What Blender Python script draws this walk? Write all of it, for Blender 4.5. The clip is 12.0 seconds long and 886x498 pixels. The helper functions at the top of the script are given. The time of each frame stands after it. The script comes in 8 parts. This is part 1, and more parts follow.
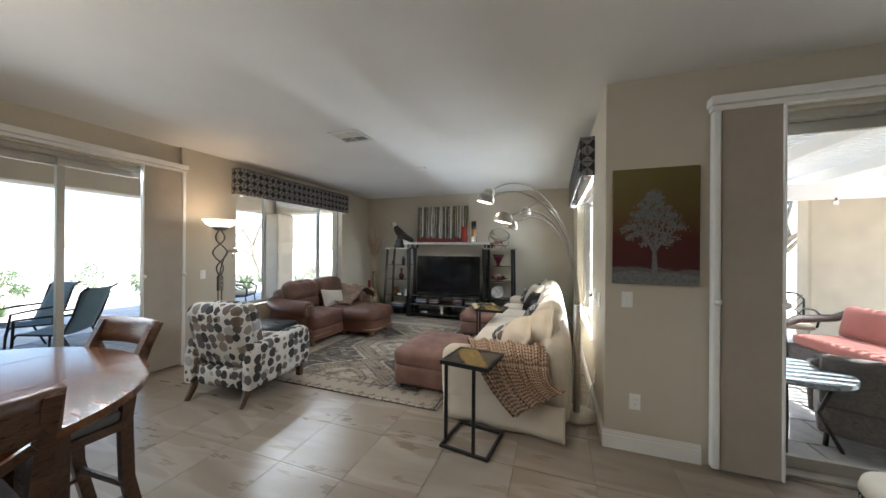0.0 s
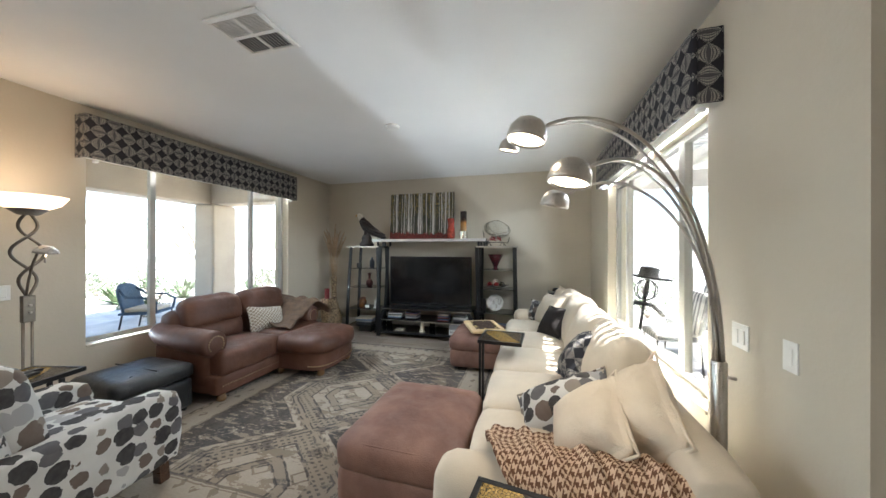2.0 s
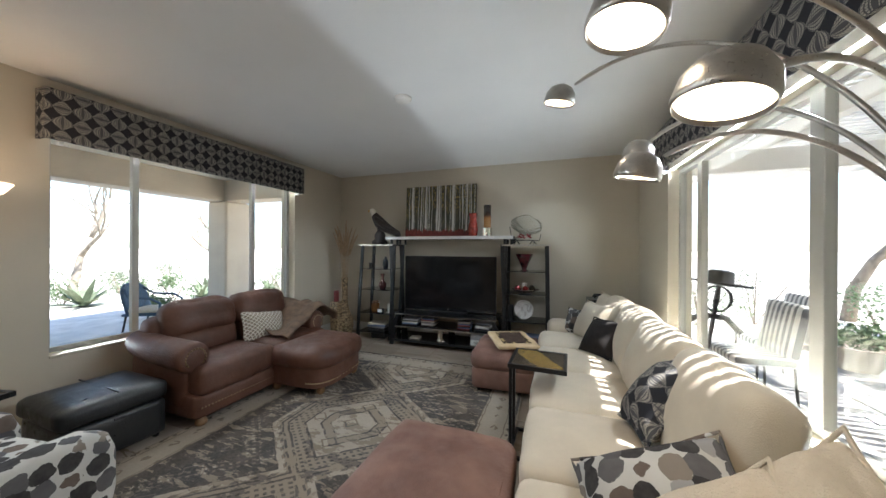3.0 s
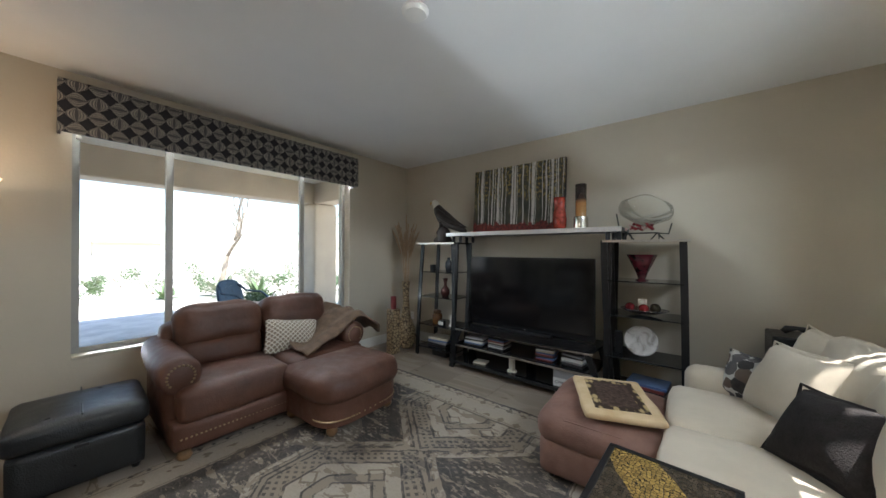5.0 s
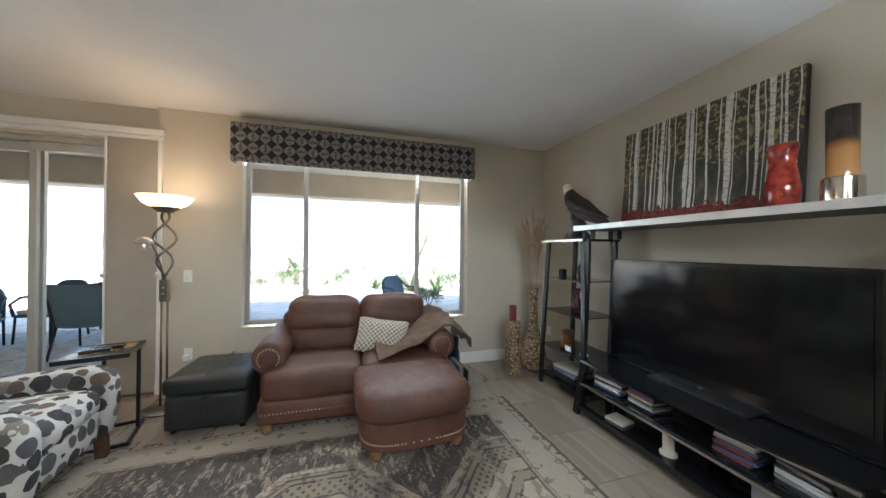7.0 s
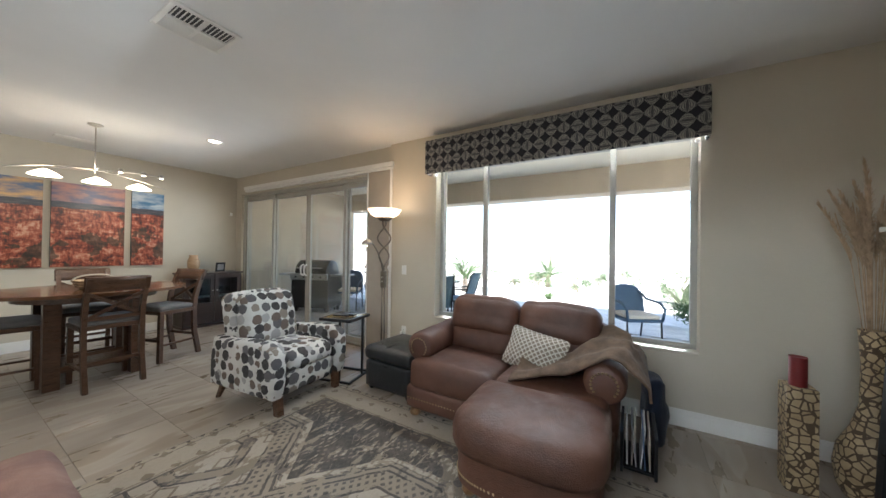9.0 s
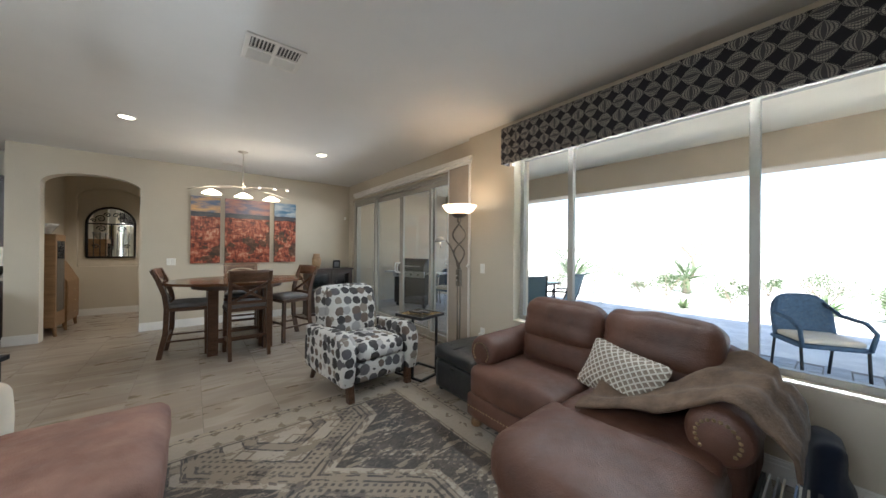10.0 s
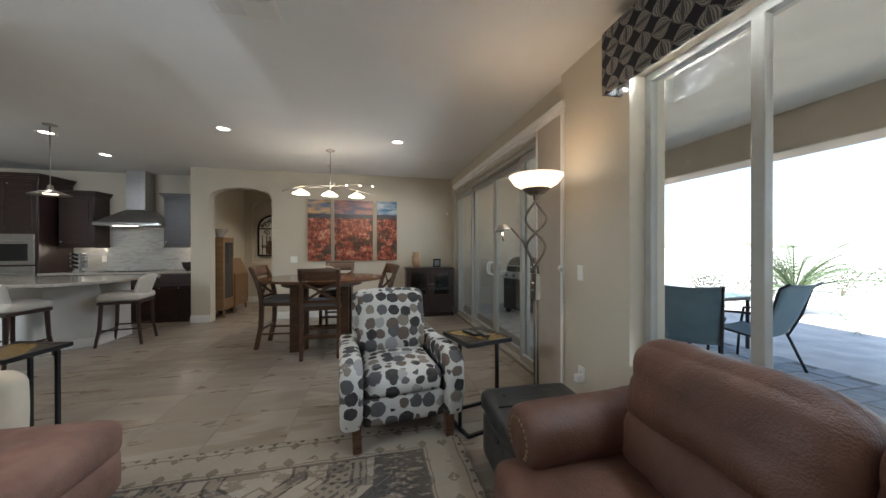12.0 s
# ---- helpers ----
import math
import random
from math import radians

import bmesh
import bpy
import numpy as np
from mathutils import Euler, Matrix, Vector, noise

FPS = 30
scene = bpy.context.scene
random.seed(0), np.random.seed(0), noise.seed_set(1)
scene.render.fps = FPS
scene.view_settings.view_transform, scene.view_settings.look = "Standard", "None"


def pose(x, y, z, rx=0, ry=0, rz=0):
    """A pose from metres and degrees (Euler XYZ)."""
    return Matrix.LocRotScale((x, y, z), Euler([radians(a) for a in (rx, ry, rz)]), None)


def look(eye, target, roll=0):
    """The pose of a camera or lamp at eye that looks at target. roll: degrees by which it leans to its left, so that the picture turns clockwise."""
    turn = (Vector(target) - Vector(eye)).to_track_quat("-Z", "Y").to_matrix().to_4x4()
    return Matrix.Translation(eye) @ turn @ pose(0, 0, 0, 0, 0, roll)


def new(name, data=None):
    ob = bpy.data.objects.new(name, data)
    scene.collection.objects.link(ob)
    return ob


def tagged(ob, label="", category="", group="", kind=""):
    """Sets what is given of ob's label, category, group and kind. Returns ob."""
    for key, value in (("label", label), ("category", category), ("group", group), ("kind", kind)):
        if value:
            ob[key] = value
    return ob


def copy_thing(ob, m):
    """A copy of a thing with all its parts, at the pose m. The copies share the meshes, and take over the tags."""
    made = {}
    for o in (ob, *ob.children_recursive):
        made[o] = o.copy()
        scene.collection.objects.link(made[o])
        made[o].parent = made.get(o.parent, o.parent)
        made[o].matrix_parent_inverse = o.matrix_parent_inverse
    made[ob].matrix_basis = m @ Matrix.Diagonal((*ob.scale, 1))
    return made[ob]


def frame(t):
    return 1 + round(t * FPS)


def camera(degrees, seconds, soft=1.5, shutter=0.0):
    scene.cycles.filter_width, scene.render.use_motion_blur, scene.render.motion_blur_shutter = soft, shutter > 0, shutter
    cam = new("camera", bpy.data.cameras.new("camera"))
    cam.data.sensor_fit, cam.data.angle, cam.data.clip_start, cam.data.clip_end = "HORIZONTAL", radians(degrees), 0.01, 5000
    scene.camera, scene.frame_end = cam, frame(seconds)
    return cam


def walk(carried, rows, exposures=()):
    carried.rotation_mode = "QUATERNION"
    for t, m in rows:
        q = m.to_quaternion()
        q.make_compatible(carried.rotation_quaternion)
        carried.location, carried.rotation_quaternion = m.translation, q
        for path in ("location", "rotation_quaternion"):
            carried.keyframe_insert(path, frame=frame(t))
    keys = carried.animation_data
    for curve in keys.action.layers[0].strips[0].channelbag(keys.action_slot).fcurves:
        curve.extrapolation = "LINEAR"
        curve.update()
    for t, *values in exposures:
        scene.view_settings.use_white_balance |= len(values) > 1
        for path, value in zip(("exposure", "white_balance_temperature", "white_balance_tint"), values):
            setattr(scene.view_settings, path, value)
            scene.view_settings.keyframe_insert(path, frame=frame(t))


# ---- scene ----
cam = camera(109.4, 12.0)
PATH = [
    (0, (0.254, 0.253, 1.478), (-0.415, 2.138, 1.48), 0.4),
    (0.5, (0.099, 0.625, 1.48), (-0.49, 2.536, 1.479), 0.3),
    (1, (-0.058, 1.0, 1.475), (-0.596, 2.927, 1.474), 0.3),
    (1.5, (-0.17, 1.378, 1.466), (-0.698, 3.307, 1.466), 0.3),
    (2, (-0.323, 1.718, 1.46), (-0.854, 3.646, 1.46), 0.1),
    (2.5, (-0.398, 2.022, 1.446), (-0.982, 3.935, 1.449), 0.2),
    (3, (-0.476, 2.292, 1.442), (-1.136, 4.18, 1.441), 0.3),
    (5, (-0.496, 3.467, 1.411), (-1.738, 5.034, 1.417), 0.2),
    (5.5, (-0.492, 3.771, 1.416), (-1.917, 5.175, 1.42), 0.3),
    (6, (-0.492, 4.048, 1.407), (-2.097, 5.241, 1.415), 0.3),
    (6.5, (-0.496, 4.312, 1.404), (-2.27, 5.236, 1.411), 0.4),
    (7, (-0.507, 4.619, 1.394), (-2.422, 5.196, 1.402), 0.5),
    (7.5, (-0.546, 4.878, 1.378), (-2.537, 5.074, 1.39), 0.5),
    (7.7, (-0.59, 4.964, 1.37), (-2.589, 5.014, 1.388), 0.6),
    (9.3, (-1.094, 5.654, 1.359), (-2.681, 4.438, 1.361), 0.6),
    (9.5, (-1.139, 5.684, 1.368), (-2.644, 4.367, 1.361), 0.4),
    (10, (-1.455, 5.747, 1.339), (-2.703, 4.184, 1.344), 0.5),
    (10.5, (-1.709, 5.736, 1.327), (-2.726, 4.014, 1.33), 0.3),
    (11, (-2.025, 5.642, 1.322), (-2.829, 3.811, 1.323), 0.4),
    (11.5, (-2.352, 5.46, 1.312), (-2.962, 3.555, 1.317), 0.3),
    (12, (-2.637, 5.203, 1.309), (-3.068, 3.249, 1.303), -0.1),
]
EXPOSURES = [(t, s, 6080, 9.5) for t, s in ((0.0, 2.06), (0.6, 2.30), (1.0, 2.37), (1.5, 2.32), (2.0, 2.33), (2.5, 2.13), (3.0, 1.86), (5.0, 1.79), (5.5, 1.98), (6.5, 2.26), (7.5, 2.28), (9.5, 2.13), (10.5, 1.95), (12.0, 1.72))]
walk(cam, [(t, look(eye, target, roll)) for t, eye, target, roll in PATH], EXPOSURES)

# ---- world, sun, exposure ----
world = bpy.data.worlds.new("world")
scene.world = world
world.use_nodes = True
SUN_ELEV, SUN_AZ = 60.0, 86.0  # degrees; azimuth clockwise from +y
wn = world.node_tree
sky = wn.nodes.new("ShaderNodeTexSky")
sky.sky_type = 'NISHITA'
sky.sun_disc = False
sky.sun_elevation = radians(SUN_ELEV)
sky.sun_rotation = radians(SUN_AZ)
wn.nodes["Background"].inputs[1].default_value = 0.15
wn.links.new(sky.outputs[0], wn.nodes["Background"].inputs[0])
sun = new("sun", bpy.data.lights.new("sun", 'SUN'))
sun.data.energy, sun.data.angle, sun.data.color = 5.0, radians(0.53), (1.0, 0.95, 0.88)
sd = Vector((math.sin(radians(SUN_AZ)) * math.cos(radians(SUN_ELEV)),
             math.cos(radians(SUN_AZ)) * math.cos(radians(SUN_ELEV)), math.sin(radians(SUN_ELEV))))
sun.matrix_world = look(sd * 40, (0, 0, 0))


def lamp(name, kind, energy, color, m, **kw):
    ob = new(name, bpy.data.lights.new(name, kind))
    ob.data.energy, ob.data.color = energy, color
    if kind == 'AREA':
        ob.data.shape, ob.data.size = 'DISK', kw.get("size", 0.14)
        ob.data.spread = radians(kw.get("spread", 150))
    if kind == 'POINT':
        ob.data.shadow_soft_size = kw.get("size", 0.05)
    if kind == 'SPOT':
        ob.data.spot_size, ob.data.spot_blend = radians(kw.get("cone", 110)), 0.6
        ob.data.shadow_soft_size = kw.get("size", 0.04)
    ob.matrix_world = m
    return ob


def head_lamp(axis, at, b0, b1, z, energy, sgn, tilt=74, thick=0.022, spread=140):
    """Daylight in a window opening: a long narrow area lamp at its head or sill that looks into the room."""
    ob = new("window_light", bpy.data.lights.new("window_light", 'AREA'))
    ob.data.shape, ob.data.size, ob.data.size_y = 'RECTANGLE', b1 - b0, thick
    ob.data.energy, ob.data.color = energy, (0.86, 0.945, 1.0)
    ob.data.spread = radians(spread)
    mid = (b0 + b1) / 2
    ob.matrix_world = pose(at, mid, z, 0, 0, 90) @ pose(0, 0, 0, tilt * sgn) if axis == 'x' else pose(mid, at, z, -tilt * sgn, 0, 0)
    return ob


head_lamp('x', -4.215, 3.62, 6.0, 2.343, 12.5, -1, 78)
head_lamp('x', 0.665, 3.80, 5.98, 2.223, 10, 1, 80)
head_lamp('x', -4.262, -0.6, 2.5, 2.31, 7.5, -1, 62, 0.006, 115)
head_lamp('y', 2.955, 1.6, 3.6, 2.31, 9, 1, 60, 0.006, 115)
head_lamp('x', -4.225, 3.66, 5.95, 0.606, 2.4, -1, 112, 0.008)
head_lamp('x', 0.675, 3.84, 5.94, 0.590, 11, 1, 102, 0.010)

# ---- materials ----
class Mat:
    """A node material with small helpers."""

    def __init__(self, name, rough=0.6, metal=0.0, spec=0.5):
        self.m = bpy.data.materials.new(name)
        self.m.use_nodes = True
        self.t = self.m.node_tree
        self.b = self.t.nodes["Principled BSDF"]
        self.b.inputs["Roughness"].default_value = rough
        self.b.inputs["Metallic"].default_value = metal
        self.b.inputs["Specular IOR Level"].default_value = spec

    def node(self, kind, operation=""):
        n = self.t.nodes.new(kind)
        if operation:
            n.operation = operation
        return n

    def put(self, sock, val):
        if hasattr(val, "is_linked") or hasattr(val, "links"):
            self.t.links.new(val, sock)
        else:
            sock.default_value = val

    def coord(self, which="Object"):
        return self.node("ShaderNodeTexCoord").outputs[which]

    def mapped(self, scale=(1, 1, 1), rot=(0, 0, 0), loc=(0, 0, 0), src=None):
        n = self.node("ShaderNodeMapping")
        n.inputs["Scale"].default_value, n.inputs["Rotation"].default_value, n.inputs["Location"].default_value = scale, rot, loc
        self.t.links.new(src or self.coord(), n.inputs["Vector"])
        return n.outputs[0]

    def noise(self, scale, vec=None, detail=4, rough=0.55, dist=0.0, out=0):
        n = self.node("ShaderNodeTexNoise")
        n.inputs["Scale"].default_value, n.inputs["Detail"].default_value = scale, detail
        n.inputs["Roughness"].default_value, n.inputs["Distortion"].default_value = rough, dist
        self.t.links.new(vec or self.coord(), n.inputs["Vector"])
        return n.outputs[out]

    def voronoi(self, scale, vec=None, rnd=1.0, feature='F1', dims='3D', out="Distance"):
        n = self.node("ShaderNodeTexVoronoi")
        n.feature, n.voronoi_dimensions = feature, dims
        n.inputs["Scale"].default_value = scale
        n.inputs["Randomness"].default_value = rnd
        self.t.links.new(vec or self.coord(), n.inputs["Vector"])
        return n.outputs[out]

    def math(self, op, a, b=0.0, c=0.0):
        n = self.node("ShaderNodeMath", operation=op)
        for i, v in enumerate((a, b, c)):
            self.put(n.inputs[i], v)
        return n.outputs[0]

    def mix(self, f, a, b, kind='MIX'):
        n = self.node("ShaderNodeMix")
        n.data_type, n.blend_type = 'RGBA', kind
        self.put(n.inputs[0], f)
        for s, v in ((n.inputs[6], a), (n.inputs[7], b)):
            self.put(s, (*v, 1) if isinstance(v, tuple) and len(v) == 3 else v)
        return n.outputs[2]

    def ramp(self, f, stops, interp='LINEAR'):
        n = self.node("ShaderNodeValToRGB")
        r = n.color_ramp
        r.interpolation = interp
        while len(r.elements) < len(stops):
            r.elements.new(0.5)
        for e, (p, c) in zip(r.elements, stops):
            e.position, e.color = p, (*c, 1) if len(c) == 3 else c
        self.t.links.new(f, n.inputs[0])
        return n.outputs[0]

    def xyz(self, vec=None):
        n = self.node("ShaderNodeSeparateXYZ")
        self.t.links.new(vec or self.coord(), n.inputs[0])
        return n.outputs

    def rnd(self):
        return self.node("ShaderNodeObjectInfo").outputs["Random"]

    def color(self, v):
        self.put(self.b.inputs["Base Color"], (*v, 1) if isinstance(v, tuple) else v)
        return self

    def rough(self, v):
        self.put(self.b.inputs["Roughness"], v)
        return self

    def bump(self, h, strength=0.3, dist=0.01):
        n = self.node("ShaderNodeBump")
        n.inputs["Strength"].default_value, n.inputs["Distance"].default_value = strength, dist
        self.t.links.new(h, n.inputs["Height"])
        self.t.links.new(n.outputs[0], self.b.inputs["Normal"])
        return self


def plain(name, c, rough=0.6, metal=0.0, var=0.12, scale=6.0, bump=0.0, bscale=120.0):
    """A surface of one paint or stuff, with soft large and fine variation."""
    m = Mat(name, rough, metal)
    f = m.noise(scale, detail=5)
    lo, hi = tuple(x * (1 - var) for x in c), tuple(min(1, x * (1 + var)) for x in c)
    m.color(m.ramp(f, [(0.3, lo), (0.7, hi)]))
    if rough > 0.05:
        m.rough(m.ramp(m.noise(scale * 7, detail=3), [(0.3, (rough * 0.88,) * 3), (0.7, (min(1, rough * 1.12),) * 3)]))
    if bump:
        m.bump(m.noise(bscale, detail=3), bump, 0.004)
    return m.m


def emit(name, c, strength):
    m = Mat(name, 0.4)
    m.color(c)
    m.b.inputs["Emission Color"].default_value = (*c, 1)
    m.b.inputs["Emission Strength"].default_value = strength
    return m.m


def glass(name, tint=(0.96, 0.98, 0.97), gloss=1.0):
    m = Mat(name)
    tr, gl, mx, fr = (m.node("ShaderNodeBsdfTransparent"), m.node("ShaderNodeBsdfGlossy"), m.node("ShaderNodeMixShader"), m.node("ShaderNodeFresnel"))
    tr.inputs[0].default_value = (*tint, 1)
    gl.inputs["Roughness"].default_value = 0.02
    fr.inputs[0].default_value = 1.45
    m.t.links.new(m.math('MULTIPLY', fr.outputs[0], gloss), mx.inputs[0])
    m.t.links.new(tr.outputs[0], mx.inputs[1])
    m.t.links.new(gl.outputs[0], mx.inputs[2])
    m.t.links.new(mx.outputs[0], m.t.nodes["Material Output"].inputs[0])
    return m.m


def m_wall():
    m = Mat("wall_paint", 0.75)
    m.color(m.ramp(m.noise(1.3, detail=6), [(0.3, (0.50, 0.45, 0.36)), (0.7, (0.545, 0.49, 0.395))]))
    h = m.math('ADD', m.noise(45, detail=4), m.math('MULTIPLY', m.noise(14, detail=2), 0.6))
    return m.bump(h, 0.16, 0.006).m


def m_ceiling():
    m = Mat("ceiling_paint", 0.85)
    m.color(m.ramp(m.noise(1.1, detail=5), [(0.3, (0.72, 0.715, 0.70)), (0.7, (0.77, 0.765, 0.75))]))
    return m.bump(m.noise(38, detail=4), 0.14, 0.006).m


def m_tile():
    """Honed sandstone-look tile: a few broad slanting veins in beige, grey and rust."""
    m = Mat("floor_tile", 0.3)
    off = m.math('MULTIPLY', m.rnd(), 40.0)
    comb = m.node("ShaderNodeCombineXYZ")
    for i in range(3):
        m.put(comb.inputs[i], off)
    add = m.node("ShaderNodeVectorMath", operation='ADD')
    m.t.links.new(m.mapped((0.4, 1.9, 1), (0, 0, radians(-32))), add.inputs[0])
    m.t.links.new(comb.outputs[0], add.inputs[1])
    big = m.noise(1.1, add.outputs[0], 3, 0.5, 0.35)
    fine = m.noise(4, add.outputs[0], 5, 0.6, 0.5)
    c = m.ramp(big, [(0.28, (0.190, 0.150, 0.112)), (0.395, (0.235, 0.192, 0.150)), (0.41, (0.305, 0.255, 0.205)), (0.475, (0.215, 0.170, 0.128)), (0.53, (0.245, 0.192, 0.140)), (0.545, (0.335, 0.285, 0.230)), (0.62, (0.255, 0.208, 0.162)), (0.74, (0.345, 0.298, 0.246))])
    c = m.mix(0.12, c, m.ramp(fine, [(0.3, (0.20, 0.155, 0.115)), (0.7, (0.38, 0.335, 0.285))]))
    c = m.mix(m.math('MULTIPLY', m.rnd(), 0.3), c, (0.250, 0.204, 0.160))
    m.color(c)
    m.rough(m.ramp(fine, [(0.3, (0.25,) * 3), (0.7, (0.37,) * 3)]))
    return m.bump(fine, 0.03, 0.004).m


def m_leather(name, dark, mid, light, rough=0.38):
    m = Mat(name, rough)
    f = m.noise(3.2, detail=6, rough=0.6)
    m.color(m.ramp(f, [(0.28, dark), (0.5, mid), (0.75, light)]))
    g = m.voronoi(160, rnd=1.0)
    w = m.noise(9, detail=3)
    m.rough(m.ramp(w, [(0.3, (rough * 0.8,) * 3), (0.7, (rough * 1.25,) * 3)]))
    return m.bump(m.math('ADD', m.math('MULTIPLY', g, 0.25), m.math('MULTIPLY', m.noise(16, detail=4, dist=0.6), 1.0)), 0.40, 0.012).m


def m_fabric(name, c, var=0.1, weave=260.0, strength=0.25, sheen=0.2):
    m = Mat(name, 0.92, 0, 0.2)
    lo, hi = tuple(x * (1 - var) for x in c), tuple(min(1, x * (1 + var)) for x in c)
    m.color(m.ramp(m.noise(4.5, detail=6, rough=0.65), [(0.3, lo), (0.7, hi)]))
    m.b.inputs["Sheen Weight"].default_value = sheen
    return m.bump(m.math('ADD', m.noise(weave, detail=2), m.math('MULTIPLY', m.noise(11, detail=3), 0.8)), strength, 0.008).m


def m_dots(name, scale=11.2):
    """Cream cloth with blotted round spots in black, greys and taupe."""
    m = Mat(name, 0.9, 0, 0.2)
    warp = m.node("ShaderNodeVectorMath", operation='ADD')
    jit = m.node("ShaderNodeVectorMath", operation='SCALE')
    m.t.links.new(m.noise(26, detail=3, out=1), jit.inputs[0])
    jit.inputs["Scale"].default_value = 0.028
    m.t.links.new(m.coord(), warp.inputs[0])
    m.t.links.new(jit.outputs[0], warp.inputs[1])
    n = m.node("ShaderNodeTexVoronoi")
    n.inputs["Scale"].default_value, n.inputs["Randomness"].default_value = scale, 0.42
    m.t.links.new(warp.outputs[0], n.inputs["Vector"])
    sep = m.node("ShaderNodeSeparateColor")
    m.t.links.new(n.outputs["Color"], sep.inputs[0])
    spot = m.ramp(sep.outputs[0], [(0.0, (0.018, 0.017, 0.02)), (0.36, (0.09, 0.088, 0.092)), (0.5, (0.12, 0.085, 0.065)),
                                   (0.66, (0.22, 0.185, 0.15)), (0.8, (0.07, 0.07, 0.076)), (0.92, (0.33, 0.32, 0.315))], 'CONSTANT')
    spot = m.mix(m.math('MULTIPLY', m.noise(30, detail=4), 0.22), spot, (0.36, 0.33, 0.30))
    r = m.math('MULTIPLY_ADD', sep.outputs[1], 0.10, 0.50)
    inside = m.math('LESS_THAN', n.outputs["Distance"], r)
    ground = m.ramp(m.noise(5, detail=4), [(0.3, (0.50, 0.485, 0.45)), (0.7, (0.60, 0.585, 0.55))])
    m.color(m.mix(inside, ground, spot))
    return m.bump(m.noise(300, detail=2), 0.2, 0.004).m


def m_lens(name, ax, ay, scale=9.0):
    """Charcoal cloth with interlaced lens shapes drawn in pale thread."""
    m = Mat(name, 0.88, 0, 0.2)
    o = m.xyz()
    along = m.math('ADD', o[0], o[1]) if ax == 1 else o[ax]
    u, v = m.math('MULTIPLY', along, scale), m.math('MULTIPLY', o[ay], scale)
    fu, fv = m.math('FRACT', u), m.math('FRACT', v)
    par = m.math('MODULO', m.math('ADD', m.math('FLOOR', u), m.math('FLOOR', v)), 2.0)
    par = m.math('ABSOLUTE', par)
    a = m.math('ADD', m.math('MULTIPLY', fu, m.math('SUBTRACT', 1.0, par)), m.math('MULTIPLY', fv, par))
    b = m.math('ADD', m.math('MULTIPLY', fv, m.math('SUBTRACT', 1.0, par)), m.math('MULTIPLY', fu, par))
    s = m.math('MAXIMUM', m.math('SINE', m.math('MULTIPLY', a, math.pi)), 0.05)
    q = m.math('DIVIDE', m.math('ABSOLUTE', m.math('SUBTRACT', b, 0.5)), s)
    inside = m.math('LESS_THAN', q, 0.5)
    line = m.math('GREATER_THAN', m.math('FRACT', m.math('MULTIPLY', q, 7.0)), 0.40)
    dash = m.math('GREATER_THAN', m.math('FRACT', m.math('MULTIPLY', a, 11.0)), 0.25)
    core = m.math('GREATER_THAN', q, 0.1)
    f = m.math('MULTIPLY', m.math('MULTIPLY', inside, line), m.math('MULTIPLY', dash, core))
    base = m.mix(inside, (0.030, 0.031, 0.037), (0.090, 0.088, 0.092))
    m.color(m.mix(m.math('MULTIPLY', f, 0.85), base, (0.42, 0.39, 0.34)))
    return m.bump(m.noise(320, detail=2), 0.25, 0.004).m


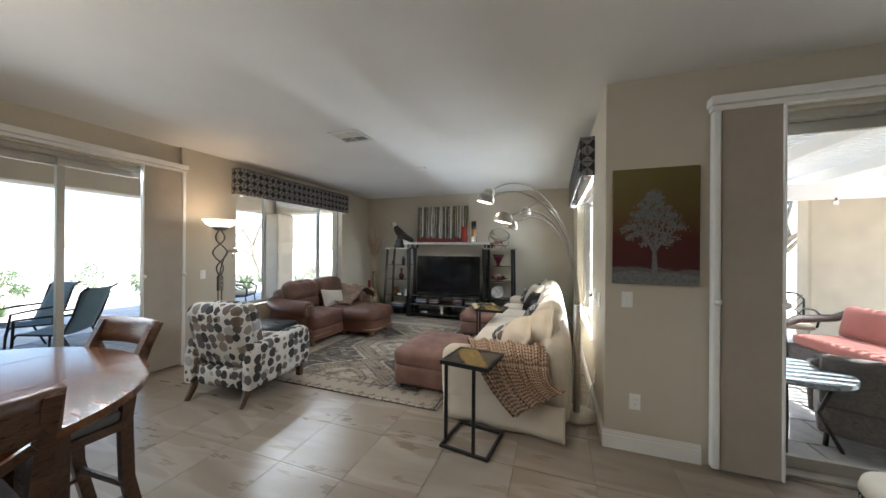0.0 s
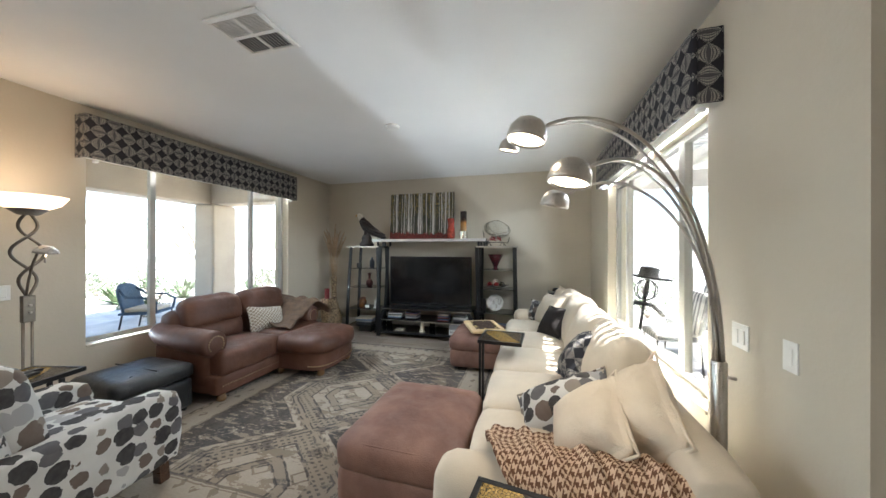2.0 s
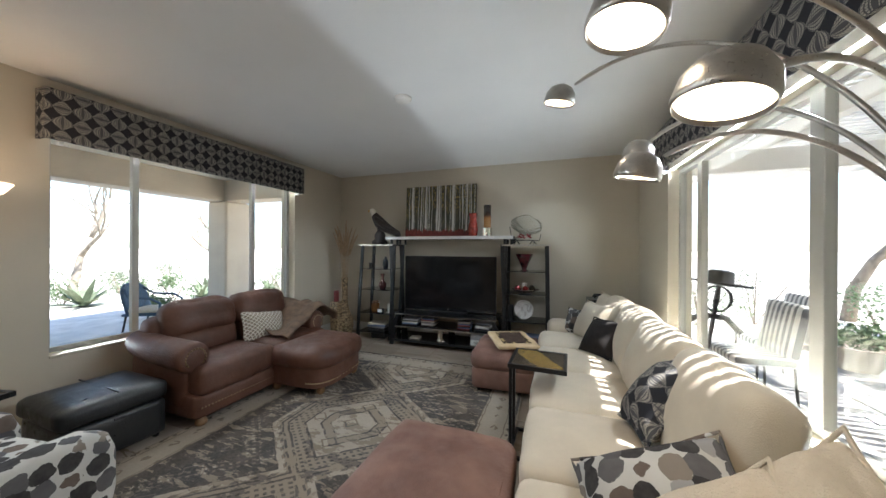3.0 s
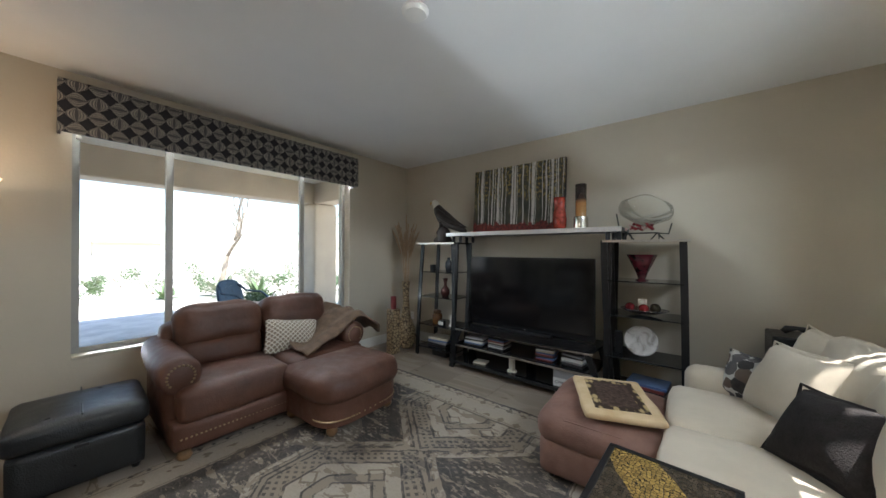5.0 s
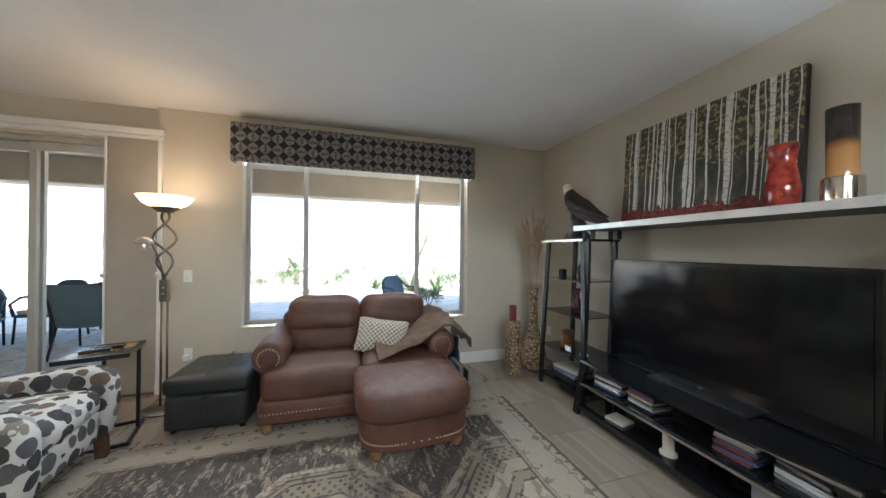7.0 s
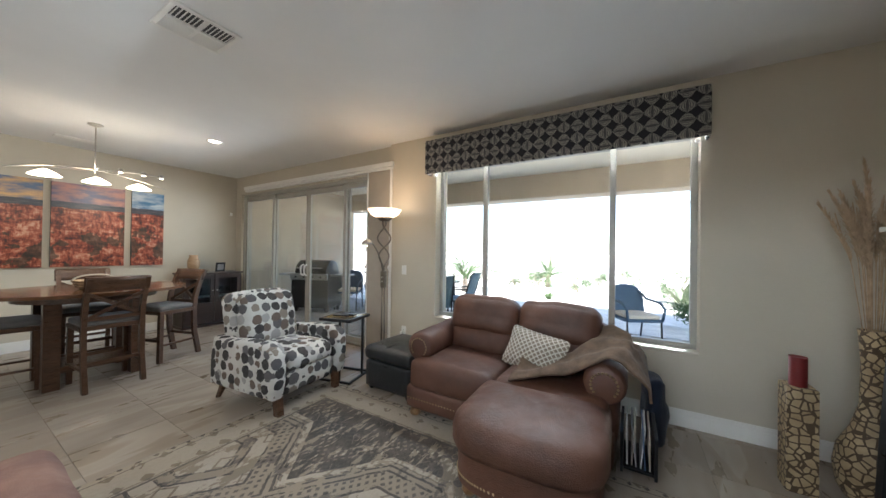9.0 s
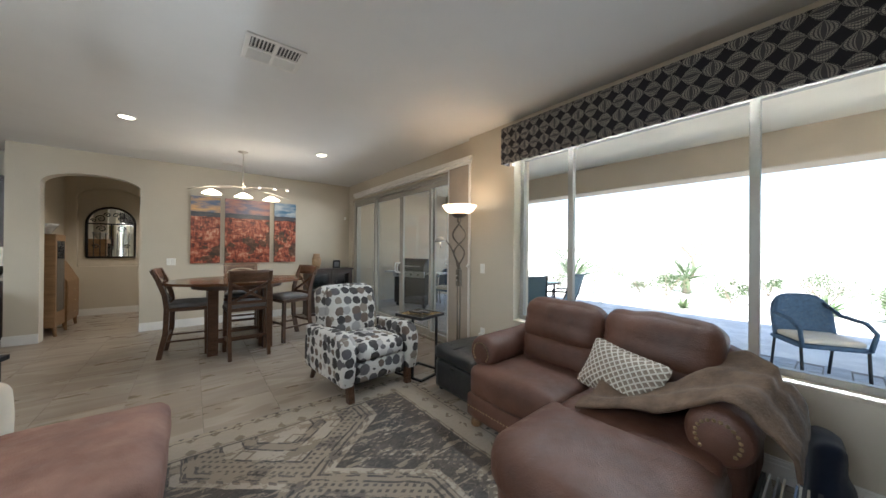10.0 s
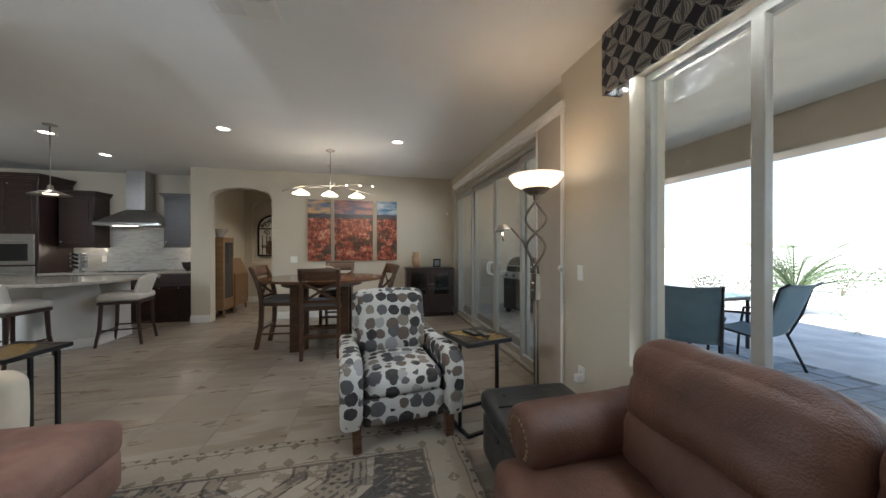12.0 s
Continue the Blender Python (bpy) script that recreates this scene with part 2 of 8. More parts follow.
def m_rug():
    """Distressed cream, tan and slate rug: stepped medallions, key lines, slate patches, a bordered edge."""
    m = Mat("rug_pile", 0.95, 0, 0.15)
    warp = m.node("ShaderNodeVectorMath", operation='ADD')
    jit = m.node("ShaderNodeVectorMath", operation='SCALE')
    m.t.links.new(m.noise(9, detail=3, out=1), jit.inputs[0])
    jit.inputs["Scale"].default_value = 0.034
    m.t.links.new(m.coord(), warp.inputs[0])
    m.t.links.new(jit.outputs[0], warp.inputs[1])
    o = m.xyz(warp.outputs[0])
    x, y = o[0], o[1]
    HX, HY = RUG[2] / 2, RUG[3] / 2
    edge = m.math('MINIMUM', m.math('SUBTRACT', HX, m.math('ABSOLUTE', x)), m.math('SUBTRACT', HY, m.math('ABSOLUTE', y)))

    def tri(v, cell, ph=0.0):
        return m.math('ABSOLUTE', m.math('SUBTRACT', m.math('FRACT', m.math('ADD', m.math('DIVIDE', v, cell), 0.5 + ph)), 0.5))

    def gt(v, k):
        return m.math('GREATER_THAN', v, k)

    def lt(v, k):
        return m.math('LESS_THAN', v, k)

    def ring(v, at, w):
        return lt(m.math('ABSOLUTE', m.math('SUBTRACT', v, at)), w)
    px, py = tri(x, 1.86), tri(y, 1.24)
    d = m.math('MAXIMUM', m.math('ADD', m.math('MULTIPLY', px, 1.25), py), m.math('MULTIPLY', px, 1.75))
    qx, qy = tri(x, 0.31, 0.1), tri(y, 0.27)
    d2 = m.math('ADD', m.math('MULTIPLY', qx, 1.0), qy)
    u, w = m.math('ADD', x, m.math('MULTIPLY', y, 1.25)), m.math('SUBTRACT', x, m.math('MULTIPLY', y, 1.25))
    key = m.math('MULTIPLY', gt(m.math('SINE', m.math('MULTIPLY', u, 88.0)), 0.05), gt(m.math('SINE', m.math('MULTIPLY', w, 88.0)), 0.05))
    med = lt(d, 0.60)
    worn = gt(m.noise(8, detail=6, rough=0.7), 0.47)
    # inside a medallion: tan ground, pale heart, small stars, ruled rings with key lines between
    v_med = m.math('ADD', m.math('MULTIPLY_ADD', gt(m.noise(3.2, m.mapped((1, 2.4, 1), (0, 0, 0.5)), 7, 0.7), 0.54), -0.30, 0.60), m.math('MULTIPLY', lt(d, 0.17), 0.24))
    v_med = m.math('ADD', v_med, m.math('MULTIPLY', ring(d, 0.30, 0.05), 0.2))
    v_med = m.math('SUBTRACT', v_med, m.math('MULTIPLY', m.math('MULTIPLY', ring(d, 0.425, 0.05), key), 0.42))
    for at in (0.17, 0.245, 0.36, 0.485, 0.53):
        v_med = m.math('SUBTRACT', v_med, m.math('MULTIPLY', m.math('MULTIPLY', ring(d, at, 0.0085), worn), 0.48))
    v_med = m.math('SUBTRACT', v_med, m.math('MULTIPLY', m.math('MULTIPLY', ring(d2, 0.22, 0.035), lt(d, 0.36)), 0.34))
    v_med = m.math('ADD', v_med, m.math('MULTIPLY', m.math('MULTIPLY', ring(d, 0.575, 0.022), worn), 0.22))
    comb = m.math('MULTIPLY', ring(d, 0.555, 0.012), gt(m.math('SINE', m.math('MULTIPLY', m.math('ADD', u, w), 40.0)), 0.1))
    v_med = m.math('SUBTRACT', v_med, m.math('MULTIPLY', comb, 0.35))
    # outside it: slate patches torn through with cream
    streak = m.noise(5.5, m.mapped((1.0, 3.2, 1)), 8, 0.72)
    v_out = m.math('ADD', 0.06, m.math('MULTIPLY', gt(streak, 0.55), 0.50))
    patch = gt(m.noise(1.5, detail=2), 0.60)
    v_out = m.math('ADD', v_out, m.math('MULTIPLY', patch, 0.3))
    v_out = m.math('SUBTRACT', v_out, m.math('MULTIPLY', m.math('MULTIPLY', ring(d, 0.74, 0.05), key), -0.3))
    v_out = m.math('ADD', v_out, m.math('MULTIPLY', m.math('MULTIPLY', ring(d2, 0.24, 0.02), worn), 0.22))
    v = m.math('ADD', m.math('MULTIPLY', v_med, med), m.math('MULTIPLY', v_out, m.math('SUBTRACT', 1.0, med)))
    # border
    mo = m.math('MULTIPLY', lt(m.math('ADD', tri(x, 0.135), tri(y, 0.165)), 0.26), gt(m.noise(14, detail=2), 0.47))
    v_b = m.math('SUBTRACT', 0.80, m.math('MULTIPLY', mo, 0.34))
    small = lt(m.math('ADD', tri(x, 0.085), tri(y, 0.085)), 0.2)
    v_b = m.math('SUBTRACT', v_b, m.math('MULTIPLY', m.math('MULTIPLY', lt(edge, 0.062), small), 0.55))
    inb = lt(edge, 0.29)
    v = m.math('ADD', m.math('MULTIPLY', v_b, inb), m.math('MULTIPLY', v, m.math('SUBTRACT', 1.0, inb)))
    for at, wd, k in ((0.29, 0.010, 0.6), (0.265, 0.005, 0.4), (0.068, 0.004, 0.5), (0.008, 0.013, 0.8)):
        v = m.math('MULTIPLY', v, m.math('SUBTRACT', 1.0, m.math('MULTIPLY', ring(edge, at, wd), k)))
    # wear and pile
    wear = m.ramp(m.noise(2.6, detail=8, rough=0.72), [(0.45, (0, 0, 0)), (0.62, (1, 1, 1))])
    fleck = m.ramp(m.noise(48, m.mapped((1, 2.2, 1)), 5, 0.75), [(0.42, (0, 0, 0)), (0.60, (1, 1, 1))])
    v = m.math('ADD', m.math('MULTIPLY', v, m.math('SUBTRACT', 1.0, m.math('MULTIPLY', fleck, 0.30))), m.math('MULTIPLY', fleck, 0.17))
    v = m.math('ADD', m.math('MULTIPLY', v, m.math('SUBTRACT', 1.0, m.math('MULTIPLY', wear, 0.3))), m.math('MULTIPLY', wear, 0.2))
    c = m.ramp(v, [(0.10, (0.030, 0.028, 0.029)), (0.30, (0.090, 0.078, 0.070)), (0.50, (0.185, 0.146, 0.108)), (0.68, (0.285, 0.238, 0.184)), (0.90, (0.41, 0.362, 0.30))])
    c = m.mix(0.14, c, m.ramp(m.noise(1.9, detail=3), [(0.42, (0.30, 0.24, 0.18)), (0.58, (0.24, 0.225, 0.21))]))
    m.color(c)
    return m.bump(m.noise(240, detail=2), 0.4, 0.006).m


def m_wood(name, dark, light, rough=0.35, axis=(1, 12, 12), scale=2.2):
    m = Mat(name, rough)
    g = m.noise(scale, m.mapped(axis), 7, 0.62, 0.9)
    f = m.noise(scale * 9, m.mapped(axis), 4, 0.6)
    c = m.ramp(g, [(0.3, dark), (0.7, light)])
    c = m.mix(0.2, c, m.ramp(f, [(0.35, tuple(x * 0.5 for x in dark)), (0.65, light)]))
    m.color(c)
    m.rough(m.ramp(f, [(0.3, (rough * 0.8,) * 3), (0.7, (rough * 1.3,) * 3)]))
    return m.bump(f, 0.06, 0.003).m


RUG = (-1.98, 4.49, 2.46, 3.12)  # middle x, y, width, length
WALL, CEIL, TILE = m_wall(), m_ceiling(), m_tile()
GROUT = plain("grout", (0.20, 0.17, 0.14), 0.9, var=0.15, scale=20)
WHITE = plain("white_trim", (0.74, 0.725, 0.69), 0.4, var=0.04)
FRAME = plain("window_frame_paint", (0.34, 0.33, 0.30), 0.4, var=0.05)
ALMOND = plain("almond_frame", (0.38, 0.36, 0.315), 0.4, var=0.06)
PLATE = plain("switch_plastic", (0.78, 0.77, 0.73), 0.35, var=0.03)
GLASS = glass("window_glass", (0.97, 0.985, 0.98), 0.2)
CLEAR = glass("clear_glass", (0.9, 0.93, 0.93), 0.8)
BLIND = m_fabric("blind_cloth", (0.36, 0.315, 0.265), 0.06, 200, 0.15)
LENS_W, LENS_E = m_lens("valance_cloth_west", 1, 2), m_lens("valance_cloth_east", 1, 2)
RUGM = m_rug()
LEATHER = m_leather("brown_leather", (0.058, 0.024, 0.014), (0.100, 0.041, 0.024), (0.145, 0.066, 0.042), 0.55)
BLACKLEATHER = m_leather("black_leather", (0.012, 0.013, 0.014), (0.02, 0.021, 0.022), (0.035, 0.036, 0.037), 0.34)
SUEDE = m_leather("brown_suede", (0.12, 0.06, 0.045), (0.185, 0.098, 0.073), (0.26, 0.145, 0.108), 0.72)
DOTS = m_dots("spotted_cloth")
CREAM = m_fabric("cream_cloth", (0.59, 0.515, 0.405), 0.07, 240, 0.3)
BLACKSTEEL = plain("black_steel", (0.014, 0.014, 0.015), 0.38, 0.3, var=0.2)
BLACKGLASS = plain("black_glass", (0.008, 0.008, 0.009), 0.06, 0, var=0.1)
NICKEL = plain("brushed_nickel", (0.48, 0.45, 0.41), 0.3, 1.0, var=0.08, scale=30)
DARKNICKEL = plain("dark_nickel", (0.20, 0.18, 0.155), 0.34, 1.0, var=0.12, scale=30)
BRASS = plain("aged_brass", (0.42, 0.33, 0.2), 0.3, 1.0, var=0.15, scale=40)
WALNUT = m_wood("walnut", (0.045, 0.021, 0.011), (0.125, 0.062, 0.034), 0.3)
TABLEWOOD = m_wood("table_wood", (0.070, 0.030, 0.014), (0.170, 0.076, 0.036), 0.13)
OAK = m_wood("oak", (0.16, 0.085, 0.035), (0.30, 0.175, 0.085), 0.4)
ESPRESSO = m_wood("espresso_wood", (0.018, 0.009, 0.007), (0.045, 0.022, 0.017), 0.35)
SEATGREY = m_fabric("grey_seat_cloth", (0.17, 0.155, 0.145), 0.1, 260)
WARMGLOW = emit("warm_glow", (1.0, 0.80, 0.55), 3.0)
CANGLOW = emit("can_glow", (1.0, 0.88, 0.70), 3.0)
BOWLGLOW = emit("bowl_glow", (1.0, 0.72, 0.45), 0.75)


# ---- mesh helpers ----
def part(name, bm, mat, parent=None, label="", smooth=False, m=None, recalc=True):
    """Links a bmesh as ONE mesh object under a thing or a part."""
    if recalc:
        bmesh.ops.recalc_face_normals(bm, faces=bm.faces)
    me = bpy.data.meshes.new(name)
    bm.to_mesh(me)
    bm.free()
    if smooth:
        me.shade_smooth()
        if smooth != True:
            me.set_sharp_from_angle(angle=radians(smooth))
    me.materials.append(mat)
    ob = new(name, me)
    if parent is not None:
        ob.parent = parent
    if m is not None:
        ob.matrix_basis = m
    if label:
        ob["label"] = label
    return ob


def thing(name, m, label, category, group="", kind=""):
    ob = new(name)
    ob.empty_display_size = 0.1
    ob.matrix_basis = m
    return tagged(ob, label, category, group, kind)


def solo(name, bm, mat, label, category, m=None, smooth=False, group="", kind=""):
    ob = part(name, bm, mat, None, "", smooth, m)
    return tagged(ob, label, category, group, kind)


def setting(name, bm, mat, label="", smooth=False):
    return tagged(part(name, bm, mat, None, "", smooth), label, "", "", "structure")


def B():
    return bmesh.new()


def box(bm, x0, x1, y0, y1, z0, z1, bev=0.0, seg=2):
    r = bmesh.ops.create_cube(bm, size=1)
    vs = r["verts"]
    for v in vs:
        v.co = ((x0 + x1) / 2 + v.co.x * (x1 - x0), (y0 + y1) / 2 + v.co.y * (y1 - y0), (z0 + z1) / 2 + v.co.z * (z1 - z0))
    if bev:
        es = list({e for v in vs for e in v.link_edges})
        bmesh.ops.bevel(bm, geom=es, offset=bev, segments=seg, profile=0.5, affect='EDGES')
    return bm


def slab(w, d, h, bev=0.0, c=(0, 0, 0), seg=2):
    """A box of that size whose bottom middle is c."""
    return box(B(), c[0] - w / 2, c[0] + w / 2, c[1] - d / 2, c[1] + d / 2, c[2], c[2] + h, bev, seg)


def tube(bm, pts, r, n=8, caps=True):
    """A round bar along points; r may be a list."""
    pts = [Vector(p) for p in pts]
    rr = r if isinstance(r, (list, tuple)) else [r] * len(pts)
    rings, up = [], None
    for i, p in enumerate(pts):
        d = (pts[min(i + 1, len(pts) - 1)] - pts[max(i - 1, 0)]).normalized()
        if up is None:
            up = d.orthogonal().normalized()
        up = (up - d * up.dot(d)).normalized()
        s = d.cross(up)
        rings.append([bm.verts.new(p + (up * math.cos(a) + s * math.sin(a)) * rr[i]) for a in (2 * math.pi * k / n for k in range(n))])
    for a, b in zip(rings, rings[1:]):
        for k in range(n):
            bm.faces.new((a[k], a[(k + 1) % n], b[(k + 1) % n], b[k]))
    if caps:
        bm.faces.new(rings[0][::-1])
        bm.faces.new(rings[-1])
    return bm


def bar(bm, p0, p1, w, d=None):
    """A square bar between two points."""
    p0, p1, d = Vector(p0), Vector(p1), d or w
    z = (p1 - p0).normalized()
    x = Vector((0, 1, 0)).cross(z)
    x = (x if x.length > 0.2 else Vector((1, 0, 0)).cross(z)).normalized()
    y = z.cross(x)
    q = [[bm.verts.new(p + x * a * w / 2 + y * b * d / 2) for a, b in ((-1, -1), (1, -1), (1, 1), (-1, 1))] for p in (p0, p1)]
    for k in range(4):
        bm.faces.new((q[0][k], q[0][(k + 1) % 4], q[1][(k + 1) % 4], q[1][k]))
    bm.faces.new(q[0][::-1])
    bm.faces.new(q[1])
    return bm


def lathe(bm, prof, n=20, c=(0, 0, 0), wave=0.0, k=5):
    """Turns a profile of (radius, height) about the z axis through c."""
    rings = []
    for r, z in prof:
        if r < 1e-5:
            rings.append([bm.verts.new((c[0], c[1], c[2] + z))])
        else:
            rings.append([bm.verts.new((c[0] + r * (1 + wave * math.sin(k * a)) * math.cos(a), c[1] + r * (1 + wave * math.sin(k * a)) * math.sin(a), c[2] + z))
                          for a in (2 * math.pi * i / n for i in range(n))])
    for a, b in zip(rings, rings[1:]):
        if len(a) == 1 and len(b) == 1:
            continue
        for i in range(n):
            j = (i + 1) % n
            if len(a) == 1:
                bm.faces.new((a[0], b[j], b[i]))
            elif len(b) == 1:
                bm.faces.new((a[i], a[j], b[0]))
            else:
                bm.faces.new((a[i], a[j], b[j], b[i]))
    return bm


def soft(w, d, h, r, n=8, bulge=(0, 0, 0), c=(0, 0, 0), rot=None, lump=0.0, seed=0.0, bm=None, pinch=0.0):
    """A stuffed block: rounded edges, swollen faces, uneven surface. c: its middle."""
    own = B()
    bmesh.ops.create_cube(own, size=2)
    bmesh.ops.subdivide_edges(own, edges=own.edges[:], cuts=n, use_grid_fill=True)
    R = rot.to_3x3() if rot else Matrix.Identity(3)
    hs = Vector((w / 2, d / 2, h / 2))
    for v in own.verts:
        a = Vector([math.sin(x * math.pi / 2) * 0.35 + x * 0.65 for x in v.co])
        q = Vector([a[i] * hs[i] for i in range(3)])
        inner = Vector([max(-(hs[i] - r), min(hs[i] - r, q[i])) for i in range(3)])
        dv = q - inner
        if dv.length > 1e-9:
            q = inner + dv.normalized() * r
        k = [(1 - a[(i + 1) % 3] ** 2) * (1 - a[(i + 2) % 3] ** 2) for i in range(3)]
        q += Vector([a[i] * k[i] * bulge[i] for i in range(3)])
        if pinch:
            e = max(abs(a[0]), abs(a[1])) ** 3
            q.z *= 1 - pinch * e
            f = (abs(a[0]) * abs(a[1])) ** 2
            q.x *= 1 - 0.10 * (1 - f) * abs(a[0])
            q.y *= 1 - 0.10 * (1 - f) * abs(a[1])
        if lump:
            q += q.normalized() * lump * noise.noise(q * 7 + Vector((seed, seed * 1.7, 0)))
        v.co = Vector(c) + R @ q
    if bm is None:
        return own
    me = bpy.data.meshes.new("tmp")
    own.to_mesh(me)
    own.free()
    bm.from_mesh(me)
    bpy.data.meshes.remove(me)
    return bm


def poly(bm, outline, z0, z1, axis='z'):
    """A plate with that outline, between two levels of an axis."""
    def at(p, z):
        return {'z': (p[0], p[1], z), 'y': (p[0], z, p[1]), 'x': (z, p[0], p[1])}[axis]
    lo, hi = [bm.verts.new(at(p, z0)) for p in outline], [bm.verts.new(at(p, z1)) for p in outline]
    n = len(outline)
    for i in range(n):
        bm.faces.new((lo[i], lo[(i + 1) % n], hi[(i + 1) % n], hi[i]))
    bm.faces.new(lo[::-1])
    bm.faces.new(hi)
    return bm


def studs(bm, pts, nrm, r=0.009):
    """Small domed nail heads."""
    nrm = Vector(nrm).normalized()
    s = nrm.orthogonal().normalized()
    t = nrm.cross(s)
    for p in pts:
        p = Vector(p)
        top = bm.verts.new(p + nrm * r * 0.7)
        ring = [bm.verts.new(p + (s * math.cos(a) + t * math.sin(a)) * r) for a in (k * math.pi / 3 for k in range(6))]
        for k in range(6):
            bm.faces.new((ring[k], ring[(k + 1) % 6], top))
    return bm


def sheet(bm, fn, nu, nv, thick=0.0):
    """A draped sheet from fn(u, v), u and v from 0 to 1, with thickness."""
    g = [[bm.verts.new(fn(i / nu, j / nv)) for j in range(nv + 1)] for i in range(nu + 1)]
    fs = [bm.faces.new((g[i][j], g[i + 1][j], g[i + 1][j + 1], g[i][j + 1])) for i in range(nu) for j in range(nv)]
    if thick:
        bmesh.ops.recalc_face_normals(bm, faces=bm.faces)
        bmesh.ops.solidify(bm, geom=fs, thickness=thick)
    return bm


# ---- the large structure ----
H = 2.74


def wall_with_holes(name, axis, a0, a1, b0, b1, z0, z1, holes=(), mat=None, label="tan textured painted wall"):
    """A wall between a0..a1 (its thickness) and b0..b1 (its run); holes are (b0, b1, z0, z1)."""
    bm = B()

    def put(p, q, zl, zh):
        if q - p > 1e-4 and zh - zl > 1e-4:
            if axis == 'x':
                box(bm, a0, a1, p, q, zl, zh)
            else:
                box(bm, p, q, a0, a1, zl, zh)
    at = b0
    for h0, h1, hz0, hz1 in sorted(holes):
        put(at, h0, z0, z1)
        put(h0, h1, z0, hz0)
        put(h0, h1, hz1, z1)
        at = h1
    put(at, b1, z0, z1)
    return setting(name, bm, mat or WALL, label)


X_SL, X_WIN, X_E, Y_N, Y_T, Y_D, Y_K = -4.22, -4.16, 0.62, 7.13, 2.91, -1.126, -1.90
WIN_W = (3.58, 6.03, 0.59, 2.36)
WIN_E = (3.76, 6.02, 0.57, 2.24)
SL_W = (-0.93, 2.76, 0.0, 2.40)
SL_E = (1.30, 3.70, 0.0, 2.40)
wall_with_holes("wall_west_slider", 'x', X_SL - 0.2, X_SL, Y_D, 2.87, 0, H, [SL_W])
wall_with_holes("wall_west_window", 'x', X_SL - 0.2, X_WIN, 2.87, Y_N, 0, H, [WIN_W])
wall_with_holes("wall_north", 'y', Y_N, Y_N + 0.2, X_SL - 0.2, X_E + 0.2, 0, H)
wall_with_holes("wall_east_window", 'x', X_E, X_E + 0.2, Y_T + 0.2, Y_N, 0, H, [WIN_E])
wall_with_holes("wall_east_slider", 'y', Y_T, Y_T + 0.2, X_E, 4.8, 0, H, [SL_E])
wall_with_holes("wall_kitchen_south", 'y', Y_K - 0.2, Y_K, 0.5, 4.8, 0, H)
wall_with_holes("wall_kitchen_east", 'x', 4.6, 4.8, Y_K, Y_T, 0, H)
wall_with_holes("wall_hall_side", 'x', 0.44, 0.5, -3.5, Y_D - 0.18, 0, H)
wall_with_holes("wall_hall_west", 'x', -2.7, -2.5, -3.5, Y_D - 0.18, 0, H)


def arch_pts(x0, x1, spring, top, n=14):
    c, hw = (x0 + x1) / 2, (x1 - x0) / 2
    return [(c + hw * math.cos(math.pi * i / n), spring + (top - spring) * math.sin(math.pi * i / n)) for i in range(n + 1)]


def arch_wall(name, y0, y1, x0, x1, hole, back=None):
    """A wall across y with an arched opening (x0, x1, spring, top, sill)."""
    bm = B()
    hx0, hx1, spring, top, sill = hole
    box(bm, x0, hx0, y0, y1, 0, H)
    box(bm, hx1, x1, y0, y1, 0, H)
    if sill > 0:
        box(bm, hx0, hx1, y0, y1, 0, sill)
    pts = arch_pts(hx0, hx1, spring, top)
    for (xa, za), (xb, zb) in zip(pts, pts[1:]):
        poly(bm, [(xb, zb), (xa, za), (xa, H), (xb, H)], y0, y1, 'y')
    bmesh.ops.remove_doubles(bm, verts=bm.verts, dist=0.0005)
    return setting(name, bm, WALL, "tan textured painted wall with an arched opening")


arch_wall("wall_dining", Y_D - 0.18, Y_D, X_SL - 0.2, 0.5, (-0.80, 0.20, 2.24, 2.41, 0))
arch_wall("wall_hall_south", -3.5, -3.32, -2.5, 0.44, (-0.62, 0.28, 2.30, 2.50, 0.95))
setting("wall_niche_back", box(B(), -0.64, 0.30, -3.52, -3.44, 0.9, 2.52), WALL, "tan back of an arched wall niche")
setting("ceiling", box(box(B(), X_SL - 0.2, X_E + 0.2, -3.6, Y_N + 0.2, H, H + 0.16), X_E + 0.2, 4.8, -3.6, Y_T + 0.2, H, H + 0.16), CEIL, "white lightly textured ceiling")
setting("floor", box(box(B(), X_SL - 0.2, X_E + 0.2, -3.6, Y_N + 0.2, -0.16, -0.003), X_E + 0.2, 4.8, -3.6, Y_T + 0.2, -0.16, -0.003), GROUT, "grouted bed of a tiled floor")

# baseboards: a tall plinth with a stepped top
def baseboard(x0, y0, x1, y1, nx, ny):
    bm = B()
    for h0, h1, t in ((0.0, 0.095, 0.016), (0.095, 0.118, 0.011), (0.118, 0.132, 0.006)):
        xs, ys = sorted((x0, x1)), sorted((y0, y1))
        if nx:
            box(bm, min(x0, x0 + nx * t), max(x0, x0 + nx * t), ys[0], ys[1], h0, h1)
        else:
            box(bm, xs[0], xs[1], min(y0, y0 + ny * t), max(y0, y0 + ny * t), h0, h1)
    return setting("baseboard", bm, WHITE, "white moulded baseboard")


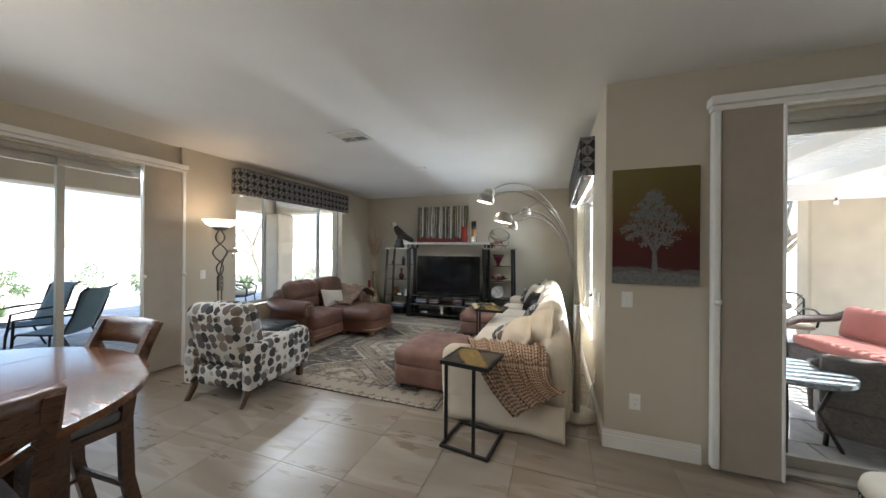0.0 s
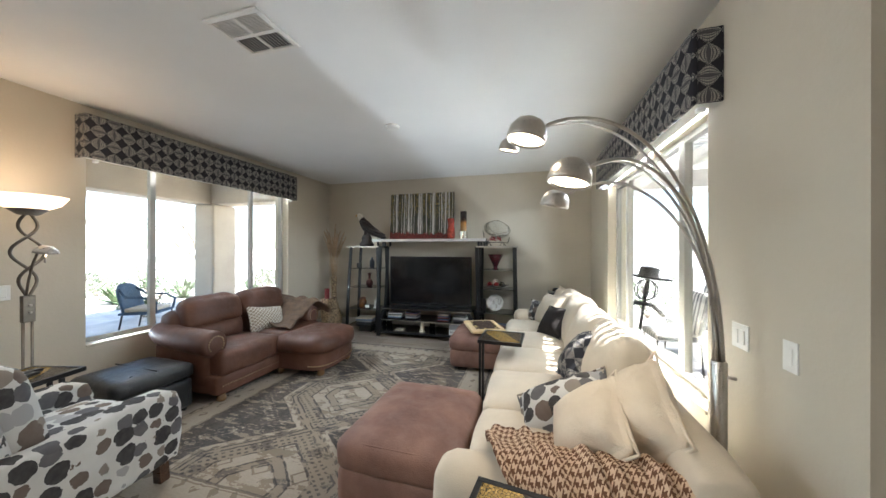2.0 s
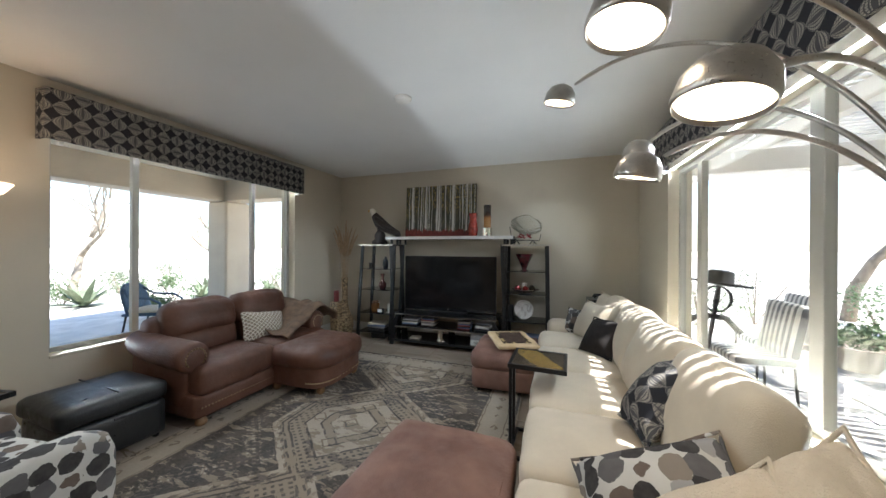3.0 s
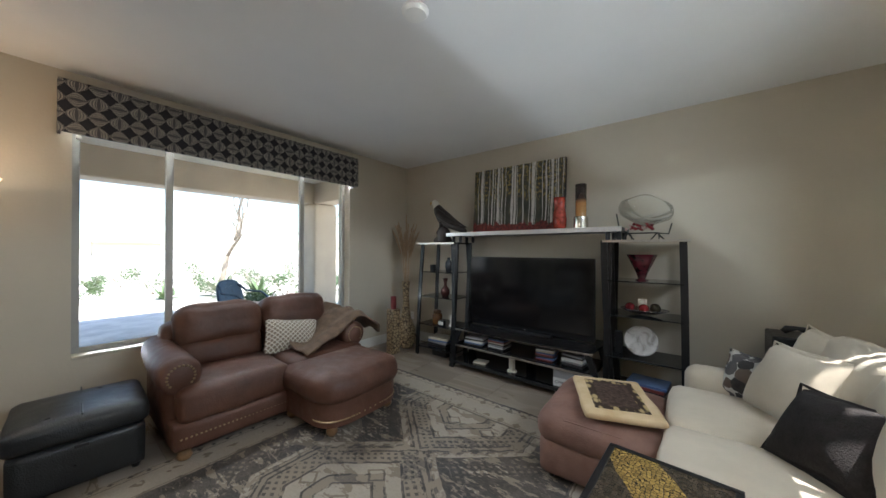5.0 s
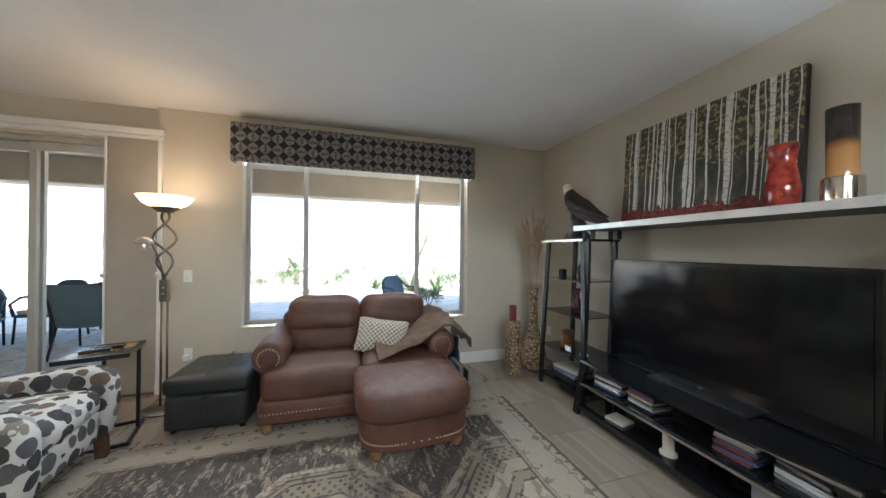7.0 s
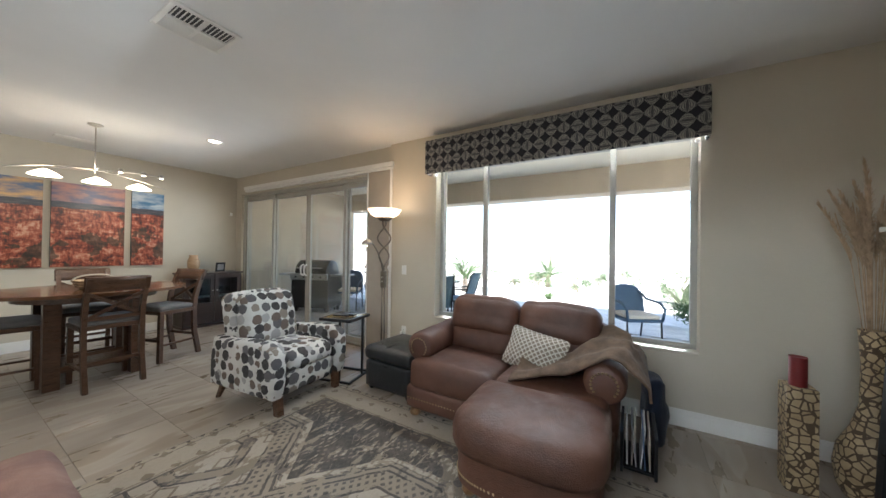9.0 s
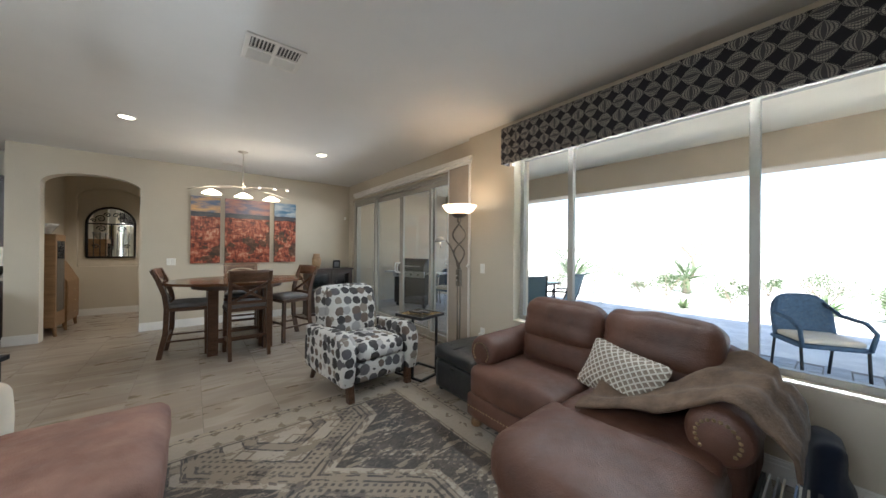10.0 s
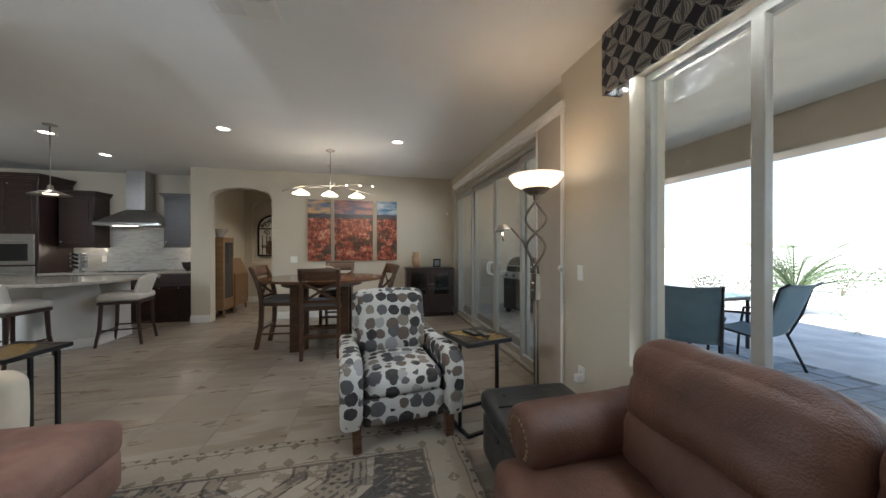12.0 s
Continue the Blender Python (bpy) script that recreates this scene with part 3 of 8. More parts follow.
for a in ((X_WIN, 2.87, X_WIN, Y_N - 0.017, 1, 0), (X_WIN, Y_N, X_E, Y_N, 0, -1), (X_E, Y_T, X_E, Y_N - 0.017, -1, 0), (X_E - 0.016, Y_T, 1.22, Y_T, 0, -1),
          (X_SL, Y_D, -0.80, Y_D, 0, 1), (0.20, Y_D, 0.5, Y_D, 0, 1), (X_SL, Y_D + 0.017, X_SL, -0.95, 1, 0), (-2.5, -3.32, 0.44, -3.32, 0, 1), (0.44, -3.3, 0.44, -1.31, -1, 0), (0.5, Y_K, 0.5, Y_D, 1, 0)):
    baseboard(*a)


def window_unit(name, axis, plane, b0, b1, z0, z1, bars, sgn, mat, label, deep=0.05, latch=None):
    """A framed window in a wall hole: frame, bars, one pane a light."""
    w = tagged(new(name), label, "", "", "structure")

    def bx(p, q, zl, zh, a=0.0, b=deep, bev=0.004):
        lo, hi = sorted((plane + sgn * a, plane + sgn * b))
        return box(B(), lo, hi, p, q, zl, zh, bev) if axis == 'x' else box(B(), p, q, lo, hi, zl, zh, bev)
    f = 0.045
    part("window_frame", bx(b0, b1, z1 - f, z1), mat, w)
    part("window_frame", bx(b0, b1, z0, z0 + f), mat, w)
    part("window_frame", bx(b0, b0 + f, z0 + f, z1 - f), mat, w)
    part("window_frame", bx(b1 - f, b1, z0 + f, z1 - f), mat, w)
    edges = [b0 + f]
    for p, q in bars:
        part("mullion", bx(p, q, z0 + f, z1 - f, -0.006, deep - 0.006), mat, w)
        edges += [p, q]
    edges.append(b1 - f)
    for p, q in zip(edges[::2], edges[1::2]):
        pane = part("pane", bx(p, q, z0 + f, z1 - f, deep * 0.45, deep * 0.6, 0), GLASS, w)
        pane.visible_shadow = False
    return w


window_unit("window_1", 'x', -4.27, *WIN_W, [(4.14, 4.193), (5.395, 5.447)], -1, FRAME, "three-part white-framed window onto the covered patio")
window_unit("window_2", 'x', 0.71, *WIN_E, [(4.235, 4.325), (5.50, 5.58)], 1, FRAME, "three-part white-framed window onto the pergola patio")
setting("window_sill_1", box(B(), -4.27, -4.15, WIN_W[0], WIN_W[1], WIN_W[2] - 0.02, WIN_W[2] + 0.004, 0.006), WALL, "tan painted window sill")
setting("window_sill_2", box(B(), 0.61, 0.71, WIN_E[0], WIN_E[1], WIN_E[2] - 0.02, WIN_E[2] + 0.004, 0.006), WALL, "tan painted window sill")


def slider_unit(name, axis, plane, b0, b1, z1, panels, sgn, label, open_at=()):
    w = tagged(new(name), label, "", "", "structure")

    def bx(p, q, zl, zh, a, b, bev=0.004):
        lo, hi = sorted((plane + sgn * a, plane + sgn * b))
        return box(B(), lo, hi, p, q, zl, zh, bev) if axis == 'x' else box(B(), p, q, lo, hi, zl, zh, bev)
    part("door_frame", bx(b0, b1, z1 - 0.05, z1, 0, 0.14), ALMOND, w)
    part("door_frame", bx(b0, b0 + 0.04, 0.0, z1 - 0.05, 0, 0.14), ALMOND, w)
    part("door_frame", bx(b1 - 0.04, b1, 0.0, z1 - 0.05, 0, 0.14), ALMOND, w)
    part("track", bx(b0 + 0.04, b1 - 0.04, 0.0, 0.018, 0, 0.14), ALMOND, w)
    for p, q, off in panels:
        d = part("sliding_door", bx(p, q, z1 - 0.13, z1 - 0.052, off, off + 0.04), ALMOND, w)
        part("stile", bx(p, p + 0.055, 0.02, z1 - 0.13, off, off + 0.04), ALMOND, d)
        part("stile", bx(q - 0.055, q, 0.02, z1 - 0.13, off, off + 0.04), ALMOND, d)
        part("rail", bx(p + 0.055, q - 0.055, 0.02, 0.10, off, off + 0.04), ALMOND, d)
        pane = part("pane", bx(p + 0.055, q - 0.055, 0.10, z1 - 0.13, off + 0.016, off + 0.022, 0), GLASS, d)
        pane.visible_shadow = False
    return w


sw = slider_unit("door_1", 'x', -4.26, SL_W[0], SL_W[1], 2.40, [(-0.89, 0.06, 0.02), (0.0, 0.955, 0.075), (0.96, 1.93, 0.075), (1.86, 2.72, 0.02)], -1,
                 "four-panel sliding glass door onto the covered patio")
for y in (0.915, 1.0):
    part("door_handle", tube(B(), [(-4.29, y, 0.93), (-4.245, y, 0.95), (-4.235, y, 1.02), (-4.245, y, 1.09), (-4.29, y, 1.11)], 0.012, 8), WHITE, sw, "white pull handle", smooth=True)
slider_unit("door_2", 'y', Y_T + 0.05, SL_E[0], SL_E[1], 2.40, [(1.34, 2.52, 0.075), (2.48, 3.66, 0.02)], 1, "sliding glass door onto the pergola patio")


# ---- outdoors ----
GRAVEL = plain("desert_gravel", (0.64, 0.59, 0.52), 0.95, var=0.2, scale=3, bump=0.6, bscale=60)
STUCCO = plain("tan_stucco", (0.46, 0.39, 0.30), 0.9, var=0.08, scale=3, bump=0.4, bscale=70)
STUCCOLIGHT = plain("pale_stucco", (0.76, 0.70, 0.58), 0.9, var=0.06, scale=3, bump=0.3, bscale=70)
PAVER = plain("grey_paver", (0.36, 0.345, 0.33), 0.85, var=0.2, scale=9, bump=0.3, bscale=90)
tagged(part("ground", poly(B(), [(-600, -600), (600, -600), (600, 600), (-600, 600)], -0.4, -0.06), GRAVEL), "pale desert gravel ground", "", "", "structure")


def pavers(name, x0, x1, y0, y1, sx, sy, label, near):
    """A paved patio of separate tumbled stones on a bed, in running bond; those outside the near stretch of y are one joined field."""
    bed = setting(name, box(B(), x0, x1, y0, y1, -0.2, -0.045), GROUT, label)
    nx, ny = int((x1 - x0) / sx), int((y1 - y0) / sy)
    me, verts, faces = None, [], []
    for j in range(ny):
        for i in range(nx):
            x, y, z = x0 + i * sx + (sx / 2 if j % 2 and i < nx - 1 else 0), y0 + j * sy, random.uniform(-0.003, 0.003)
            if not near[0] < y < near[1]:
                b = len(verts)
                for h in (-0.045, -0.03 + z):
                    verts += [(x + 0.006, y + 0.006, h), (x + sx - 0.006, y + 0.006, h), (x + sx - 0.006, y + sy - 0.006, h), (x + 0.006, y + sy - 0.006, h)]
                faces += [(b + 4, b + 5, b + 6, b + 7)] + [(b + k, b + (k + 1) % 4, b + 4 + (k + 1) % 4, b + 4 + k) for k in range(4)]
                continue
            if me is None:
                ob = part("paver", box(B(), 0.006, sx - 0.006, 0.006, sy - 0.006, -0.045, -0.03, 0.004, 1), PAVER, bed)
                me = ob.data
            else:
                ob = new("paver", me)
                ob.parent = bed
            ob.location = (x, y, z)
    if faces:
        fm = bpy.data.meshes.new("paver_field")
        fm.from_pydata(verts, [], faces)
        fm.materials.append(PAVER)
        field = tagged(new("paver_field", fm), kind="stuff")
        field.parent = bed
    return bed


# covered patio on the west side: roof, beam, posts and the house's wing to the south and north
setting("patio_ceiling", box(B(), -7.645, X_SL - 0.2, -1.9, 8.0, 3.0, 3.1), STUCCOLIGHT, "pale stucco ceiling of a covered patio")
setting("patio_beam", box(B(), -8.15, -7.65, -1.9, 8.0, 2.51, 3.09, 0.03), STUCCO, "tan stucco beam along the patio's edge")
setting("patio_beam_north", box(B(), -7.645, X_SL - 0.2, 7.45, 7.95, 2.51, 2.998, 0.03), STUCCO, "tan stucco beam across the patio's end")
setting("patio_column_north", box(B(), -8.1, -7.5, 7.4, 8.0, -0.06, 2.508, 0.04), STUCCO, "square tan stucco patio column")
setting("patio_wall_south", box(B(), -8.0, X_SL - 0.2, -2.1, -1.9, -0.06, 2.998), STUCCO, "tan stucco wall of the house wing")
setting("house_roof", box(box(B(), -8.3, 0.86, -4.0, 8.7, 3.11, 3.3), 0.86, 5.0, -4.0, 3.2, 3.11, 3.3), STUCCO, "flat tan roof of the house")
setting("wall_west_upper", box(B(), X_SL - 0.213, X_SL - 0.201, -1.9, 8.0, 2.70, 2.998), STUCCO, "tan stucco band above the patio doors")
# pergola patio on the east side
for i in range(5):
    x = 1.6 + i * 1.15
    setting("pergola_rafter", box(B(), x, x + 0.09, Y_T + 0.2, 9.0, 2.50, 2.66, 0.006), WHITE, "white painted pergola rafter")
bm = B()
y = Y_T + 0.3
while y < 9.0:
    box(bm, X_E + 0.3, 6.6, y, y + 0.058, 2.66, 2.705)
    y += 0.10
tagged(part("pergola_lattice", bm, WHITE), "white slats across a pergola", "", "", "structure")
setting("pergola_beam", box(B(), 6.3, 6.5, Y_T, 9.0, 2.30, 2.50, 0.01), WHITE, "white pergola beam")
setting("pergola_beam", box(B(), X_E + 0.22, 6.6, 6.3, 6.42, 2.24, 2.46, 0.01), WHITE, "white pergola beam")
setting("patio_wall_east", box(B(), 4.13, 6.6, 7.0, 7.3, -0.06, 2.45, 0.03), STUCCO, "tan stucco garden wall")
pavers("patio_west", -7.52, X_SL - 0.2, -1.9, 8.1, 0.31, 0.21, "grey paved covered patio", (0.6, 6.6))
pavers("patio_east", X_E + 0.2, 5.8, Y_T + 0.2, 8.5, 0.44, 0.44, "grey paved pergola patio", (0.0, 9.0))


# ---- living room: large things ----
rx, ry, rw, rl = RUG
rug = tagged(part("rug", box(B(), -rw / 2, rw / 2, -rl / 2, rl / 2, 0.001, 0.012, 0.003), RUGM, None, "", False, pose(rx, ry, 0)),
             "distressed cream and slate rug with tribal diamonds", "rug")


def valance(m, length, label, mat):
    """A padded cloth box over a window; its face looks along +x."""
    v = thing("window_valance", m, label, "valance")
    part("front", soft(0.03, length, 0.39, 0.012, 8, (0.004, 0, 0), (0.125, 0, 0)), mat, v, "", True)
    part("end_panel", box(B(), 0.0, 0.11, -length / 2, -length / 2 + 0.02, -0.19, 0.19, 0.006), mat, v)
    part("end_panel", box(B(), 0.0, 0.11, length / 2 - 0.02, length / 2, -0.19, 0.19, 0.006), mat, v)
    part("top_board", box(B(), 0.0, 0.11, -length / 2 + 0.02, length / 2 - 0.02, 0.165, 0.188), mat, v)
    for y in (-length / 2 + 0.09, length / 2 - 0.09):
        part("shade_bracket", box(B(), 0.05, 0.09, y, y + 0.03, -0.215, -0.19, 0.004), WHITE, v)
    return v


valance(pose(X_WIN, 4.79, 2.445), 2.57, "charcoal padded window valance with interlaced pale ovals", LENS_W)
valance(pose(X_E, 4.82, 2.40, 0, 0, 180), 2.42, "charcoal padded window valance with interlaced pale ovals", LENS_E)


def blind_set(m, length, stack, label):
    """A head rail over a sliding door with a parked stack of tall cloth panels; its face looks along +x, the stack stands at +y."""
    b = thing("panel_blind", m, label, "blind")
    part("head_rail", box(B(), 0.0, 0.09, -length / 2, length / 2, 2.455, 2.515, 0.006), WHITE, b, "white head rail")
    part("track", box(B(), 0.012, 0.07, -length / 2 + 0.01, length / 2 - 0.01, 2.42, 2.452), WHITE, b)
    for i in range(3):
        x = 0.02 + i * 0.018
        part("panel", box(B(), x, x + 0.006, length / 2 - 0.06 - stack - i * 0.012, length / 2 - 0.06, 0.02, 2.418), BLIND, b, "taupe cloth panel")
    part("edge_rail", box(B(), 0.015, 0.075, length / 2 - 0.058, length / 2 - 0.02, 0.02, 2.418, 0.008), WHITE, b)
    part("edge_rail", box(B(), 0.015, 0.075, length / 2 - 0.100 - stack, length / 2 - 0.088 - stack, 0.02, 2.418, 0.004), WHITE, b)
    for y in (length / 2 - 0.04, length / 2 - 0.094 - stack):
        part("knob", lathe(B(), [(0, 0), (0.02, 0.0), (0.024, 0.012), (0.012, 0.022), (0, 0.024)], 12), WHITE, b, "", True, pose(0.077, y, 1.14, 0, 90, 0))
    return b


blind_set(pose(X_SL, 1.12, 0), 3.62, 0.36, "white head rail with parked taupe panel blinds")
bb = thing("panel_blind", pose(1.24, Y_T, 0), "white head rail with parked taupe panel blinds", "blind")
part("head_rail", box(B(), 0.0, 2.55, -0.09, 0.0, 2.455, 2.515, 0.006), WHITE, bb, "white head rail")
part("track", box(B(), 0.01, 2.54, -0.07, -0.012, 2.42, 2.452), WHITE, bb)
for i in range(3):
    part("panel", box(B(), 0.065, 0.355 + i * 0.012, -0.026 - i * 0.018, -0.02 - i * 0.018, 0.02, 2.418), BLIND, bb, "taupe cloth panel")
part("edge_rail", box(B(), 0.015, 0.062, -0.075, -0.015, 0.02, 2.418, 0.012), WHITE, bb)
part("edge_rail", box(B(), 0.382, 0.394, -0.075, -0.015, 0.02, 2.418, 0.004), WHITE, bb)
for x in (0.04, 0.388):
    part("knob", lathe(B(), [(0, 0), (0.02, 0.0), (0.024, 0.012), (0.012, 0.022), (0, 0.024)], 12), WHITE, bb, "", True, pose(x, -0.077, 1.14, 90, 0, 0))


def bun_foot(parent, x, y, mat=None, h=0.08, r=0.045, z0=0.0):
    return part("foot", lathe(B(), [(0, 0), (r * 0.6, 0), (r, h * 0.35), (r * 0.85, h * 0.7), (r * 0.6, h), (0, h)], 14, (x, y, z0)), mat or OAK, parent, "turned wooden bun foot", True)


def head_roll(y, seed):
    """A loose head cushion, gathered in soft pleats towards its upper seam."""
    bm = soft(0.24, 0.645, 0.35, 0.095, 14, (0.045, 0.0, 0.012), (0, 0, 0), None, 0.012, seed)
    for v in bm.verts:
        u = v.co.y / 0.32
        if v.co.x > 0:
            top = max(0.0, v.co.z / 0.18)
            v.co.x += 0.012 * top * math.sin(u * 11 + seed) - 0.010 * math.exp(-((v.co.z + 0.02 * u) / 0.02) ** 2)
            v.co.z += 0.006 * math.sin(u * 7 + seed * 2) * top
        v.co.z -= 0.014 * u * u * max(0.0, v.co.z / 0.18)
    r = pose(0.235, y, 0.765, 0, -12)
    for v in bm.verts:
        v.co = r @ v.co
    return bm


def loveseat(m):
    """Rolled-arm leather loveseat; it looks along +x, its middle at the back of the seat's run in y."""
    s = thing("loveseat", m, "brown leather rolled-arm loveseat with brass nail heads, under the window", "sofa")
    W = 1.62
    for y in (-W / 2 + 0.12, W / 2 - 0.12):
        bun_foot(s, 0.83, y)
        bun_foot(s, 0.08, y)
    part("base", soft(0.84, W - 0.10, 0.19, 0.035, 10, (0.012, 0, 0.0), (0.46, 0, 0.165)), LEATHER, s, "", True)
    part("back", soft(0.24, W - 0.20, 0.68, 0.09, 10, (0.02, 0, 0.01), (0.11, 0, 0.47), None, 0.008, 3), LEATHER, s, "", True)
    for k, y in enumerate((-0.365, 0.365)):
        part("seat_cushion", soft(0.74, 0.725, 0.235, 0.055, 12, (0.02, 0.0, 0.02), (0.52, y, 0.355), None, 0.010, k), LEATHER, s, "", True)
        part("back_cushion", soft(0.22, 0.625, 0.26, 0.085, 12, (0.04, 0, 0.01), (0.28, y * 0.88, 0.555), pose(0, 0, 0, 0, -8), 0.014, k + 5), LEATHER, s, "", True)
        part("head_cushion", head_roll(y * 0.885, k + 9), LEATHER, s, "", True)
    for sg in (-1, 1):
        y = sg * (W / 2 - 0.125)
        arm = part("arm", soft(0.70, 0.17, 0.40, 0.06, 8, (0, 0.01, 0), (0.39, y, 0.33)), LEATHER, s, "", True)
        bm = B()
        c = y + sg * 0.015
        pts = [(0.02, c, 0.62), (0.10, c, 0.595), (0.3, c, 0.565), (0.55, c, 0.552), (0.73, c, 0.545), (0.765, c, 0.545), (0.78, c, 0.545)]
        tube(bm, pts, [0.09, 0.108, 0.118, 0.124, 0.126, 0.118, 0.10], 24)
        part("roll", bm, LEATHER, arm, "", 50)
        face = [(0.782, c + 0.076 * math.cos(a), 0.543 + 0.076 * math.sin(a)) for a in (radians(-40 + i * 260 / 15) for i in range(16))]
        tagged(part("nail_heads", studs(B(), face, (1, 0, 0), 0.009), BRASS, arm, "row of brass nail heads"), kind="stuff")
    tagged(part("nail_heads", studs(B(), [(0.889 - 0.00004 * (i - 27) ** 2 / 27, -W / 2 + 0.09 + i * 0.0266, 0.165) for i in range(55)], (1, 0, 0), 0.008), BRASS, s, "row of brass nail heads"), kind="stuff")
    return s


loveseat(pose(-3.985, 4.735, 0.0))


def leather_ottoman(m):
    """Half-round leather ottoman with its bowed side along +x."""
    o = thing("ottoman", m, "brown leather ottoman with a bowed front and nail heads", "ottoman")

    def outline(k, out):
        pts = []
        for i in range(33):
            a = -math.pi / 2 + math.pi * i / 32
            x = 0.10 + 0.26 * math.copysign(abs(math.cos(a)) ** 0.75, math.cos(a))
            pts.append((x + out * math.cos(a), (0.40 + out) * math.copysign(abs(math.sin(a)) ** 0.55, math.sin(a))))
        return pts + [(-0.32 - out, 0.40 + out), (-0.32 - out, -0.40 - out)]
    for x, y in ((0.24, -0.28), (0.24, 0.28), (-0.26, -0.32), (-0.26, 0.32)):
        bun_foot(o, x, y, None, 0.08, 0.045)
    bm = poly(B(), outline(0, -0.02), 0.08, 0.28)
    part("base", bm, LEATHER, o, "", 40)
    bm = B()
    rings = []
    for z, out in ((0.26, -0.03), (0.27, 0.0), (0.30, 0.012), (0.36, 0.012), (0.405, 0.0), (0.43, -0.03), (0.447, -0.075), (0.455, -0.13), (0.460, -0.20), (0.463, -0.26)):
        rings.append([bm.verts.new((x, y, z + 0.006 * noise.noise(Vector((x * 6, y * 6, z))))) for x, y in outline(0, out)])
    for a, b in zip(rings, rings[1:]):
        for i in range(len(a)):
            bm.faces.new((a[i], a[(i + 1) % len(a)], b[(i + 1) % len(a)], b[i]))
    bm.faces.new(rings[0][::-1])
    bm.faces.new(rings[-1])
    part("cushion", bm, LEATHER, o, "", True)
    nh = [(x + 0.002, y, 0.125) for x, y in outline(0, -0.019)[1:32]]
    mids = [((a[0] + b[0]) / 2, (a[1] + b[1]) / 2, 0.125) for a, b in zip(nh, nh[1:])]
    bm = B()
    for p in nh + mids:
        d = Vector((max(p[0] - 0.05, 0.01), p[1] * 0.5, 0))
        studs(bm, [p], d, 0.008)
    tagged(part("nail_heads", bm, BRASS, o, "row of brass nail heads"), kind="stuff")
    return o


leather_ottoman(pose(-2.87, 5.08, 0.012, 0, 0, 2))


def storage_ottoman(m):
    o = thing("storage_ottoman", m, "black leather storage ottoman with a padded lid", "ottoman")
    for x in (-0.23, 0.23):
        for y in (-0.23, 0.23):
            part("foot", lathe(B(), [(0, 0), (0.018, 0), (0.026, 0.03), (0, 0.03)], 10, (x, y, 0)), BLACKSTEEL, o, "", True)
    body = part("body", soft(0.56, 0.55, 0.26, 0.025, 6, (0.004, 0.004, 0), (0, 0, 0.16)), BLACKLEATHER, o, "", True)
    part("latch", box(B(), 0.278, 0.287, -0.03, 0.03, 0.255, 0.275, 0.003), BLACKSTEEL, body)
    lid = part("lid", soft(0.58, 0.585, 0.135, 0.045, 10, (0.004, 0.004, 0.022), (0, 0, 0.358), None, 0.006, 2), BLACKLEATHER, o, "", True)
    part("seam", box(B(), -0.27, 0.27, -0.004, 0.004, 0.436, 0.4465, 0.002), BLACKLEATHER, lid)
    return o


storage_ottoman(pose(-3.57, 3.61, 0, 0, 0, -2))


def armchair(m):
    """Spotted push-back armchair; it looks along +y."""
    c = thing("armchair", m, "white armchair spotted in black, grey and taupe, with dark legs", "armchair")
    for x in (-0.315, 0.315):
        part("leg", bar(B(), (x, 0.36, 0.17), (x * 0.98, 0.375, 0.0), 0.055, 0.055), WALNUT, c, "dark tapered wooden leg")
        part("leg", tube(B(), [(x, -0.33, 0.20), (x, -0.37, 0.10), (x, -0.43, 0.0)], [0.036, 0.03, 0.022], 6), WALNUT, c, "dark splayed wooden leg")
    part("base", soft(0.56, 0.76, 0.20, 0.03, 6, (0, 0.012, 0), (0, 0.0, 0.245)), DOTS, c, "", True)
    part("seat_cushion", soft(0.53, 0.62, 0.17, 0.06, 10, (0, 0.02, 0.03), (0, 0.085, 0.405)), DOTS, c, "", True)
    part("backrest", soft(0.62, 0.18, 0.62, 0.07, 10, (0.0, 0.02, 0.015), (0, -0.33, 0.635), pose(0, 0, 0, 13)), DOTS, c, "", True)
    part("back_cushion", soft(0.555, 0.16, 0.50, 0.07, 10, (0, 0.05, 0.02), (0, -0.20, 0.685), pose(0, 0, 0, 13)), DOTS, c, "", True)
    for s in (-1, 1):
        bm = B()
        # a side panel whose top slopes up to the front and rounds over
        prof = [(-0.40, 0.16), (0.40, 0.16), (0.43, 0.30), (0.43, 0.48), (0.40, 0.565), (0.33, 0.60), (0.20, 0.605), (0.0, 0.59), (-0.20, 0.57), (-0.36, 0.58), (-0.40, 0.40)]
        w = 0.145
        poly(bm, prof, s * 0.345 - w / 2, s * 0.345 + w / 2, 'x')
        bmesh.ops.recalc_face_normals(bm, faces=bm.faces)
        es = [e for e in bm.edges if abs(e.verts[0].co.x - e.verts[1].co.x) < 1e-4]
        bmesh.ops.bevel(bm, geom=es, offset=0.045, segments=4, profile=0.5, affect='EDGES')
        part("arm", bm, DOTS, c, "", 60)
    return c


armchair(pose(-2.80, 2.735, 0.0, 0, 0, 6))


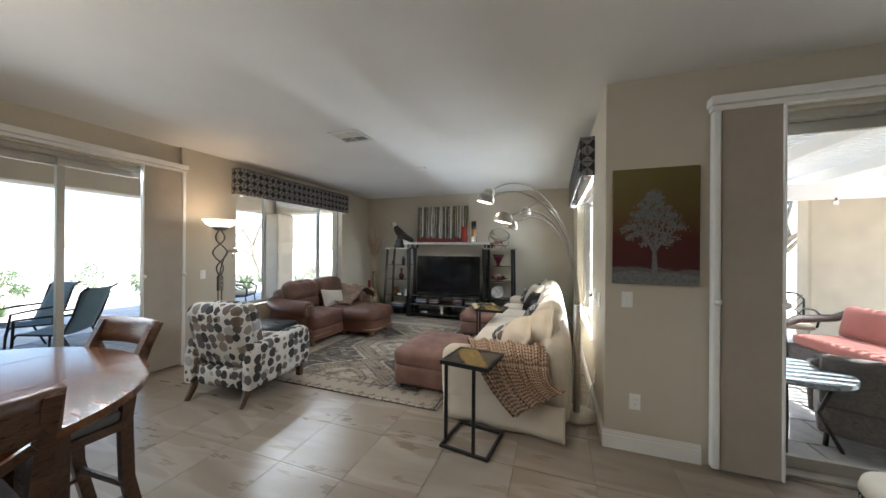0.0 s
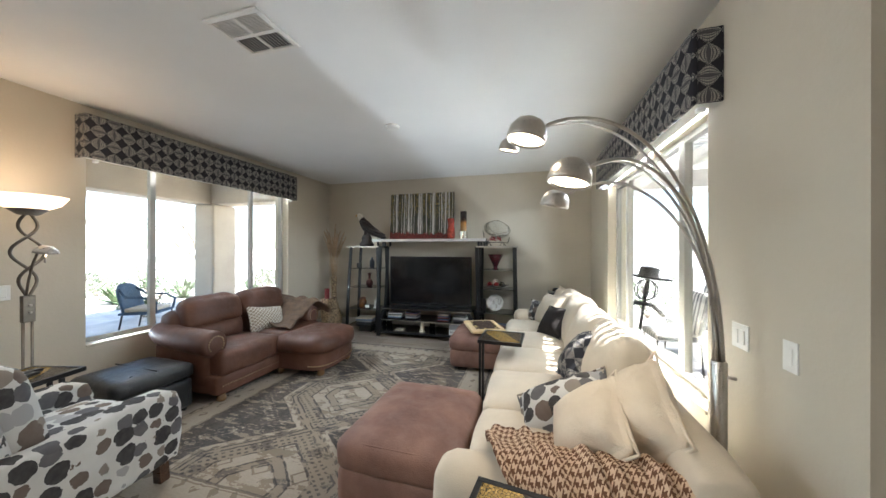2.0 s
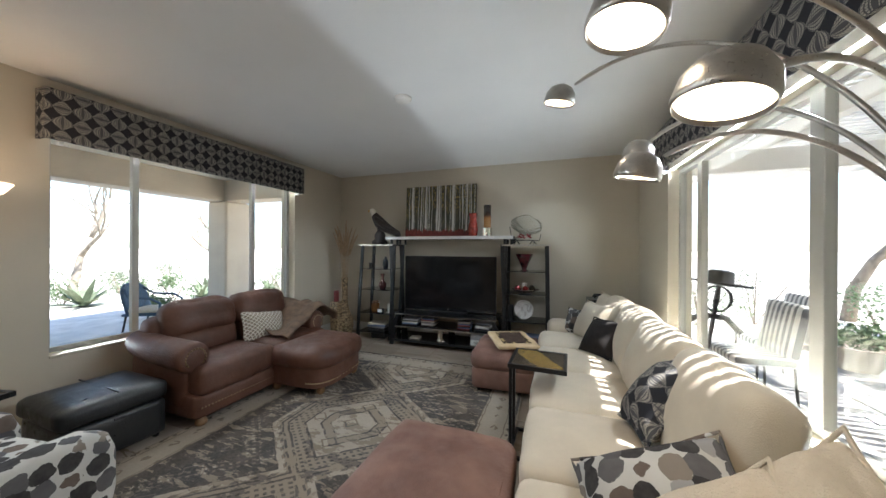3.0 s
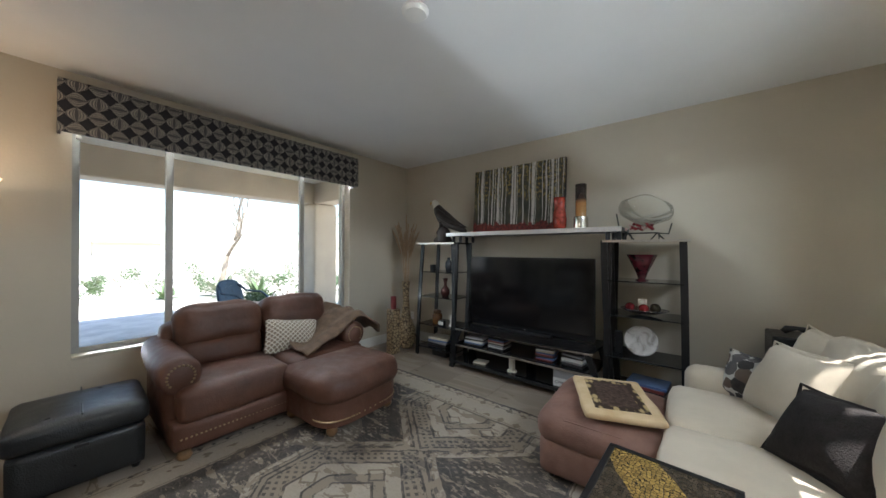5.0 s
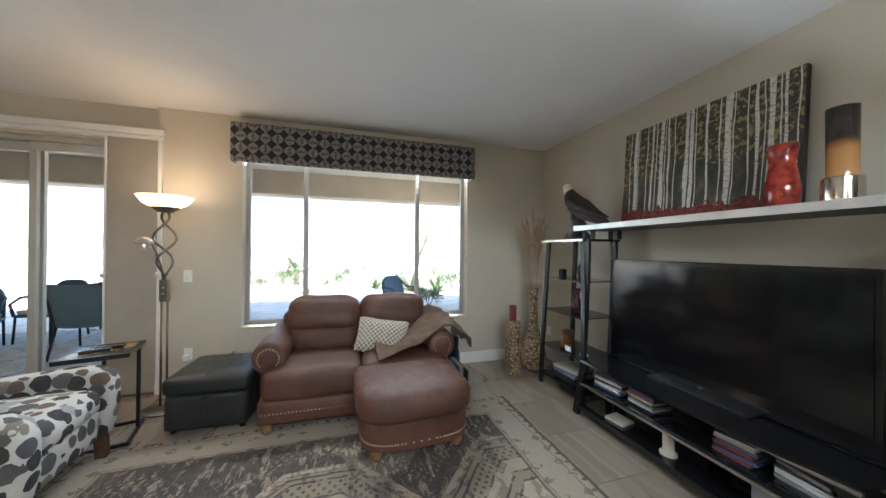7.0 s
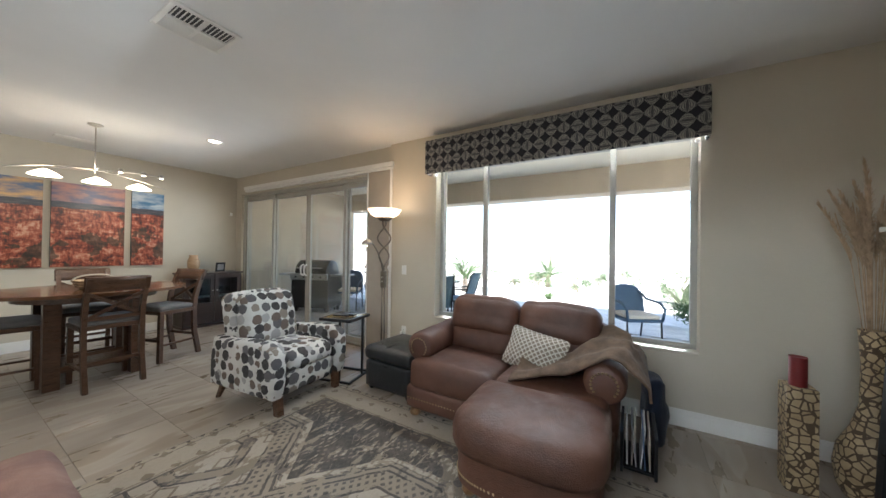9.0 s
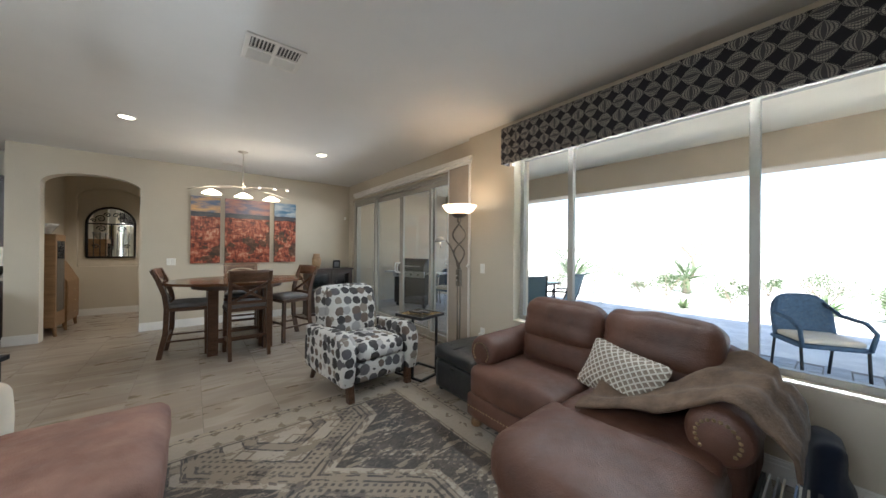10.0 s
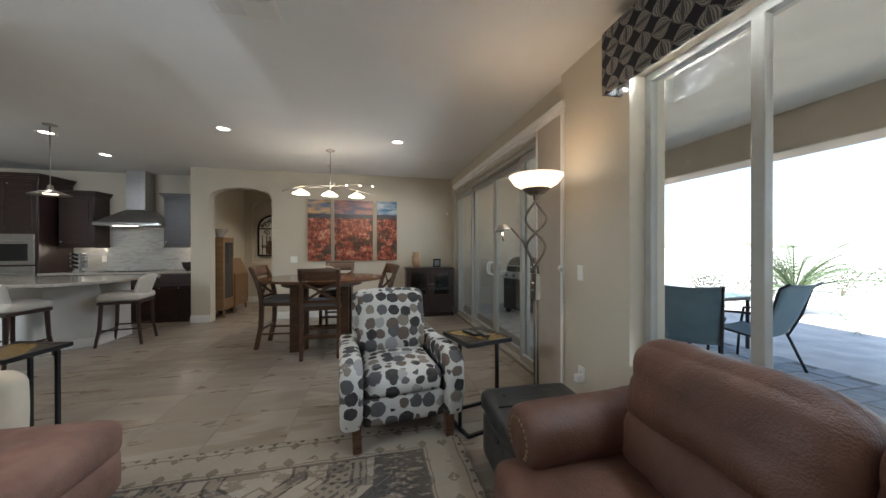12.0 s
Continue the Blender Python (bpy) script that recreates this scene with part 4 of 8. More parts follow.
def mosaic_top(name, c1, c2):
    m = Mat(name, 0.25)
    o = m.xyz()
    d = m.math('ADD', m.math('MULTIPLY', o[0], 0.85), m.math('MULTIPLY', o[1], 0.6))
    d = m.math('ADD', d, m.math('MULTIPLY', m.noise(4, detail=2), 0.08))
    cells = m.voronoi(75, rnd=0.8, out="Color")
    sep = m.node("ShaderNodeSeparateColor")
    m.t.links.new(cells, sep.inputs[0])
    a = m.ramp(sep.outputs[0], [(0.0, c1), (1.0, tuple(x * 2.4 for x in c1))])
    b = m.ramp(sep.outputs[0], [(0.0, c2), (1.0, tuple(min(1, x * 1.8) for x in c2))])
    band = m.math('MULTIPLY', m.math('GREATER_THAN', d, -0.06), m.math('LESS_THAN', d, 0.11))
    c = m.mix(band, a, b)
    grout = m.math('LESS_THAN', m.voronoi(75, rnd=0.8, feature='DISTANCE_TO_EDGE'), 0.06)
    m.color(m.mix(grout, c, (0.03, 0.027, 0.022)))
    m.b.inputs["Metallic"].default_value = 0.35
    return m.bump(m.voronoi(75, rnd=0.8, feature='DISTANCE_TO_EDGE'), 0.5, 0.004).m


MOSAIC = mosaic_top("mosaic_inlay", (0.055, 0.042, 0.03), (0.30, 0.20, 0.06))


def c_table(m, label, legs):
    """Slim steel end table: square top, open base frame, two posts."""
    t = thing("side_table", m, label, "side table")
    a, h, w = 0.19, 0.65, 0.022
    bm = B()
    for x0, x1, y0, y1 in ((-a, a, -a, -a + w), (-a, a, a - w, a), (-a, -a + w, -a + w, a - w), (a - w, a, -a + w, a - w)):
        box(bm, x0, x1, y0, y1, h - 0.03, h, 0.002, 1)
    part("top_frame", bm, BLACKSTEEL, t)
    part("tabletop", box(B(), -a + w, a - w, -a + w, a - w, h - 0.026, h - 0.003), MOSAIC, t, "gold and bronze mosaic inlay")
    for x, y in legs:
        part("leg", box(B(), x - w / 2, x + w / 2, y - w / 2, y + w / 2, w, h - 0.031, 0.002, 1), BLACKSTEEL, t)
    bm = B()
    for x0, x1, y0, y1 in ((-a, a, -a, -a + w), (-a, a, a - w, a), (-a, -a + w, -a + w, a - w), (a - w, a, -a + w, a - w)):
        box(bm, x0, x1, y0, y1, 0, w, 0.002, 1)
    part("base_frame", bm, BLACKSTEEL, t)
    return t


c_table(pose(-0.335, 2.62, 0, 0, 0, -8), "black steel side table with a mosaic top beside the sofa", [(-0.179, -0.10), (0.08, -0.179)])
c_table(pose(-0.565, 4.64, 0.012, 0, 0, -3), "black steel side table with a mosaic top over the sofa's edge", [(-0.179, -0.12), (-0.179, 0.02)])
c_table(pose(-3.40, 2.92, 0, 0, 0, 14), "black steel side table with a mosaic top beside the armchair", [(0.179, 0.06), (-0.06, 0.179)])


def suede_ottoman(m, w, d, h, label):
    o = thing("ottoman", m, label, "ottoman")
    for x in (-w / 2 + 0.08, w / 2 - 0.08):
        for y in (-d / 2 + 0.08, d / 2 - 0.08):
            part("foot", lathe(B(), [(0, 0), (0.02, 0), (0.024, 0.035), (0, 0.035)], 10, (x, y, 0)), BLACKSTEEL, o, "", True)
    part("base", soft(w - 0.02, d - 0.02, h * 0.55, 0.05, 8, (0.01, 0.01, 0), (0, 0, 0.03 + h * 0.275)), SUEDE, o, "", True)
    part("cushion", soft(w, d, h * 0.46, 0.075, 10, (0.012, 0.012, 0.03), (0, 0, h * 0.74), None, 0.008, 1), SUEDE, o, "", True)
    part("piping", tube(B(), [((w / 2 - 0.03) * math.copysign(abs(math.cos(a)) ** 0.3, math.cos(a)), (d / 2 - 0.03) * math.copysign(abs(math.sin(a)) ** 0.3, math.sin(a)), h * 0.915)
                              for a in (2 * math.pi * i / 48 for i in range(49))], 0.006, 6), SUEDE, o, "", True)
    return o


suede_ottoman(pose(-1.005, 3.62, 0.012, 0, 0, -1), 0.70, 0.84, 0.43, "large brown suede ottoman in front of the sofa")
suede_ottoman(pose(-0.93, 5.74, 0.012, 0, 0, 2), 0.68, 0.76, 0.42, "brown suede ottoman with a folded throw on it")

# ---- the long cream sofa ----
sofa = thing("sofa", pose(0, 0, 0), "long cream skirted sofa with loose cushions, backed to the window", "sofa")
SY0, SY1 = 2.87, 6.42
part("base", soft(0.94, SY1 - SY0 - 0.04, 0.30, 0.03, 10, (0, 0, 0), (-0.13, (SY0 + SY1) / 2, 0.17)), CREAM, sofa, "", True)


def skirt(p0, p1, out, n=60):
    """A hanging skirt with box pleats between two floor points."""
    p0, p1, out = Vector(p0), Vector(p1), Vector(out)

    def fn(u, v):
        fold = 0.012 * math.sin(u * n * 0.5) * v + (0.02 * v if abs(u - 0.5) > 0.485 else 0)
        q = p0.lerp(p1, u) + out * (0.008 + fold + 0.02 * v)
        return Vector((q.x, q.y, 0.27 - 0.255 * v))
    return sheet(B(), fn, n, 5, 0.006)


part("skirt", skirt((-0.66, SY0 + 0.03, 0), (0.34, SY0 - 0.04, 0), (0, -1, 0), 30), CREAM, sofa, "", True)
part("skirt", skirt((-0.60, SY0, 0), (-0.60, SY1, 0), (-1, 0, 0), 80), CREAM, sofa, "", True)
part("back", soft(0.22, SY1 - SY0 - 0.04, 0.66, 0.08, 12, (0.01, 0, 0.01), (0.285, (SY0 + SY1) / 2, 0.42)), CREAM, sofa, "", True)
for k, (y, hh, wd) in enumerate(((SY0 + 0.10, 0.62, 1.02), (SY1 - 0.10, 0.60, 0.86))):
    arm = part("arm", soft(wd, 0.20, 0.48, 0.08, 10, (0.01, 0.01, 0.012), (0.33 - wd / 2, y, hh - 0.24), None, 0.006, k), CREAM, sofa, "", True)
n = 5
for i in range(n):
    L = (SY1 - SY0 - 0.40) / n
    y = SY0 + 0.20 + L * (i + 0.5)
    part("seat_cushion", soft(0.72, L - 0.012, 0.17, 0.055, 10, (0.015, 0, 0.03), (-0.25, y, 0.40), None, 0.008, i), CREAM, sofa, "", True)
for i, (y, lean, hh, dx) in enumerate(((3.97, 20, 0.50, 0.01), (4.68, 22, 0.50, 0.0), (5.38, 20, 0.50, 0.01), (6.03, 22, 0.46, 0.0))):
    part("back_cushion", soft(0.20, 0.69, hh, 0.075, 10, (0.05, 0.01, 0.02), (0.17 + dx, y, 0.69), pose(0, 0, 0, 0, lean), 0.016, i + 3), CREAM, sofa, "", True)



def throw_pillow(m, w, h, t, mat, label, lump=0.008, seed=0):
    """A stuffed pillow lying in its own xy plane, with a piped edge."""
    p = thing("throw_pillow", m, label, "pillow", "pillows on the sofa")
    part("cushion", soft(w, h, t, t * 0.46, 12, (0, 0, t * 0.25), (0, 0, 0), None, lump, seed, None, 0.72), mat, p, "", True)

    def rim(a):
        c, s = math.cos(a), math.sin(a)
        k = 1 / max(abs(c), abs(s))
        f = (abs(c * k) * abs(s * k)) ** 2
        q = 1 - 0.10 * (1 - f)
        return (c * k * w / 2 * (q if abs(c) > abs(s) else 1) * 0.985, s * k * h / 2 * (q if abs(s) >= abs(c) else 1) * 0.985, 0.004 * math.sin(9 * a))
    part("piping", tube(B(), [rim(2 * math.pi * i / 64) for i in range(65)], 0.007, 6), mat, p, "", True)
    return p


def m_cream_pillow():
    m = Mat("cream_pillow_cloth", 0.9, 0, 0.2)
    m.color(m.ramp(m.noise(5, detail=5), [(0.3, (0.62, 0.52, 0.395)), (0.7, (0.74, 0.65, 0.52))]))
    return m.bump(m.math('ADD', m.noise(200, detail=2), m.math('MULTIPLY', m.noise(8, detail=5, dist=0.8), 3.5)), 0.5, 0.016).m


CREAMPILLOW = m_cream_pillow()
DOTPILLOW = m_dots("spotted_pillow_cloth", 11.0)
LENSPILLOW = m_lens("lens_pillow_cloth", 0, 1, 10.0)
BLACKFUR = plain("black_fur", (0.016, 0.012, 0.011), 0.95, var=0.4, scale=25, bump=1.0, bscale=180)


def leaning(c, h, u, turn=0.0):
    """A pose at c whose x runs along h and whose y climbs along u, then turned in its own plane."""
    h, u = Vector(h).normalized(), Vector(u)
    n = h.cross(u).normalized()
    u = n.cross(h)
    m = Matrix((h, u, n)).transposed().to_4x4()
    m.translation = Vector(c)
    return m @ Matrix.Rotation(radians(turn), 4, 'Z')


throw_pillow(leaning((0.14, 3.32, 0.68), (0.20, -1, 0), (0.42, 0.1, 0.90), -30), 0.48, 0.48, 0.22, CREAMPILLOW, "big cream square pillow with a piped edge", 0.012, 1)
throw_pillow(leaning((-0.06, 3.26, 0.65), (0.30, -1, 0), (0.55, 0.2, 0.80), -30), 0.42, 0.42, 0.19, CREAMPILLOW, "cream square pillow leaning on a bigger one", 0.012, 2)
throw_pillow(leaning((-0.14, 3.56, 0.60), (0.42, -0.06, 0.22), (-0.30, 0.80, 0.18)), 0.56, 0.34, 0.17, DOTPILLOW, "spotted grey, black and taupe lumbar pillow", 0.01, 3)
throw_pillow(leaning((0.05, 4.16, 0.69), (0.12, -1, 0), (0.27, 0.13, 0.32), 4), 0.34, 0.46, 0.16, LENSPILLOW, "charcoal pillow with interlaced pale ovals", 0.01, 4)
throw_pillow(leaning((-0.05, 5.46, 0.645), (0.20, -0.31, 0), (0.16, 0.11, 0.27), 6), 0.40, 0.38, 0.14, BLACKFUR, "black furry throw pillow", 0.014, 5)
throw_pillow(leaning((-0.06, 5.98, 0.67), (0.23, -0.46, 0), (0.17, 0.09, 0.36), 4), 0.50, 0.46, 0.17, CREAM, "cream square pillow leaning in the corner", 0.012, 6)
throw_pillow(leaning((0.11, 6.30, 0.70), (0.20, -0.40, 0), (0.14, 0.09, 0.40), -6), 0.48, 0.46, 0.17, CREAM, "cream square pillow against the sofa's arm", 0.012, 7)
throw_pillow(leaning((-0.20, 6.22, 0.60), (0.3, -0.25, 0), (0.14, 0.12, 0.36)), 0.34, 0.32, 0.12, DOTPILLOW, "small spotted pillow behind the cream ones", 0.01, 8)


def m_houndstooth():
    """Tan, brown and cream shaggy checks."""
    m = Mat("houndstooth_throw", 0.95, 0, 0.1)
    uv = m.coord("UV")
    o = m.xyz(uv)
    a = m.math('FRACT', m.math('MULTIPLY', o[0], 27.0))
    b = m.math('FRACT', m.math('MULTIPLY', o[1], 27.0))
    ca, cb = m.math('LESS_THAN', a, 0.5), m.math('LESS_THAN', b, 0.5)
    tw = m.math('LESS_THAN', m.math('FRACT', m.math('MULTIPLY', m.math('ADD', m.math('MULTIPLY', o[0], 27.0), m.math('MULTIPLY', o[1], 27.0)), 2.0)), 0.5)
    both = m.math('MULTIPLY', ca, cb)
    one = m.math('ABSOLUTE', m.math('SUBTRACT', ca, cb))
    v = m.math('ADD', both, m.math('MULTIPLY', one, tw))
    c = m.mix(m.math('MULTIPLY', m.math('ADD', v, m.noise(40, uv, 3)), 0.5), (0.60, 0.44, 0.30), (0.12, 0.055, 0.03))
    c = m.mix(m.ramp(v, [(0.4, (0, 0, 0)), (0.6, (1, 1, 1))]), (0.64, 0.49, 0.36), (0.10, 0.045, 0.028))
    c = m.mix(m.math('MULTIPLY', m.noise(60, uv, 3), 0.35), c, (0.33, 0.20, 0.12))
    m.color(c)
    return m.bump(m.noise(150, detail=3), 0.8, 0.01).m


def draped(name, fn, nu, nv, thick, mat, label, category, size):
    """A cloth with a UV map in metres, from fn(u, v)."""
    bm = B()
    uvl = bm.loops.layers.uv.new("uv")
    g = [[bm.verts.new(fn(i / nu, j / nv)) for j in range(nv + 1)] for i in range(nu + 1)]
    for i in range(nu):
        for j in range(nv):
            f = bm.faces.new((g[i][j], g[i + 1][j], g[i + 1][j + 1], g[i][j + 1]))
            for lp, (a, b) in zip(f.loops, ((i, j), (i + 1, j), (i + 1, j + 1), (i, j + 1))):
                lp[uvl].uv = (a / nu * size[0], b / nv * size[1])
    bmesh.ops.recalc_face_normals(bm, faces=bm.faces)
    bmesh.ops.solidify(bm, geom=bm.faces[:], thickness=thick)
    return solo(name, bm, mat, label, category, None, True)


def throw_near(u, v):
    # over the sofa's near arm: v runs from the seat across the arm and down its outside
    path = [(3.38, 0.515), (3.20, 0.535), (3.08, 0.64), (2.97, 0.655), (2.85, 0.60), (2.815, 0.48), (2.79, 0.36), (2.77, 0.26), (2.76, 0.17)]
    f = v * (len(path) - 1)
    i = min(int(f), len(path) - 2)
    t = f - i
    y, z = (path[i][0] * (1 - t) + path[i + 1][0] * t, path[i][1] * (1 - t) + path[i + 1][1] * t)
    spread = 0.5 - 0.12 * v if v > 0.4 else 0.45
    x = -0.17 + (u - 0.5) * 2 * spread * (0.75 + 0.1 * math.sin(v * 5)) * (1 - 0.25 * v) + 0.32 * v * v
    fold = 0.022 * math.sin(u * 19 + v * 3) + 0.012 * math.sin(u * 41 + 1)
    if v > 0.55:
        y -= abs(fold) * 1.3
        z += 0.26 * u * (v - 0.55) * 2.2
    else:
        z += abs(fold) + 0.008
    return Vector((x, y, z))


draped("throw_blanket", throw_near, 56, 44, 0.012, m_houndstooth(), "tan and brown checked shaggy throw hung over the sofa's arm", "blanket", (1.0, 1.1))

# throw and pillow on the loveseat
def m_knit():
    m = Mat("knit_pillow", 0.9, 0, 0.2)
    o = m.xyz()
    a = m.math('SINE', m.math('MULTIPLY', m.math('ADD', o[0], o[1]), 150.0))
    b = m.math('SINE', m.math('MULTIPLY', m.math('SUBTRACT', o[0], o[1]), 150.0))
    d = m.math('MAXIMUM', a, b)
    m.color(m.mix(m.ramp(d, [(0.55, (0, 0, 0)), (0.8, (1, 1, 1))]), (0.26, 0.21, 0.165), (0.60, 0.55, 0.47)))
    return m.bump(d, 0.5, 0.006).m


solo("throw_pillow", soft(0.34, 0.50, 0.13, 0.06, 10, (0, 0, 0.03), (0, 0, 0), None, 0.006, 3, None, 0.7), m_knit(), "pale knitted lattice pillow on the leather loveseat", "pillow",
     pose(-3.50, 4.93, 0.585, 0, 62, -6) @ pose(0, 0, 0, 0, 0, -9), True)
BROWNFUR = plain("brown_fur", (0.115, 0.072, 0.045), 0.95, var=0.35, scale=14, bump=1.0, bscale=90)


def throw_arm(u, v):
    # u across the arm from seat to outside, v along the arm from the back to the front
    path = [(4.86, 0.50), (5.02, 0.515), (5.20, 0.56), (5.33, 0.66), (5.45, 0.715), (5.54, 0.715), (5.62, 0.68), (5.67, 0.60), (5.68, 0.53)]
    f = u * (len(path) - 1)
    i = min(int(f), len(path) - 2)
    t = f - i
    y, z = (path[i][0] * (1 - t) + path[i + 1][0] * t, path[i][1] * (1 - t) + path[i + 1][1] * t)
    x = -3.74 + 0.55 * v + 0.10 * (1 - u) * v - 0.08 * math.sin(u * 5)
    z += 0.016 * math.sin(u * 17 + v * 5) + 0.014 * math.sin(v * 16 + 2 * u) + 0.015 + (0.06 * (1 - v) if u < 0.7 else 0)
    return Vector((x, y, z))


draped("throw_blanket", throw_arm, 40, 26, 0.014, BROWNFUR, "brown fur throw over the loveseat's arm", "blanket", (1, 0.6))


def m_leafthrow():
    m = Mat("leaf_throw", 0.9, 0, 0.15)
    o = m.xyz()
    ex = m.math('SUBTRACT', 0.20, m.math('ABSOLUTE', o[0]))
    ey = m.math('SUBTRACT', 0.27, m.math('ABSOLUTE', o[1]))
    e = m.math('MINIMUM', ex, ey)
    leaf = m.ramp(m.voronoi(26, m.mapped((1, 0.5, 1), (0, 0, 0.6))), [(0.3, (0.42, 0.31, 0.15)), (0.5, (0.045, 0.03, 0.022))])
    mid = m.ramp(m.noise(40, detail=4), [(0.4, (0.05, 0.032, 0.025)), (0.7, (0.10, 0.065, 0.05))])
    c = m.mix(m.math('LESS_THAN', e, 0.10), mid, leaf)
    c = m.mix(m.math('LESS_THAN', e, 0.055), c, m.ramp(m.noise(9, detail=3), [(0.3, (0.50, 0.36, 0.2)), (0.7, (0.62, 0.48, 0.3))]))
    m.color(c)
    return m.bump(m.noise(200, detail=2), 0.4, 0.005).m


lt = soft(0.42, 0.56, 0.045, 0.02, 14, (0, 0, 0.006), (0, 0, 0.024), None, 0.01, 4)
solo("folded_throw", lt, m_leafthrow(), "folded tan and brown leaf throw on the suede ottoman", "blanket", pose(-0.88, 5.70, 0.452, 0, 0, 22), True)


# ---- the television wall ----
def slat(bm, pts, w, d):
    """A flat bent bar along points in an xz plane: w wide in x, d deep in y."""
    rings = [[bm.verts.new((x + a * w / 2, y + b * d / 2, z)) for a, b in ((-1, -1), (1, -1), (1, 1), (-1, 1))] for x, y, z in pts]
    for p, q in zip(rings, rings[1:]):
        for k in range(4):
            bm.faces.new((p[k], p[(k + 1) % 4], q[(k + 1) % 4], q[k]))
    bm.faces.new(rings[0][::-1])
    bm.faces.new(rings[-1])
    return bm


def etagere(m, w, bow, label, shelves):
    """Steel display tower with bowed uprights and smoked glass shelves; its front is at y = 0, its back at y = 0.38."""
    t = thing("display_tower", m, label, "shelf")
    D, top = 0.38, 1.485
    for sx in (-1, 1):
        for y in (0.02, D - 0.02):
            pts = []
            for i in range(9):
                z = top * i / 8
                pts.append((sx * (w / 2 - 0.02 - bow * (z / top) ** 1.6), y - (0.05 * (1 - z / top) if y < 0.1 else 0), max(z, 0.0)))
            part("upright", slat(B(), pts, 0.05, 0.022), BLACKSTEEL, t)
    wt = w - 2 * bow
    part("top_shelf", box(B(), -wt / 2 - 0.03, wt / 2 + 0.03, -0.03, D + 0.01, top, top + 0.022, 0.004), BLACKGLASS, t, "black glass top with a silver edge")
    part("silver_edge", box(B(), -wt / 2 - 0.03, wt / 2 + 0.03, -0.036, -0.031, top, top + 0.022), NICKEL, t)
    for z in shelves:
        ww = w / 2 - 0.02 - bow * (z / top) ** 1.6
        part("shelf", box(B(), -ww, ww, 0.0 - 0.04 * (1 - z / top), D, z - 0.01, z, 0.002, 1), BLACKGLASS if z < 0.3 else SMOKE, t, "smoked glass shelf")
    return t


SMOKE = plain("smoked_glass", (0.012, 0.013, 0.014), 0.07, 0, var=0.1)
etagere(pose(-3.12, 6.64, 0), 0.66, 0.055, "black bowed steel display tower with glass shelves", (0.12, 0.42, 0.79, 1.12))
etagere(pose(-0.82, 6.66, 0), 0.62, 0.02, "black steel display tower with glass shelves and ornaments", (0.16, 0.46, 0.83, 1.14))

stand = thing("television_stand", pose(-1.95, 6.50, 0), "black steel and glass television stand with bowed sides", "tv stand")
for x in (-0.78, 0.78):
    for y0 in (0.02, 0.46):
        part("leg", slat(B(), [(x * 1.06, y0, 0.0), (x * 1.03, y0, 0.12), (x, y0, 0.26), (x * 0.96, y0, 0.38), (x * 0.90, y0, 0.475)], 0.06, 0.03), BLACKSTEEL, stand)
part("shelf", poly(B(), [(-0.80, 0.5), (0.80, 0.5), (0.76, 0.02), (0.4, -0.03), (-0.4, -0.03), (-0.76, 0.02)], 0.476, 0.492), BLACKGLASS, stand, "black glass top")
part("shelf", poly(B(), [(-0.78, 0.48), (0.78, 0.48), (0.78, 0.02), (-0.78, 0.02)], 0.285, 0.297), BLACKGLASS, stand)
part("shelf", poly(B(), [(-0.80, 0.48), (0.80, 0.48), (0.80, 0.0), (-0.80, 0.0)], 0.085, 0.097), BLACKGLASS, stand)
for z in (0.278, 0.468):
    part("front_rail", box(B(), -0.76, 0.76, 0.0, 0.016, z - 0.008, z + 0.008, 0.003), NICKEL, stand, "silver front rail")
part("front_rail", box(B(), -0.80, 0.80, -0.012, 0.0, 0.066, 0.098, 0.003), BLACKSTEEL, stand)
part("spine", box(B(), -0.05, 0.05, 0.43, 0.47, 0.098, 0.284), BLACKSTEEL, stand)

tv = thing("television", pose(-1.96, 6.80, 0.492), "large black flat television switched off", "television")
SCREEN = plain("tv_screen", (0.006, 0.006, 0.0065), 0.1, 0, var=0.1)
part("housing", box(B(), -0.72, 0.72, 0.006, 0.055, 0.02, 0.835, 0.008), BLACKSTEEL, tv)
part("bezel", box(B(), -0.724, 0.724, -0.008, 0.004, 0.010, 0.838, 0.006), plain("tv_bezel", (0.01, 0.01, 0.011), 0.18), tv)
part("screen", box(B(), -0.695, 0.695, -0.0125, -0.0095, 0.055, 0.805), SCREEN, tv, "dark glossy screen")
part("foot", box(B(), -0.30, 0.30, -0.10, 0.14, 0.0, 0.012, 0.004), BLACKSTEEL, tv)
part("badge", poly(B(), [(-0.015, 0.035), (0.015, 0.035), (0.0, 0.022)], -0.011, -0.0085, 'y'), NICKEL, tv)

br = thing("shelf_bridge", pose(-1.96, 6.62, 1.510), "silver-edged black bridge shelf over the television", "shelf")
part("board", box(B(), -0.98, 0.98, 0.0, 0.42, 0.075, 0.115, 0.004), BLACKSTEEL, br)
part("front_edge", box(B(), -0.98, 0.98, -0.008, -0.001, 0.072, 0.117, 0.002), plain("brushed_silver", (0.62, 0.62, 0.62), 0.32, 0.6), br, "brushed silver edge")
for x in (-0.90, -0.80, 0.86, 0.95):
    part("post", lathe(B(), [(0, -0.004), (0.02, -0.004), (0.02, 0.074), (0, 0.074)], 12, (x, 0.05, 0)), BLACKSTEEL, br, "", 40)
    part("post", lathe(B(), [(0, -0.004), (0.02, -0.004), (0.02, 0.074), (0, 0.074)], 12, (x, 0.34, 0)), BLACKSTEEL, br, "", 40)

